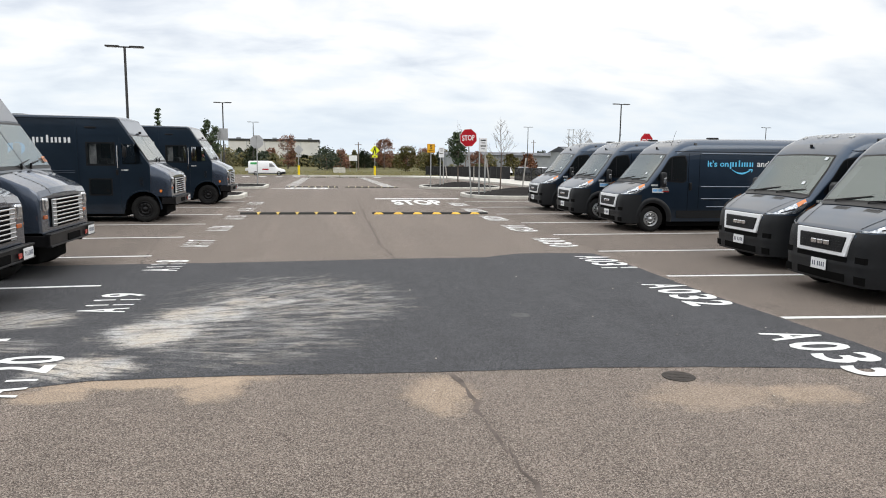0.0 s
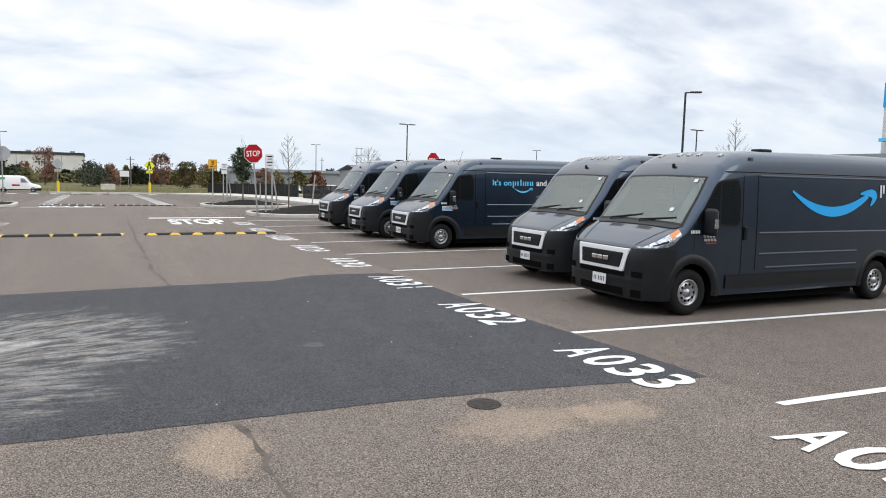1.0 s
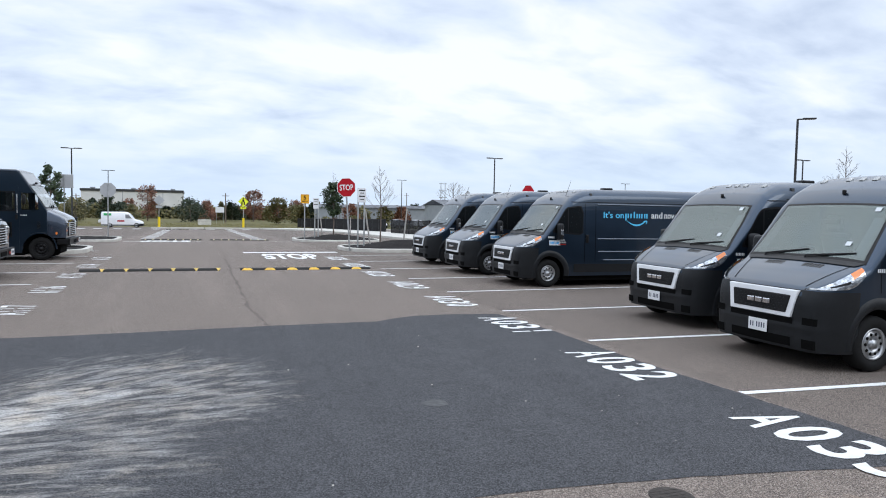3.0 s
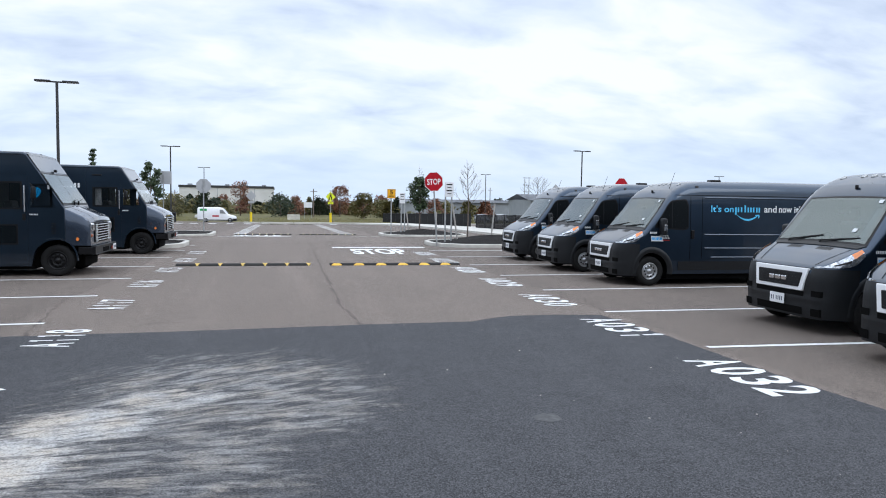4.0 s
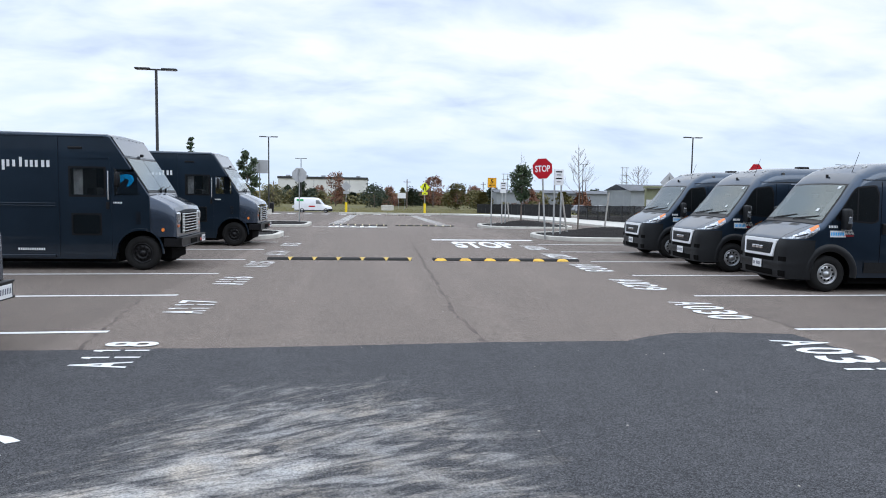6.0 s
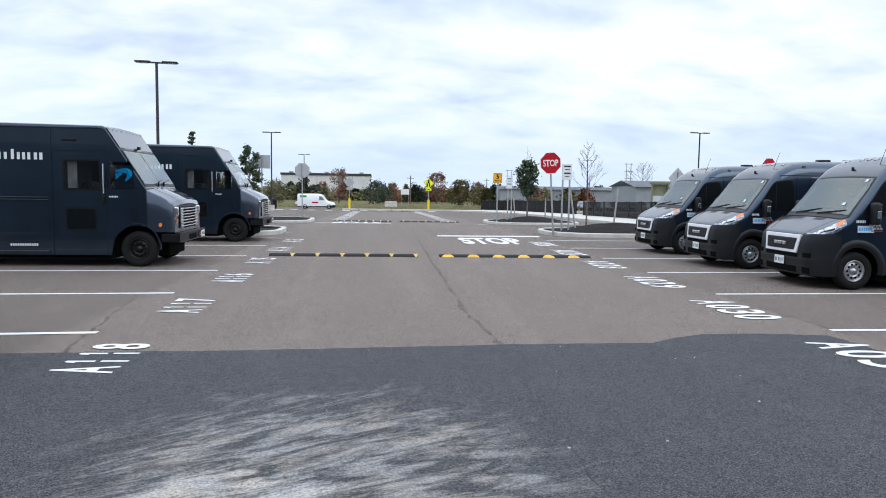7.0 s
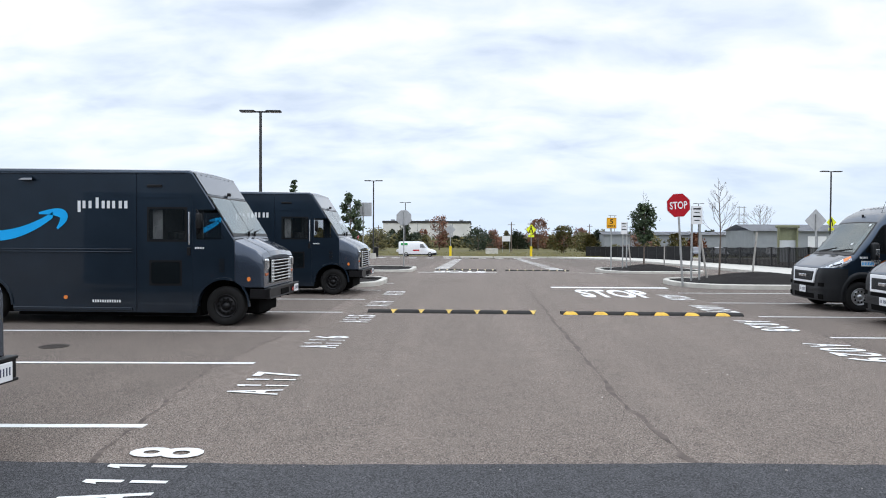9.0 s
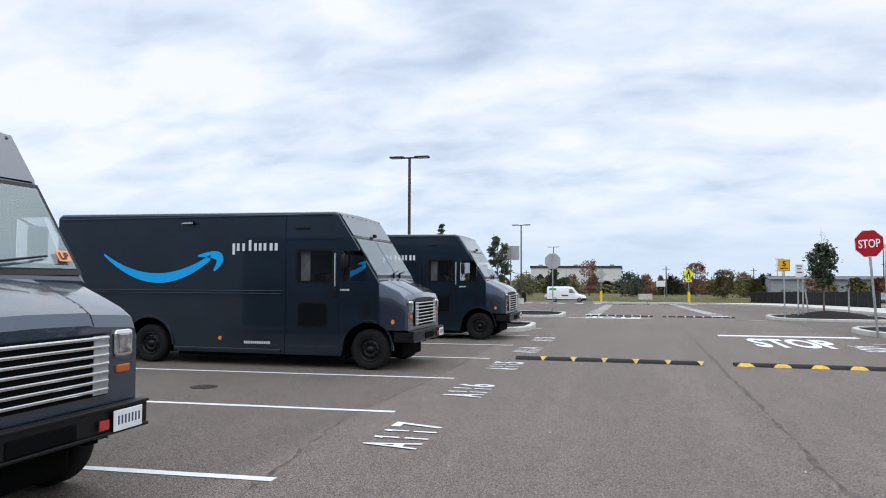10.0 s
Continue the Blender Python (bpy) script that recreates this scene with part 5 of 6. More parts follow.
        flat(2.12, 2.40, 2.55, 2.60, 0.03, M_BLACK, "body_vent", "dark oblong vent", 0.012)
        bm = bmesh.new()
        sheet([[(4.52, s * H, 2.66), (4.70, s * H, 2.66)], [(4.48, s * (H + 0.11), 2.68), (4.74, s * (H + 0.11), 2.68)], [(4.55, s * H, 2.76), (4.67, s * H, 2.76)]], bm)
        bmesh.ops.recalc_face_normals(bm, faces=bm.faces)
        part("lamp_hood", bm, M_STEP, van, "slate hooded side lamp")
        bm = moved(cyl((0, 0, 0), (0, 0.02, 0), 0.035, seg=14), Matrix.Translation((3.92, s * H - (0.02 if s < 0 else 0), 0.51)))
        part("side_marker", bm, M_ORANGE, van, "round amber side lamp")
        # arch lips
        for xw, r in ((0.98, 0.50), (5.46, 0.52)):
            rows2 = []
            for k in range(17):
                a = radians(180 * k / 16)
                yb = H if xw > 2 or math.cos(a) > -0.3 else 1.0
                rows2.append([(xw + q * math.cos(a), s * (yb + o), 0.36 + q * math.sin(a)) for q, o in ((r - 0.005, -0.12), (r - 0.005, 0.022), (r + 0.035, 0.022), (r + 0.04, 0.0))])
            bm = sheet(rows2)
            bmesh.ops.recalc_face_normals(bm, faces=bm.faces)
            part("arch_lip", bm, M_STEP, van)
        for xw in (0.98, 5.46):
            wheel(van, xw, s * (0.90 if xw < 2 else 0.92), 0.36, 0.36, 0.215, s, M_BLACK, "black steel rim")
        # decals
        def on_side(u, v):
            return (u, s * (H + 0.012), v)
        if decal and s > 0:
            part("side_decal", smile(bmesh.new(), 6.52, 3.89, 2.02, 0.38, 0.19, on_side), M_BLUE, van, "bright blue curved band decal")
        if s > 0:
            for at, wide, a, b in WORD_BARS:
                u = 3.69 - 1.02 * at
                bm = sheet([[on_side(u, 2.16 + a), on_side(u - 1.02 * wide, 2.16 + a)], [on_side(u, 2.16 + b), on_side(u - 1.02 * wide, 2.16 + b)]])
                part("word_bar", bm, M_PALE, van, "pale grey word as plain bars")
            bm = bmesh.new()
            for k in range(12):
                u = 3.42 - 0.045 * k
                sheet([[on_side(u, 0.42), on_side(u - 0.03, 0.42)], [on_side(u, 0.47), on_side(u - 0.03, 0.47)]], bm)
            part("side_bars", bm, M_PALE, van, "small pale registration bars")["kind"] = "stuff"
            bm = bmesh.new()
            for k in range(6):
                u = 1.52 - 0.03 * k
                sheet([[on_side(u, 1.42), on_side(u - 0.02, 1.42)], [on_side(u, 1.455), on_side(u - 0.02, 1.455)]], bm)
            part("side_bars", bm, M_PALE, van, "small pale fleet number bars")["kind"] = "stuff"
    part("roof_vent", box(4.2, 4.5, -0.2, 0.2, 2.88, 2.95, 0.02), M_BLACK, van, "low black roof vent")
    # bumper
    bump = part("front_bumper", box(-0.03, 0.06, -1.0, 1.0, 0.52, 0.69, 0.01), M_BLACK, van, "heavy black steel bumper")
    for z in (0.50, 0.68):
        part("bumper_flange", box(-0.055, 0.06, -1.0, 1.0, z, z + 0.025, 0.008), M_BLACK, bump)
    part("tow_opening", box(-0.045, -0.01, -0.28, 0.28, 0.53, 0.64, 0.01), M_DARK, bump)
    for s in (-1, 1):
        part("bumper_return", box(0.0, 0.45, s * 0.985 - 0.015, s * 0.985 + 0.015, 0.51, 0.68, 0.008), M_BLACK, bump)
        part("bumper_bracket", box(0.04, 0.5, s * 0.5 - 0.05, s * 0.5 + 0.05, 0.45, 0.62), M_DARK, bump)
    pl = part("plate", box(-0.078, -0.066, -0.90, -0.60, 0.52, 0.67, 0.004), M_WHITE, bump, "white number plate with dark bars")
    bm = bmesh.new()
    for k in range(7):
        y = -0.87 + 0.036 * k
        box(-0.081, -0.077, y, y + 0.014, 0.565, 0.630, 0, bm)
    part("plate_bars", bm, M_PLATEINK, pl)
    part("reflector", box(-0.068, -0.056, -0.56, -0.47, 0.55, 0.62), M_RED, bump, "small red reflector")
    # cab inside
    part("dashboard", box(1.15, 1.5, -0.95, 0.95, 1.2, 1.48, 0.05), M_PLASTIC, van, "dark dashboard")
    part("seat", box(2.0, 2.2, 0.2, 0.7, 0.9, 1.75, 0.06), M_PLASTIC, van, "dark driver seat")
    # a short nose ahead of the windscreen, a roof a little lower than drawn
    for o in van.children_recursive:
        if o.type == "MESH" and o.name.split(".")[0] not in ("wheel", "rim", "rim_hole", "wheel_nut"):
            for v in o.data.vertices:
                v.co.z *= 0.982
                if v.co.x < 0.80:
                    v.co.x += 0.24 * (0.80 - v.co.x)
    return van


sv = step_van("dark slate step van with a bright blue curved decal", True)
sv.matrix_world = pose(-2.38, 26.2, 0, 0, 0, 180)
near_step = copy_thing(sv, pose(-2.335, 17.12, 0, 0, 0, 180))
st = part("sticker", moved(box(-0.002, 0.002, -0.065, 0.065, -0.05, 0.05), pose(0.872, -0.89, 1.775, 0, 32, 0)), M_ORANGE, near_step, "orange windscreen sticker reading LP")
part("lettering", moved(text_bm("LP", 0.09, 0.06), pose(0.849, -0.845, 1.752, 0, 32, 0) @ Matrix(((0, 0, -1, 0), (-1, 0, 0, 0), (0, 1, 0, 0), (0, 0, 0, 1)))), M_BLACK, st)
copy_thing(sv, pose(-2.20, 14.16, 0, 0, 0, 180))
copy_thing(sv, pose(-1.80, 32.9, 0, 0, 0, 180))

# ---- manholes and small marks on the ground ----
def disc(name, x, y, r, material, label, category):
    bm = bmesh.new()
    pts = [(x + r * (1 + random.uniform(-0.02, 0.02)) * math.cos(2 * math.pi * k / 28), y + r * math.sin(2 * math.pi * k / 28)) for k in range(28)]
    prism(pts, 0.0, 0.007, bm)
    ob = tagged(part(name, bm, material), label, category)
    bm = bmesh.new()
    for k in range(-2, 3):
        w = math.sqrt(max(0.01, (r * 0.8) ** 2 - (k * r * 0.3) ** 2))
        box(x - w, x + w, y + k * r * 0.3 - 0.008, y + k * r * 0.3 + 0.008, 0.006, 0.009, 0, bm)
    part("rib", bm, material, ob)


M_IRON = mat("rusty_cast_iron", (0.060, 0.052, 0.046), 0.7, 0.3, var=0.4, scale=20, bump=0.4)
disc("manhole_cover", 4.63, 10.61, 0.145, M_IRON, "round rusty iron cover in worn asphalt", "manhole cover")
disc("manhole_cover", -5.02, 22.70, 0.2, M_IRON, "round dark iron cover in an empty bay", "manhole cover")
bm = bmesh.new()
bm.faces.new([bm.verts.new((3.87 + 0.12 * (1 + random.uniform(-0.25, 0.25)) * math.cos(a * 0.4), 13.11 + 0.12 * (1 + random.uniform(-0.25, 0.25)) * math.sin(a * 0.4), 0.0075)) for a in range(15)])
tagged(part("core_plug", bm, mat("grey_grout", (0.095, 0.095, 0.095), 0.9, var=0.3, scale=20)), "grey grouted core hole in fresh asphalt", "core plug")
bm = bmesh.new()
rnd = random.Random(8)
for k in range(110):
    x, y, r = rnd.uniform(-1, 8), rnd.uniform(8.5, 26), rnd.uniform(0.004, 0.012)
    bmesh.ops.create_icosphere(bm, subdivisions=1, radius=r, matrix=Matrix.Translation((x, y, 0.005 + r * 0.3)) @ Matrix.Diagonal((1, rnd.uniform(0.6, 1.3), 0.5, 1)))
tagged(part("loose_stones", bm, mat("pale_grit", (0.42, 0.39, 0.35), 0.9, var=0.4, scale=30)), "scattered pale grit and stones on asphalt", "grit", kind="stuff")

# ---- lamp posts ----
def lamp_post(x, y, top, arms, yaw=0):
    z0 = gz(y)
    post = thing("street_lamp", "tall dark lamp post with %s flat head%s" % (("two", "s") if arms == 2 else ("one", "")), "street lamp", "car park lamps")
    part("base", cyl((0, 0, -0.1), (0, 0, 0.55), 0.28, seg=16), M_CONC, post, "round concrete base")
    part("pole", cyl((0, 0, 0.5), (0, 0, top - z0), 0.075, 0.06, 10), M_POLE, post)
    for s in ((-1, 1) if arms == 2 else (1,)):
        h = top - z0
        bm = box(min(s * 0.25, s * 0.92), max(s * 0.25, s * 0.92), -0.17, 0.17, h - 0.03, h + 0.05, 0.025)
        head = part("lamp_head", bm, M_POLE, post, "flat dark lamp head")
        part("arm", box(min(0, s * 0.3), max(0, s * 0.3), -0.035, 0.035, h - 0.05, h + 0.02, 0.01), M_POLE, post)
        part("lens", box(min(s * 0.4, s * 0.85), max(s * 0.4, s * 0.85), -0.12, 0.12, h - 0.045, h - 0.028), M_PALE, head)
    post.matrix_world = pose(x, y, z0, 0, 0, yaw)


for x, y, top, arms, yaw in ((-8.58, 44.03, 7.16, 2, 4), (-9.29, 83.3, 7.04, 2, 0), (-10.53, 126.7, 6.82, 2, 0), (30.82, 73.6, 7.14, 2, 8), (33.24, 37.5, 7.2, 1, -35), (57.0, 59.7, 7.2, 2, 10), (39.0, 135.9, 7.2, 2, 0), (77.3, 119.5, 7.2, 2, 5)):
    lamp_post(x, y, top, arms, yaw)

# ---- signs ----
def octagon(r, y0, y1, bm=None):
    bm = bm or bmesh.new()
    c = [(r * math.cos(radians(22.5 + 45 * k)), r * math.sin(radians(22.5 + 45 * k))) for k in range(8)]
    a, b = [bm.verts.new((x, y0, z)) for x, z in c], [bm.verts.new((x, y1, z)) for x, z in c]
    bm.faces.new(a), bm.faces.new(b[::-1])
    for k in range(8):
        bm.faces.new((a[k], b[k], b[(k + 1) % 8], a[(k + 1) % 8]))
    bmesh.ops.recalc_face_normals(bm, faces=bm.faces)
    return bm


def stop_sign(x, y, zb, zc, r, facing, lean=0.0, label="red octagonal stop sign on a galvanised post"):
    s = thing("stop_sign", label, "stop sign", "stop signs")
    part("post", box(-0.03, 0.03, 0.01, 0.06, zb - 0.1 - zc, r * 0.85, 0.008), M_GALV, s, "galvanised steel post")
    part("border", octagon(r, -0.004, 0.004), M_WHITE, s, "white sign border")
    part("plate", octagon(r * 0.95, -0.008, -0.003), M_SIGNRED, s, "red sign face")
    part("sign_back", octagon(r * 0.99, 0.003, 0.008), M_SIGNBACK, s, "bare metal sign back")
    bm = text_bm("STOP", r * 1.38, r * 0.58)
    part("lettering", moved(bm, Matrix.Translation((-r * 0.69, -0.011, -r * 0.29)) @ Matrix.Rotation(radians(90), 4, "X")), M_WHITE, s, "white STOP lettering")
    s.matrix_world = pose(x, y, zc, 0, 0, facing) @ pose(0, 0, 0, 0, lean, 0)
    return s


stop_sign(7.72, 36.0, 0.12, 2.67, 0.42, 4, -4.0)
stop_sign(-2.68, 49.6, gz(49.6) + 0.1, 2.55, 0.425, 183, 0, "back of a grey octagonal stop sign on its post")
stop_sign(16.1, 36.0, 0.0, 2.62, 0.425, 20)
stop_sign(-13.1, 95.0, gz(95), 1.35, 0.38, 0, 0, "small red octagonal stop sign far off by the verge")


def board_sign(x, y, zb, z0, z1, w, facing, face, posts, label, back=False):
    s = thing("traffic_sign", label, "sign", "signs on posts")
    for px in posts:
        part("post", box(px - 0.03, px + 0.03, 0.008, 0.05, zb - 0.1, z1, 0.006), M_GALV, s, "galvanised steel post")
    part("plate", box(-w / 2, w / 2, -0.006, 0.006, z0, z1, 0.004), face, s, "flat sign face")
    part("sign_back", box(-w / 2 + 0.004, w / 2 - 0.004, 0.0065, 0.010, z0 + 0.004, z1 - 0.004), M_SIGNBACK, s, "bare metal sign back")
    s.matrix_world = pose(x, y, 0, 0, 0, facing)
    return s


def sign_bars(s, rows, material):
    for x0, x1, z0, z1 in rows:
        part("sign_bar", box(x0, x1, -0.0105, -0.0065, z0, z1), material, s)


s = board_sign(8.62, 37.0, 0.2, 2.07, 2.69, 0.38, 6, M_WHITE, (-0.16, 0.12), "white direction board with dark bars on two posts")
sign_bars(s, [(-0.13, 0.13, 2.57, 2.62), (-0.09, 0.09, 2.46, 2.49), (-0.13, 0.13, 2.31, 2.36), (-0.09, 0.09, 2.19, 2.22)], M_BLACK)
s = board_sign(7.72, 47.5, gz(47) + 0.1, 2.02, 2.54, 0.48, 3, M_SIGNYEL, (0.0,), "amber speed limit sign with a black 5")
for w_, x0, wd, z0, h in (("5", -0.08, 0.16, 2.24, 0.23), ("MPH", -0.15, 0.30, 2.10, 0.08)):
    part("lettering", moved(text_bm(w_, wd, h), Matrix.Translation((x0, -0.0115, z0)) @ Matrix.Rotation(radians(90), 4, "X")), M_BLACK, s, "black sign lettering")
sign_bars(s, [(-0.22, 0.22, 2.515, 2.525), (-0.22, 0.22, 2.035, 2.045), (-0.225, -0.215, 2.035, 2.525), (0.215, 0.225, 2.035, 2.525)], M_BLACK)
s = board_sign(8.45, 48.1, gz(48) + 0.1, 1.74, 2.34, 0.32, 5, M_WHITE, (-0.05, 0.15), "small white direction board with dark bars")
sign_bars(s, [(-0.12, 0.12, 2.24, 2.28), (-0.09, 0.09, 2.12, 2.15), (-0.12, 0.12, 1.96, 2.0)], M_BLACK)
board_sign(-4.55, 48.2, gz(48), 2.58, 3.28, 0.76, 180, M_WHITE, (0.05,), "bare metal back of a rectangular sign")
board_sign(6.3, 140.0, gz(140), 0.5, 1.5, 1.5, 0, M_WHITE, (-0.6, 0.6), "white notice board on posts in the grass")


def diamond_sign(x, y, zc, r, zb, facing, face, plaque, label, bollard):
    s = thing("crossing_sign", label, "sign", "diamond signs")
    bm = bmesh.new()
    for y0, y1, rr in ((-0.006, 0.006, r),):
        c = [(rr, 0), (0, rr), (-rr, 0), (0, -rr)]
        a, b = [bm.verts.new((u, y0, v)) for u, v in c], [bm.verts.new((u, y1, v)) for u, v in c]
        bm.faces.new(a), bm.faces.new(b[::-1])
        for k in range(4):
            bm.faces.new((a[k], b[k], b[(k + 1) % 4], a[(k + 1) % 4]))
    bmesh.ops.recalc_face_normals(bm, faces=bm.faces)
    part("plate", bm, face, s, "diamond sign face")
    if plaque is not None:
        part("plaque", box(-r * 0.55, r * 0.55, -0.006, 0.006, -r * 1.45, -r * 0.98, 0.005), plaque, s, "small plaque under the diamond")
    if face is M_LIME:
        for x0, x1, z0, z1 in ((-0.10, 0.10, 0.28, 0.42), (-0.13, 0.10, -0.02, 0.25), (-0.24, -0.10, -0.40, -0.02), (0.04, 0.18, -0.40, -0.02)):
            part("symbol_bar", box(x0 * r / 0.62, x1 * r / 0.62, -0.012, -0.007, z0 * r / 0.62, z1 * r / 0.62), M_BLACK, s)
        part("symbol_bar", box(-0.14, 0.14, -0.012, -0.007, -r * 1.28, -r * 1.15), M_BLACK, s)
    part("post", box(-0.035, 0.035, 0.008, 0.07, zb - 0.1 - zc, r * 0.6), M_GALV, s, "galvanised steel post")
    if bollard:
        part("bollard", cyl((0, 0.04, zb - 0.1 - zc), (0, 0.04, zb + 1.35 - zc), 0.15, seg=16), M_YELLOW, s, "yellow bollard sleeve round the post")
    s.matrix_world = pose(x, y, zc, 0, 0, facing)


diamond_sign(7.72, 99.3, 2.33, 0.64, gz(99), 0, M_LIME, M_LIME, "fluorescent pedestrian crossing sign above a yellow bollard", True)
diamond_sign(-2.15, 99.3, 2.28, 0.64, gz(99), 180, M_SIGNBACK, M_SIGNBACK, "grey back of a diamond sign above a yellow bollard", True)
diamond_sign(38.9, 90.0, 3.2, 0.60, gz(90), 12, M_LIME, M_LIME, "fluorescent crossing sign on a post beyond the vans", False)
diamond_sign(58.0, 139.0, 2.5, 0.62, gz(139), 12, M_LIME, M_LIME, "small fluorescent crossing sign far off", False)
diamond_sign(18.85, 50.5, 2.5, 0.62, gz(50), 190, M_SIGNBACK, None, "grey back of a diamond sign on a post", False)

# ---- trees ----
def limb(bm, p, q, r0, r1):
    cyl(p, q, r0, r1, 6, bm, caps=False)


def grow(bm, p, d, length, r, depth, rnd, tips, spread=0.55):
    q = p + d * length
    limb(bm, p, q, r, r * 0.62)
    if depth == 0:
        tips.append(q)
        return
    for k in range(2 if depth > 2 else 3):
        nd = (d + Vector((rnd.uniform(-1, 1), rnd.uniform(-1, 1), rnd.uniform(-0.15, 0.7))) * spread).normalized()
        start = p.lerp(q, rnd.uniform(0.55, 1.0))
        grow(bm, start, nd, length * rnd.uniform(0.6, 0.82), r * 0.55, depth - 1, rnd, tips, spread)


def leaf_mesh(points, size, rnd):
    verts, faces = [], []
    for c in points:
        u = Vector((rnd.gauss(0, 1), rnd.gauss(0, 1), rnd.gauss(0, 1))).normalized()
        v = u.orthogonal().normalized()
        w = size * rnd.uniform(0.6, 1.3)
        n = len(verts)
        a, b = u * w, v * w * 0.7
        verts += [c - a, c - b * 0.9, c + a, c + b * 0.9]
        faces.append((n, n + 1, n + 2, n + 3))
    return verts, faces


def leaves(name, points, size, material, parent, rnd, label):
    verts, faces = leaf_mesh(points, size, rnd)
    me = bpy.data.meshes.new(name)
    me.from_pydata([tuple(v) for v in verts], [], faces)
    me.materials.append(material)
    ob = new(name, me)
    ob.parent = parent
    ob["label"] = label
    return ob


def tree(x, y, zb, h, w, material, shape, seed, label, n=900, leaf=0.12, trunk_r=None, clear=0.22, group="trees"):
    rnd = random.Random(seed)
    t = thing("tree", label, "tree", group)
    bm = bmesh.new()
    r = trunk_r or h * 0.022
    limb(bm, Vector((0, 0, -0.1)), Vector((rnd.uniform(-0.05, 0.05), 0, h * 0.55)), r, r * 0.6)
    limb(bm, Vector((0, 0, h * 0.55)), Vector((rnd.uniform(-0.05, 0.05), 0, h * 0.93)), r * 0.6, r * 0.15)
    pts = []
    lobes = []
    for k in range(14):
        f = clear + (0.97 - clear) * (k + 0.5) / 14
        if shape == "cone":
            rad = w / 2 * (1 - (f - clear) / (1 - clear)) ** 0.8 * rnd.uniform(0.6, 1.15)
        else:
            rad = w / 2 * math.sin(math.pi * min(0.98, 0.12 + 0.86 * (f - clear) / (1 - clear))) ** 0.6 * rnd.uniform(0.6, 1.1)
        for j in range(3):
            a = rnd.uniform(0, 2 * math.pi)
            c = Vector((rad * 0.72 * math.cos(a), rad * 0.72 * math.sin(a), h * f))
            lobes.append((c, max(0.10 * w, rad * 0.42)))
            limb(bm, Vector((0, 0, h * max(clear * 0.8, f - 0.10))), c, r * 0.28, r * 0.06)
    for k in range(n):
        c, q = rnd.choice(lobes)
        pts.append(c + Vector((rnd.gauss(0, 0.5), rnd.gauss(0, 0.5), rnd.gauss(0, 0.45))) * q)
    part("trunk", bm, M_BARK, t, "grey-brown trunk and limbs")
    if material is not None:
        leaves("crown", pts, leaf, material, t, rnd, "loose crown of small leaves")
    t.matrix_world = pose(x, y, zb, 0, 0, rnd.uniform(0, 360))
    return t


def bare_tree(x, y, zb, h, seed, label, depth=4, r=0.04, wide=1.0):
    rnd = random.Random(seed)
    t = thing("bare_tree", label, "tree", "young trees")
    bm, tips = bmesh.new(), []
    p = Vector((0, 0, -0.1))
    q = Vector((0.03, 0, h * 0.42))
    limb(bm, p, q, r, r * 0.75)
    limb(bm, q, Vector((-0.08, 0, h)), r * 0.7, r * 0.1)
    for k in range(20):
        a, f = k * 2.4 + rnd.uniform(-0.4, 0.4), 0.38 + 0.029 * k
        d = Vector((math.cos(a), math.sin(a), rnd.uniform(0.5, 1.3))).normalized()
        grow(bm, Vector((0, 0, h * f)), d, h * 0.155 * (1.25 - 0.056 * k) * wide, r * 0.26, depth - 1, rnd, tips, 0.42)
    part("twig_crown", bm, M_BARK, t, "bare twiggy branches")
    t.matrix_world = pose(x, y, zb)
    return t


def stake(x, y, zb, lean_x, h, label="pale timber stake leaning beside a young tree"):
    s = thing("tree_stake", label, "stake", "tree stakes")
    part("post", cyl((0, 0, -0.1), (lean_x, 0, h), 0.035, seg=8), mat("pale_timber", (0.40, 0.38, 0.35), 0.8, var=0.2), s)
    s.matrix_world = pose(x, y, zb)


bare_tree(9.66, 37.8, 0.30, 3.42, 5, "bare young tree with thin twigs in black mulch", 4, 0.036, 0.88)
stake(9.12, 37.4, 0.22, -0.26, 1.55)
stake(10.62, 37.4, 0.22, 0.16, 1.6)
tree(9.72, 49.3, gz(49) + 0.2, 3.3, 1.45, M_LEAF, "round", 11, "young green tree with a dense leafy crown in mulch", 1900, 0.085, 0.05, 0.42, "young trees")
stake(10.75, 49.3, gz(49) + 0.2, 0.0, 1.2)
stake(9.0, 48.9, gz(49) + 0.2, -0.15, 1.2)
bare_tree(9.75, 49.4, gz(49) + 0.2, 4.05, 9, "thin bare leader above a young tree", 3, 0.022, 0.6)
tree(-5.15, 47.6, gz(47), 3.95, 1.2, M_LEAF, "round", 12, "young green tree beside a metal sign back", 1900, 0.085, 0.05, 0.28, "young trees")
tree(-7.3, 45.0, gz(45), 4.4, 1.0, M_LEAF, "cone", 13, "slender young tree behind the step vans", 800, 0.08, 0.04, 0.3, "young trees")
bare_tree(62.9, 60.0, gz(60), 9.2, 21, "tall bare tree behind the parked vans", 4, 0.09, 0.8)
bare_tree(51.0, 140.0, gz(140), 8.8, 22, "broad bare tree behind the grey building", 4, 0.12, 1.5)
bare_tree(22.0, 110.0, gz(110), 4.2, 23, "small bare tree beyond the fence", 3, 0.06)

KIND = {"red": (M_LEAF_RED, "russet autumn tree at the field edge"), "olive": (M_LEAF_OLIVE, "olive green tree at the field edge"), "dark": (M_LEAF_DARK, "dark conifer at the field edge")}
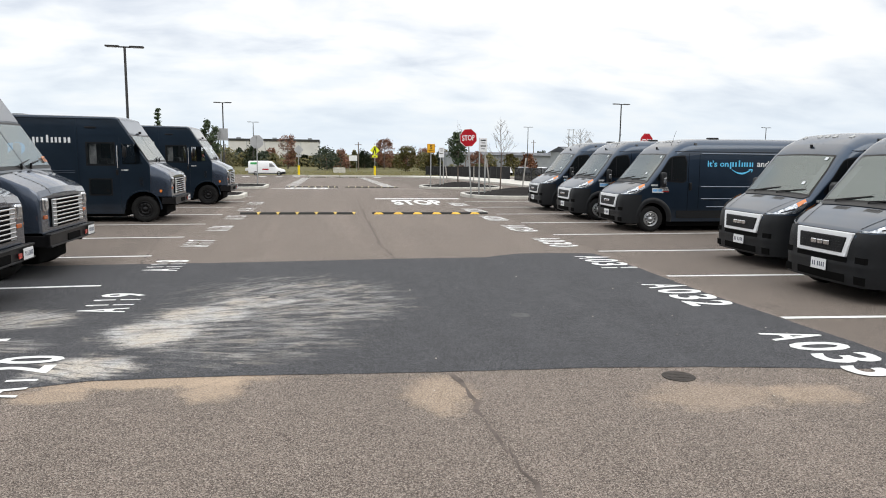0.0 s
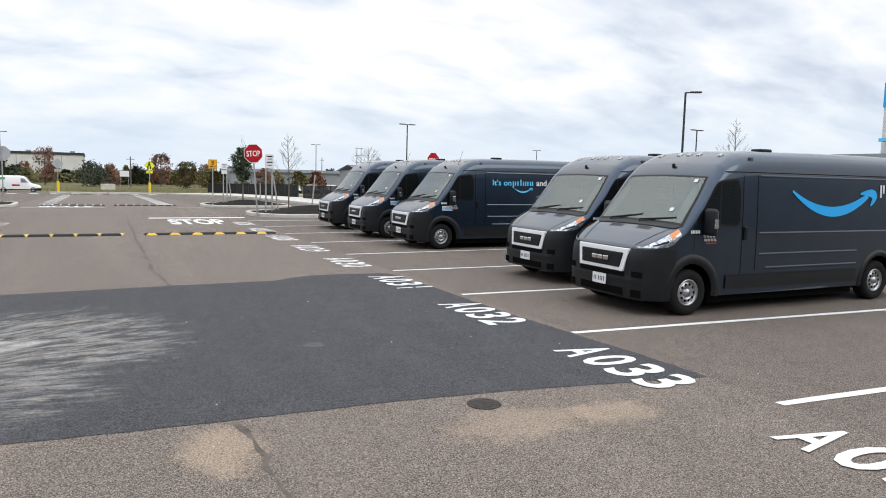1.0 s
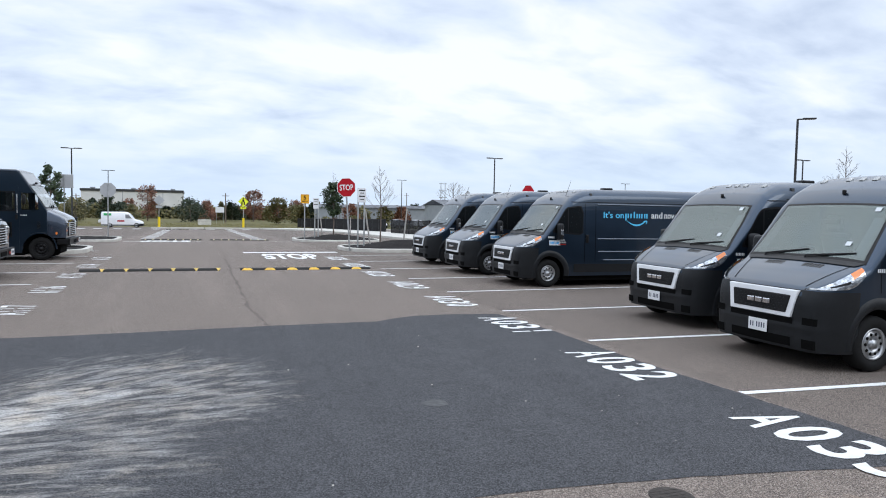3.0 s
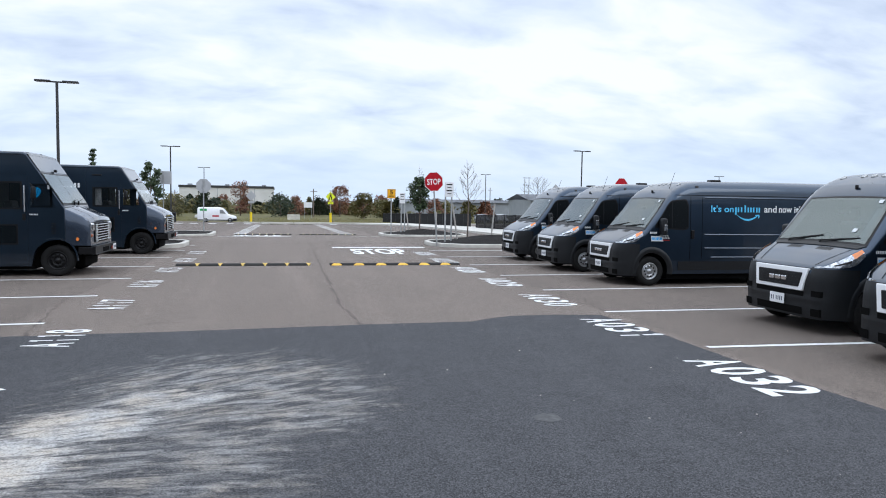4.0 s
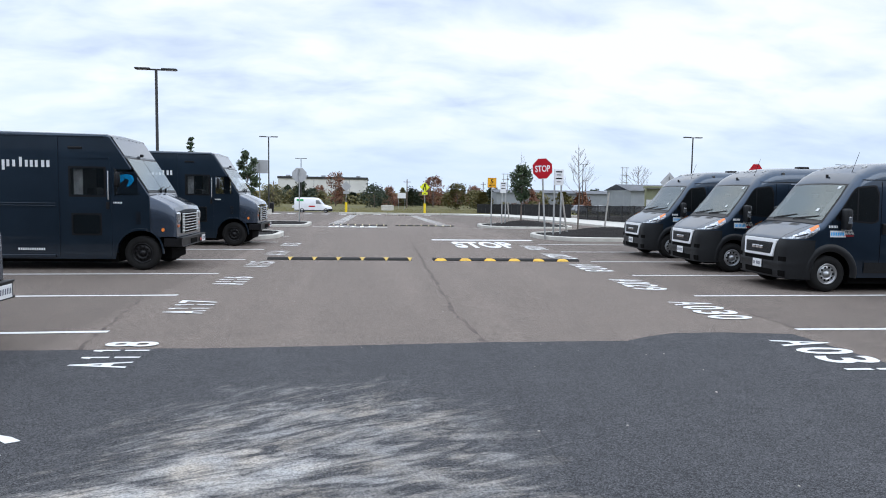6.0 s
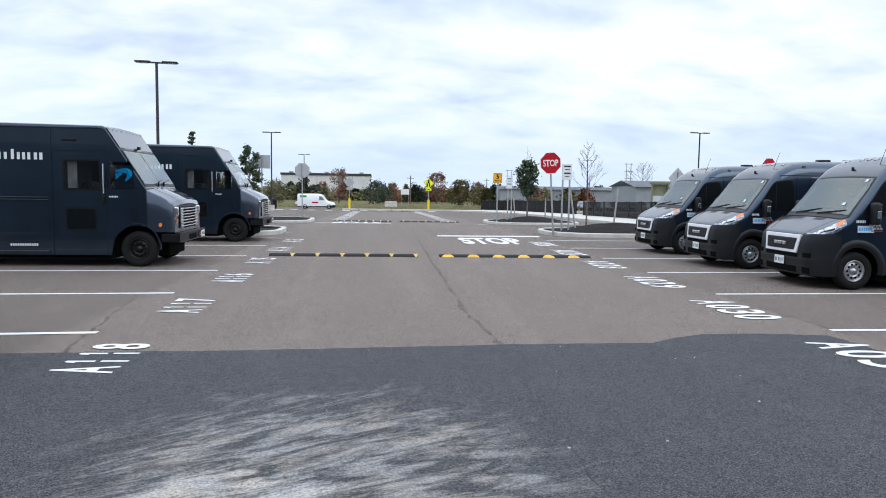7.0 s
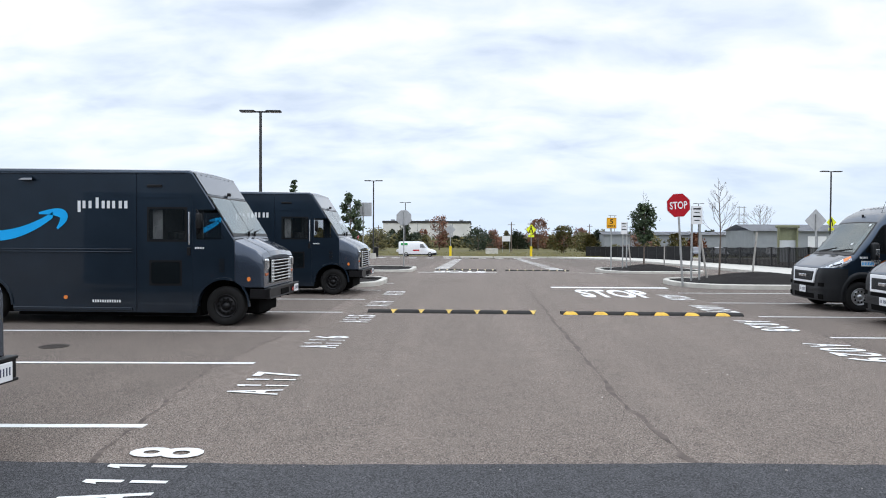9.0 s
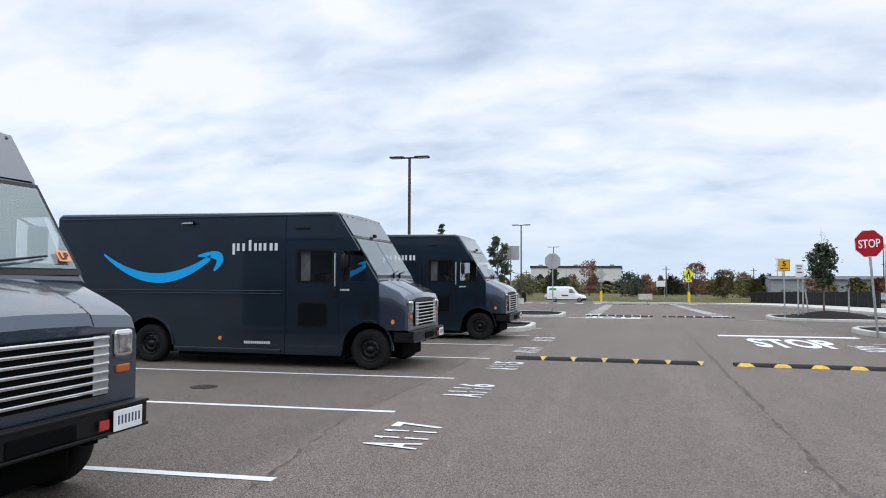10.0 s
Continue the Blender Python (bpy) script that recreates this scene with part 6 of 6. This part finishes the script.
for x, y, h, w, kind, shape in ((-6.8, 160, 7.2, 5.0, "red", "round"), (1.3, 150, 4.4, 6.0, "dark", "round"), (-13.5, 155, 5.8, 4.6, "dark", "cone"), (13.7, 160, 6.6, 5.2, "red", "round"),
                                (16.6, 140, 4.8, 5.0, "olive", "round"), (23.3, 165, 4.6, 4.6, "red", "round"), (-18.5, 150, 4.2, 5.5, "olive", "round"), (20.0, 131, 3.4, 2.4, "olive", "round"),
                                (9.5, 162, 4.0, 4.5, "dark", "round"), (21.5, 150, 3.6, 4.5, "olive", "round"), (27.5, 128, 4.0, 3.2, "red", "round"), (-27, 150, 6.0, 5, "olive", "round")):
    tree(x, y, gz(y), h, w, KIND[kind][0], shape, int(x * 10 + y), KIND[kind][1], 1500, 0.20, None, 0.12, "trees at the field edge")
for k, (x, y, h, kind) in enumerate(((20.5, 112, 1.7, "olive"), (22.6, 116, 1.5, "red"), (24.8, 113, 1.9, "olive"), (27.4, 117, 1.5, "red"), (30.2, 115, 1.3, "olive"), (33.5, 117, 1.6, "red"))):
    tree(x, y, gz(y), h, h * 1.3, KIND[kind][0], "round", 900 + k, "low %s shrub beyond the fence" % ("russet" if kind == "red" else "olive"), 500, 0.14, 0.03, 0.05, "shrubs beyond the fence")
rnd = random.Random(77)
for k in range(70):
    x, y = -75 + 165 * (k + rnd.random()) / 70, rnd.uniform(166, 200)
    kind = rnd.choice(("olive", "olive", "red", "dark"))
    h = rnd.uniform(2.6, 4.6)
    tree(x, y, gz(y), h, h * rnd.uniform(0.9, 1.5), KIND[kind][0], rnd.choice(("round", "round", "cone")), 500 + k, KIND[kind][1], 700, 0.30, None, 0.08, "trees at the field edge")
pts = []
for k in range(26000):
    x = rnd.uniform(-130, 150)
    y = rnd.uniform(178, 210)
    h = 1.8 + 1.5 * abs(noise.noise(Vector((x * 0.10, y * 0.05, 3)))) * 2
    pts.append(Vector((x, y, gz(y) + rnd.random() * h)))
hedge = thing("undergrowth", "tangled olive and brown scrub along the field", "scrub", kind="stuff")
leaves("scrub_leaves", pts, 0.42, M_LEAF_OLIVE, hedge, rnd, "mixed olive and brown leaves")["kind"] = "stuff"

# ---- grass verge, road and field ----
bm = sheet([[(-2.9, 96.6, gz(96.6) + 0.10), (90, 96.6, gz(96.6) + 0.10)], [(-2.9, 125, gz(125) + 0.06), (90, 125, gz(125) + 0.06)], [(-2.9, 165, gz(165) + 0.02), (90, 165, gz(165) + 0.02)]])
tagged(part("grass_verge", bm, M_GRASS), "mown dry grass verge beyond the car park", "grass", kind="structure")
tagged(part("road", sheet([[(-90, 96.5, gz(96.5) + 0.004), (-2.9, 96.5, gz(96.5) + 0.004)], [(-90, 107, gz(107) + 0.004), (-2.9, 107, gz(107) + 0.004)]]), M_LOT), "asphalt drive beyond the far crossing", "road", kind="structure")
verts, faces = [], []
for k in range(9000):
    x, y = rnd.uniform(-60, 60), rnd.uniform(97, 140)
    if x < -2.9 and y < 107.5:
        continue
    n, h = len(verts), rnd.uniform(0.06, 0.2)
    verts += [(x - 0.05, y, gz(y) + 0.05), (x + 0.05, y, gz(y) + 0.05), (x + rnd.uniform(-0.06, 0.06), y, gz(y) + 0.08 + h)]
    faces.append((n, n + 1, n + 2))
me = bpy.data.meshes.new("grass")
me.from_pydata(verts, [], faces)
me.materials.append(leaf_mat("grass_blades", (0.13, 0.12, 0.04), (0.27, 0.24, 0.10)))
tagged(new("grass", me), "short dry grass tufts on the verge", "grass", kind="stuff")

# ---- fence ----
M_NET = mat("black_netting", (0.010, 0.010, 0.011), 0.9, var=0.25, scale=4)
M_NET.node_tree.nodes["Principled BSDF"].inputs["Alpha"].default_value = 0.88
FENCE_A = [(19.4, 73.5), (19.0, 80.0), (18.2, 88.0), (17.2, 98.0), (16.0, 110.0)]
FENCE_B = [(18.3, 30.0), (18.3, 40.0), (18.3, 50.0), (18.7, 58.0), (18.6, 68.5)]


def fence(points, label, height, fabric):
    f = thing("fence", label, "fence", "site fences")
    run = []
    for (xa, ya), (xb, yb) in zip(points, points[1:]):
        n = max(1, round(math.hypot(xb - xa, yb - ya) / 2.4))
        run += [(xa + (xb - xa) * k / n, ya + (yb - ya) * k / n) for k in range(n)]
    run.append(points[-1])
    for x, y in run:
        part("post", box(x - 0.04, x + 0.04, y - 0.04, y + 0.04, gz(y) - 0.05, gz(y) + height + 0.1, 0.008), M_BLACK, f, "black steel post")
    for k, ((xa, ya), (xb, yb)) in enumerate(zip(run, run[1:])):
        for dz in (0.12, height - 0.05):
            part("rail", cyl((xa, ya, gz(ya) + 0.1 + dz), (xb, yb, gz(yb) + 0.1 + dz), 0.022, seg=6), M_BLACK, f)
        if fabric:
            rows = []
            for j in range(9):
                g = j / 8
                x, y = xa + (xb - xa) * g, ya + (yb - ya) * g
                sag = 0.05 * math.sin(math.pi * g)
                rows.append([(x - 0.03 - sag * 0.6 * (v % 2), y, gz(y) + 0.12 + (height - 0.02 - sag) * v / 3) for v in range(4)])
            part("panel", sheet(rows), M_NET if fabric == "net" else M_FENCE, f, "see-through black netting" if fabric == "net" else "black windbreak fabric panel")
        if fabric == "net":
            bm = bmesh.new()
            n = 12
            for j in range(1, n):
                g = j / n
                x, y = xa + (xb - xa) * g, ya + (yb - ya) * g
                cyl((x, y, gz(y) + 0.15), (x, y, gz(y) + height + 0.05), 0.012, seg=4, bm=bm)
            part("pickets", bm, M_BLACK, f, "slim black steel pickets")["kind"] = "stuff"


fence(FENCE_A, "black fabric-covered fence along the pavement", 1.32, True)
fence(FENCE_B[2:], "black picket fence backed with see-through netting", 1.22, "net")
fence(FENCE_B[:3], "black picket fence with netting behind the vans", 1.22, "net")

# ---- far buildings ----
def warehouse(x0, x1, y0, y1, z0, z1, label):
    b = thing("warehouse", label, "warehouse")
    part("wall", box(x0, x1, y0, y1, z0, z1), M_WALLW, b, "off-white wall panels")
    part("roof", box(x0 - 0.3, x1 + 0.3, y0 - 0.3, y1 + 0.3, z1 + 0.004, z1 + 0.9), M_POLE, b, "dark parapet band")
    n = int((x1 - x0) / 6)
    for k in range(1, n):
        x = x0 + (x1 - x0) * k / n
        part("panel_joint", box(x - 0.08, x + 0.08, y0 - 0.06, y0 - 0.01, z0, z1), M_WALLG, b)
    for k in range(5):
        x = x0 + (x1 - x0) * (0.1 + 0.2 * k)
        part("roof_unit", box(x - 0.8, x + 0.8, y0 + 3, y0 + 5, z1 + 0.9, z1 + 1.5), M_WALLG, b, "grey roof unit")


warehouse(-37.5, -2.0, 300, 340, -1.8, 6.3, "long off-white warehouse with a dark parapet")


def long_house(x0, x1, y0, y1, z0, eave, ridge, doors, label):
    b = thing("long_building", label, "building")
    part("wall", box(x0, x1, y0, y1, z0, eave), M_WALLG, b, "grey siding")
    ym = (y0 + y1) / 2
    rows = [[(x, y0 - 0.6, eave - 0.1), (x, ym, ridge), (x, y1 + 0.6, eave - 0.1)] for x in (x0 - 0.5, x1 + 0.5)]
    bm = sheet(rows)
    bmesh.ops.solidify(bm, geom=bm.faces[:], thickness=0.2)
    part("roof", bm, M_ROOFG, b, "long dark grey roof")
    for k in range(doors // 3, doors):
        x = x0 + (x1 - x0) * (k + 0.5) / doors + (0.5 if k % 2 else -0.35)
        d = part("loading_door", box(x - 0.62, x + 0.62, y0 - 0.08, y0 - 0.01, z0, eave - 0.85), M_WHITE, b, "white overhead door")
        part("frame", box(x - 0.7, x + 0.7, y0 - 0.06, y0 - 0.012, eave - 0.848, eave - 0.76), M_WALLG, d)


long_house(43, 64, 122, 134, gz(122), 2.55, 3.55, 9, "long low grey building with white doors")
long_house(30, 75, 175, 185, gz(168), 2.0, 2.6, 0, "far low grey building beyond the fence")

b = thing("depot_building", "tall white and blue depot building behind the vans", "building")
part("wall", box(86, 130, 15, 59, 0, 11.3), M_WALLW, b, "white wall panels")
part("band", box(85.9, 130.1, 14.9, 59.1, 11.31, 14.2), M_BLUE, b, "bright blue wall band")
part("canopy", box(84.5, 85.98, 14, 58.4, 7.2, 7.6), M_LBLUE, b, "blue canopy edge")
for k in range(40):
    y = 58.0 - 0.5 * k
    part("cladding_rib", box(85.90, 85.99, y - 0.15, y + 0.15, 5.2, 7.19), M_BLUE, b)
part("annexe", box(80, 86, 10, 63, 0, 5.6), M_WALLG, b, "low grey annexe")

# ---- bus shelter ----
s = thing("bus_shelter", "small shelter with olive trim and pale panels", "shelter")
M_OLIVE = mat("olive_metal", (0.19, 0.20, 0.115), 0.5, var=0.1)
for x in (-0.8, 0.75):
    part("post", box(x - 0.05, x + 0.10, -0.5, 0.06, 0, 2.9, 0.01), M_OLIVE, s, "olive side panel")
part("roof", box(-0.95, 0.95, -0.5, 0.6, 2.9, 3.1, 0.04), M_OLIVE, s, "olive flat roof")
part("panel", box(-0.72, 0.75, 0.0, 0.03, 0.2, 1.9), M_PALE, s, "pale lower panel")
part("panel", box(-0.72, 0.75, 0.0, 0.03, 1.92, 2.88), mat("pale_olive_panel", (0.26, 0.28, 0.17), 0.5, var=0.1), s, "pale olive upper panel")
s.matrix_world = pose(25.75, 70.0, gz(70), 0, 0, -15) @ Matrix.Diagonal((0.86, 0.86, 1, 1))

# ---- white panel van and far cars ----
def light_van(x, y):
    v = thing("panel_van", "white panel van with green and red decals", "van")
    top = [(0.0, 0.62), (0.15, 0.82), (0.85, 1.0), (1.05, 1.08), (1.55, 1.72), (1.75, 1.86), (2.2, 1.92), (4.6, 1.90), (4.7, 1.75)]
    rows = []
    for xx in (0, 0.05, 0.15, 0.3, 0.5, 0.85, 1.05, 1.3, 1.55, 1.75, 2.2, 3.2, 4.0, 4.6, 4.7):
        t = lerp(top, xx)
        w = lerp([(0, 0.62), (0.3, 0.80), (1.0, 0.86), (4.6, 0.86), (4.7, 0.82)], xx)
        ring = [(w, 0.22), (w, t * 0.5), (w * 0.97, t - 0.15), (w * 0.85, t - 0.02), (0, t)]
        rows.append([(-xx, -a, b) for a, b in ring] + [(-xx, a, b) for a, b in ring[::-1][1:]])
    bm = sheet(rows)
    for row in (rows[0], rows[-1]):
        bm.faces.new([bm.verts.new(p) for p in row])
    bmesh.ops.recalc_face_normals(bm, faces=bm.faces)
    part("body", bm, M_WHITE, v, "white painted body", True)
    for s in (-1, 1):
        def pane(pts, material, name, lab):
            bm2 = bmesh.new()
            bm2.faces.new([bm2.verts.new((-px, s * 0.868, pz)) for px, pz in pts])
            bmesh.ops.recalc_face_normals(bm2, faces=bm2.faces)
            part(name, bm2, material, v, lab)
        pane([(1.25, 1.12), (2.0, 1.12), (2.0, 1.6), (1.62, 1.6)], M_SIDEGLASS, "side_window", "dark cab window")
        pane([(0.0, 0.24), (4.7, 0.24), (4.7, 0.36), (0.0, 0.36)], M_PLASTIC, "sill", "black sill")
        pane([(3.55, 1.45), (4.4, 1.45), (4.4, 1.72), (3.55, 1.72)], mat("green_decal", (0.05, 0.40, 0.12), 0.5), "decal", "green word as a plain bar")
        pane([(2.1, 0.72), (2.9, 0.72), (2.9, 0.90), (2.1, 0.90)], M_SIGNRED, "decal", "red word as a plain bar")
        part("bumper", box(-0.45, 0.04, min(0, s * 0.84), max(0, s * 0.84), 0.2, 0.5, 0.03), M_PLASTIC, v, "black front bumper")
        for xx in (0.75, 3.75):
            wheel(v, -xx, s * 0.76, 0.29, 0.29, 0.18, s, M_GALV, "grey rim")
    rows = [[(-xx - 0.0 + 0.012, yy, lerp(top, xx) + 0.012) for yy in (-0.72, 0, 0.72)] for xx in (1.08, 1.3, 1.53)]
    part("windscreen", sheet(rows), M_GLASS, v, "dark windscreen")
    v.matrix_world = pose(x, y, gz(y))


light_van(-4.05, 102.0)


def far_car(x, y, color, label, yaw):
    c = thing("car", label, "car", "cars parked far off")
    top = [(0, 0.55), (0.1, 0.72), (1.1, 0.88), (1.7, 1.38), (3.0, 1.42), (3.9, 0.98), (4.4, 0.9), (4.5, 0.6)]
    rows = []
    for xx in (0, 0.1, 0.6, 1.1, 1.4, 1.7, 2.3, 3.0, 3.5, 3.9, 4.4, 4.5):
        t = lerp(top, xx)
        rows.append([(xx, -0.85, 0.25), (xx, -0.88, 0.6), (xx, -0.80 if t < 1 else -0.66, t - 0.03), (xx, 0, t), (xx, 0.80 if t < 1 else 0.66, t - 0.03), (xx, 0.88, 0.6), (xx, 0.85, 0.25)])
    bm = sheet(rows)
    bmesh.ops.recalc_face_normals(bm, faces=bm.faces)
    part("body", bm, mat("car_paint", color, 0.35, 0.2, var=0.05, coat=0.6), c, "", True)
    for s in (-1, 1):
        bm = bmesh.new()
        bm.faces.new([bm.verts.new((px, s * (0.86 - 0.20 * (pz - 0.6)), pz)) for px, pz in ((1.25, 0.93), (3.7, 0.98), (3.0, 1.33), (1.75, 1.31))])
        bmesh.ops.recalc_face_normals(bm, faces=bm.faces)
        part("side_window", bm, M_SIDEGLASS, c, "dark side windows")
        for xx in (0.85, 3.6):
            wheel(c, xx, s * 0.76, 0.31, 0.31, 0.19, s, M_GALV, "grey rim")
    c.matrix_world = pose(x, y, gz(y) + 0.0, 0, 0, yaw)


for x, y, col, name, yaw in ((29, 112, (0.6, 0.6, 0.6), "white car parked before the grey building", 80), (32, 112, (0.10, 0.11, 0.13), "dark grey car parked before the grey building", 85), (35, 112, (0.55, 0.56, 0.58), "silver car parked before the grey building", 82),
                             (38.5, 112, (0.03, 0.04, 0.05), "black car parked before the grey building", 84), (42, 112, (0.5, 0.5, 0.5), "grey car parked before the grey building", 80), (25.5, 112, (0.62, 0.62, 0.6), "white car parked beyond the fence", 85),
                             (-12.5, 132, (0.62, 0.62, 0.62), "white car far off on the street", 0)):
    far_car(x, y, col, name, yaw)

# ---- utility poles ----
def pylon(x, y, h, label):
    p = thing("power_pylon", label, "pylon", "power pylons")
    for dx in (-0.7, 0.7):
        part("pole", cyl((dx, 0, 0), (dx, 0, h), 0.16, 0.10, 6), M_GALV, p, "slim grey pole")
    for f in (0.97, 0.78, 0.6):
        part("crossarm", box(-1.3, 1.3, -0.08, 0.08, h * f, h * f + 0.18), M_GALV, p)
    p.matrix_world = pose(x, y, gz(y))


pylon(77.0, 220, 11.8, "grey twin-pole power pylon beyond the building")
pylon(45.9, 250, 10.0, "grey twin-pole power pylon far off")
for x, y, h in ((7.7, 150, 5.7), (29, 190, 6.0), (62, 210, 8.0), (-21, 170, 5.2)):
    p = thing("utility_pole", "slim timber utility pole at the field edge", "utility pole", "utility poles")
    part("pole", cyl((0, 0, 0), (0, 0, h), 0.14, 0.10, 6), M_BARK, p)
    part("crossarm", box(-0.7, 0.7, -0.05, 0.05, h * 0.9, h * 0.9 + 0.1), M_BARK, p)
    p.matrix_world = pose(x, y, gz(y))

# ---- bin and block by the far verge ----
b = thing("litter_bin", "black litter bin beside a concrete block", "bin")
part("body", cyl((0, 0, 0), (0, 0, 1.1), 0.33, 0.36, 14), M_BLACK, b)
part("rim", cyl((0, 0, 1.1), (0, 0, 1.2), 0.38, 0.30, 14), M_BLACK, b)
b.matrix_world = pose(-11.2, 98.0, gz(98))
tagged(part("concrete_block", box(-13.5, -11.9, 97.6, 98.6, gz(98) - 0.05, gz(98) + 1.05, 0.03), M_CONC), "pale concrete block by the drive", "block")
tagged(part("boulder_sign", box(2.5, 4.6, 129.8, 130.3, gz(130), gz(130) + 0.95, 0.05), M_CONC), "low pale stone sign wall in the grass", "sign wall")
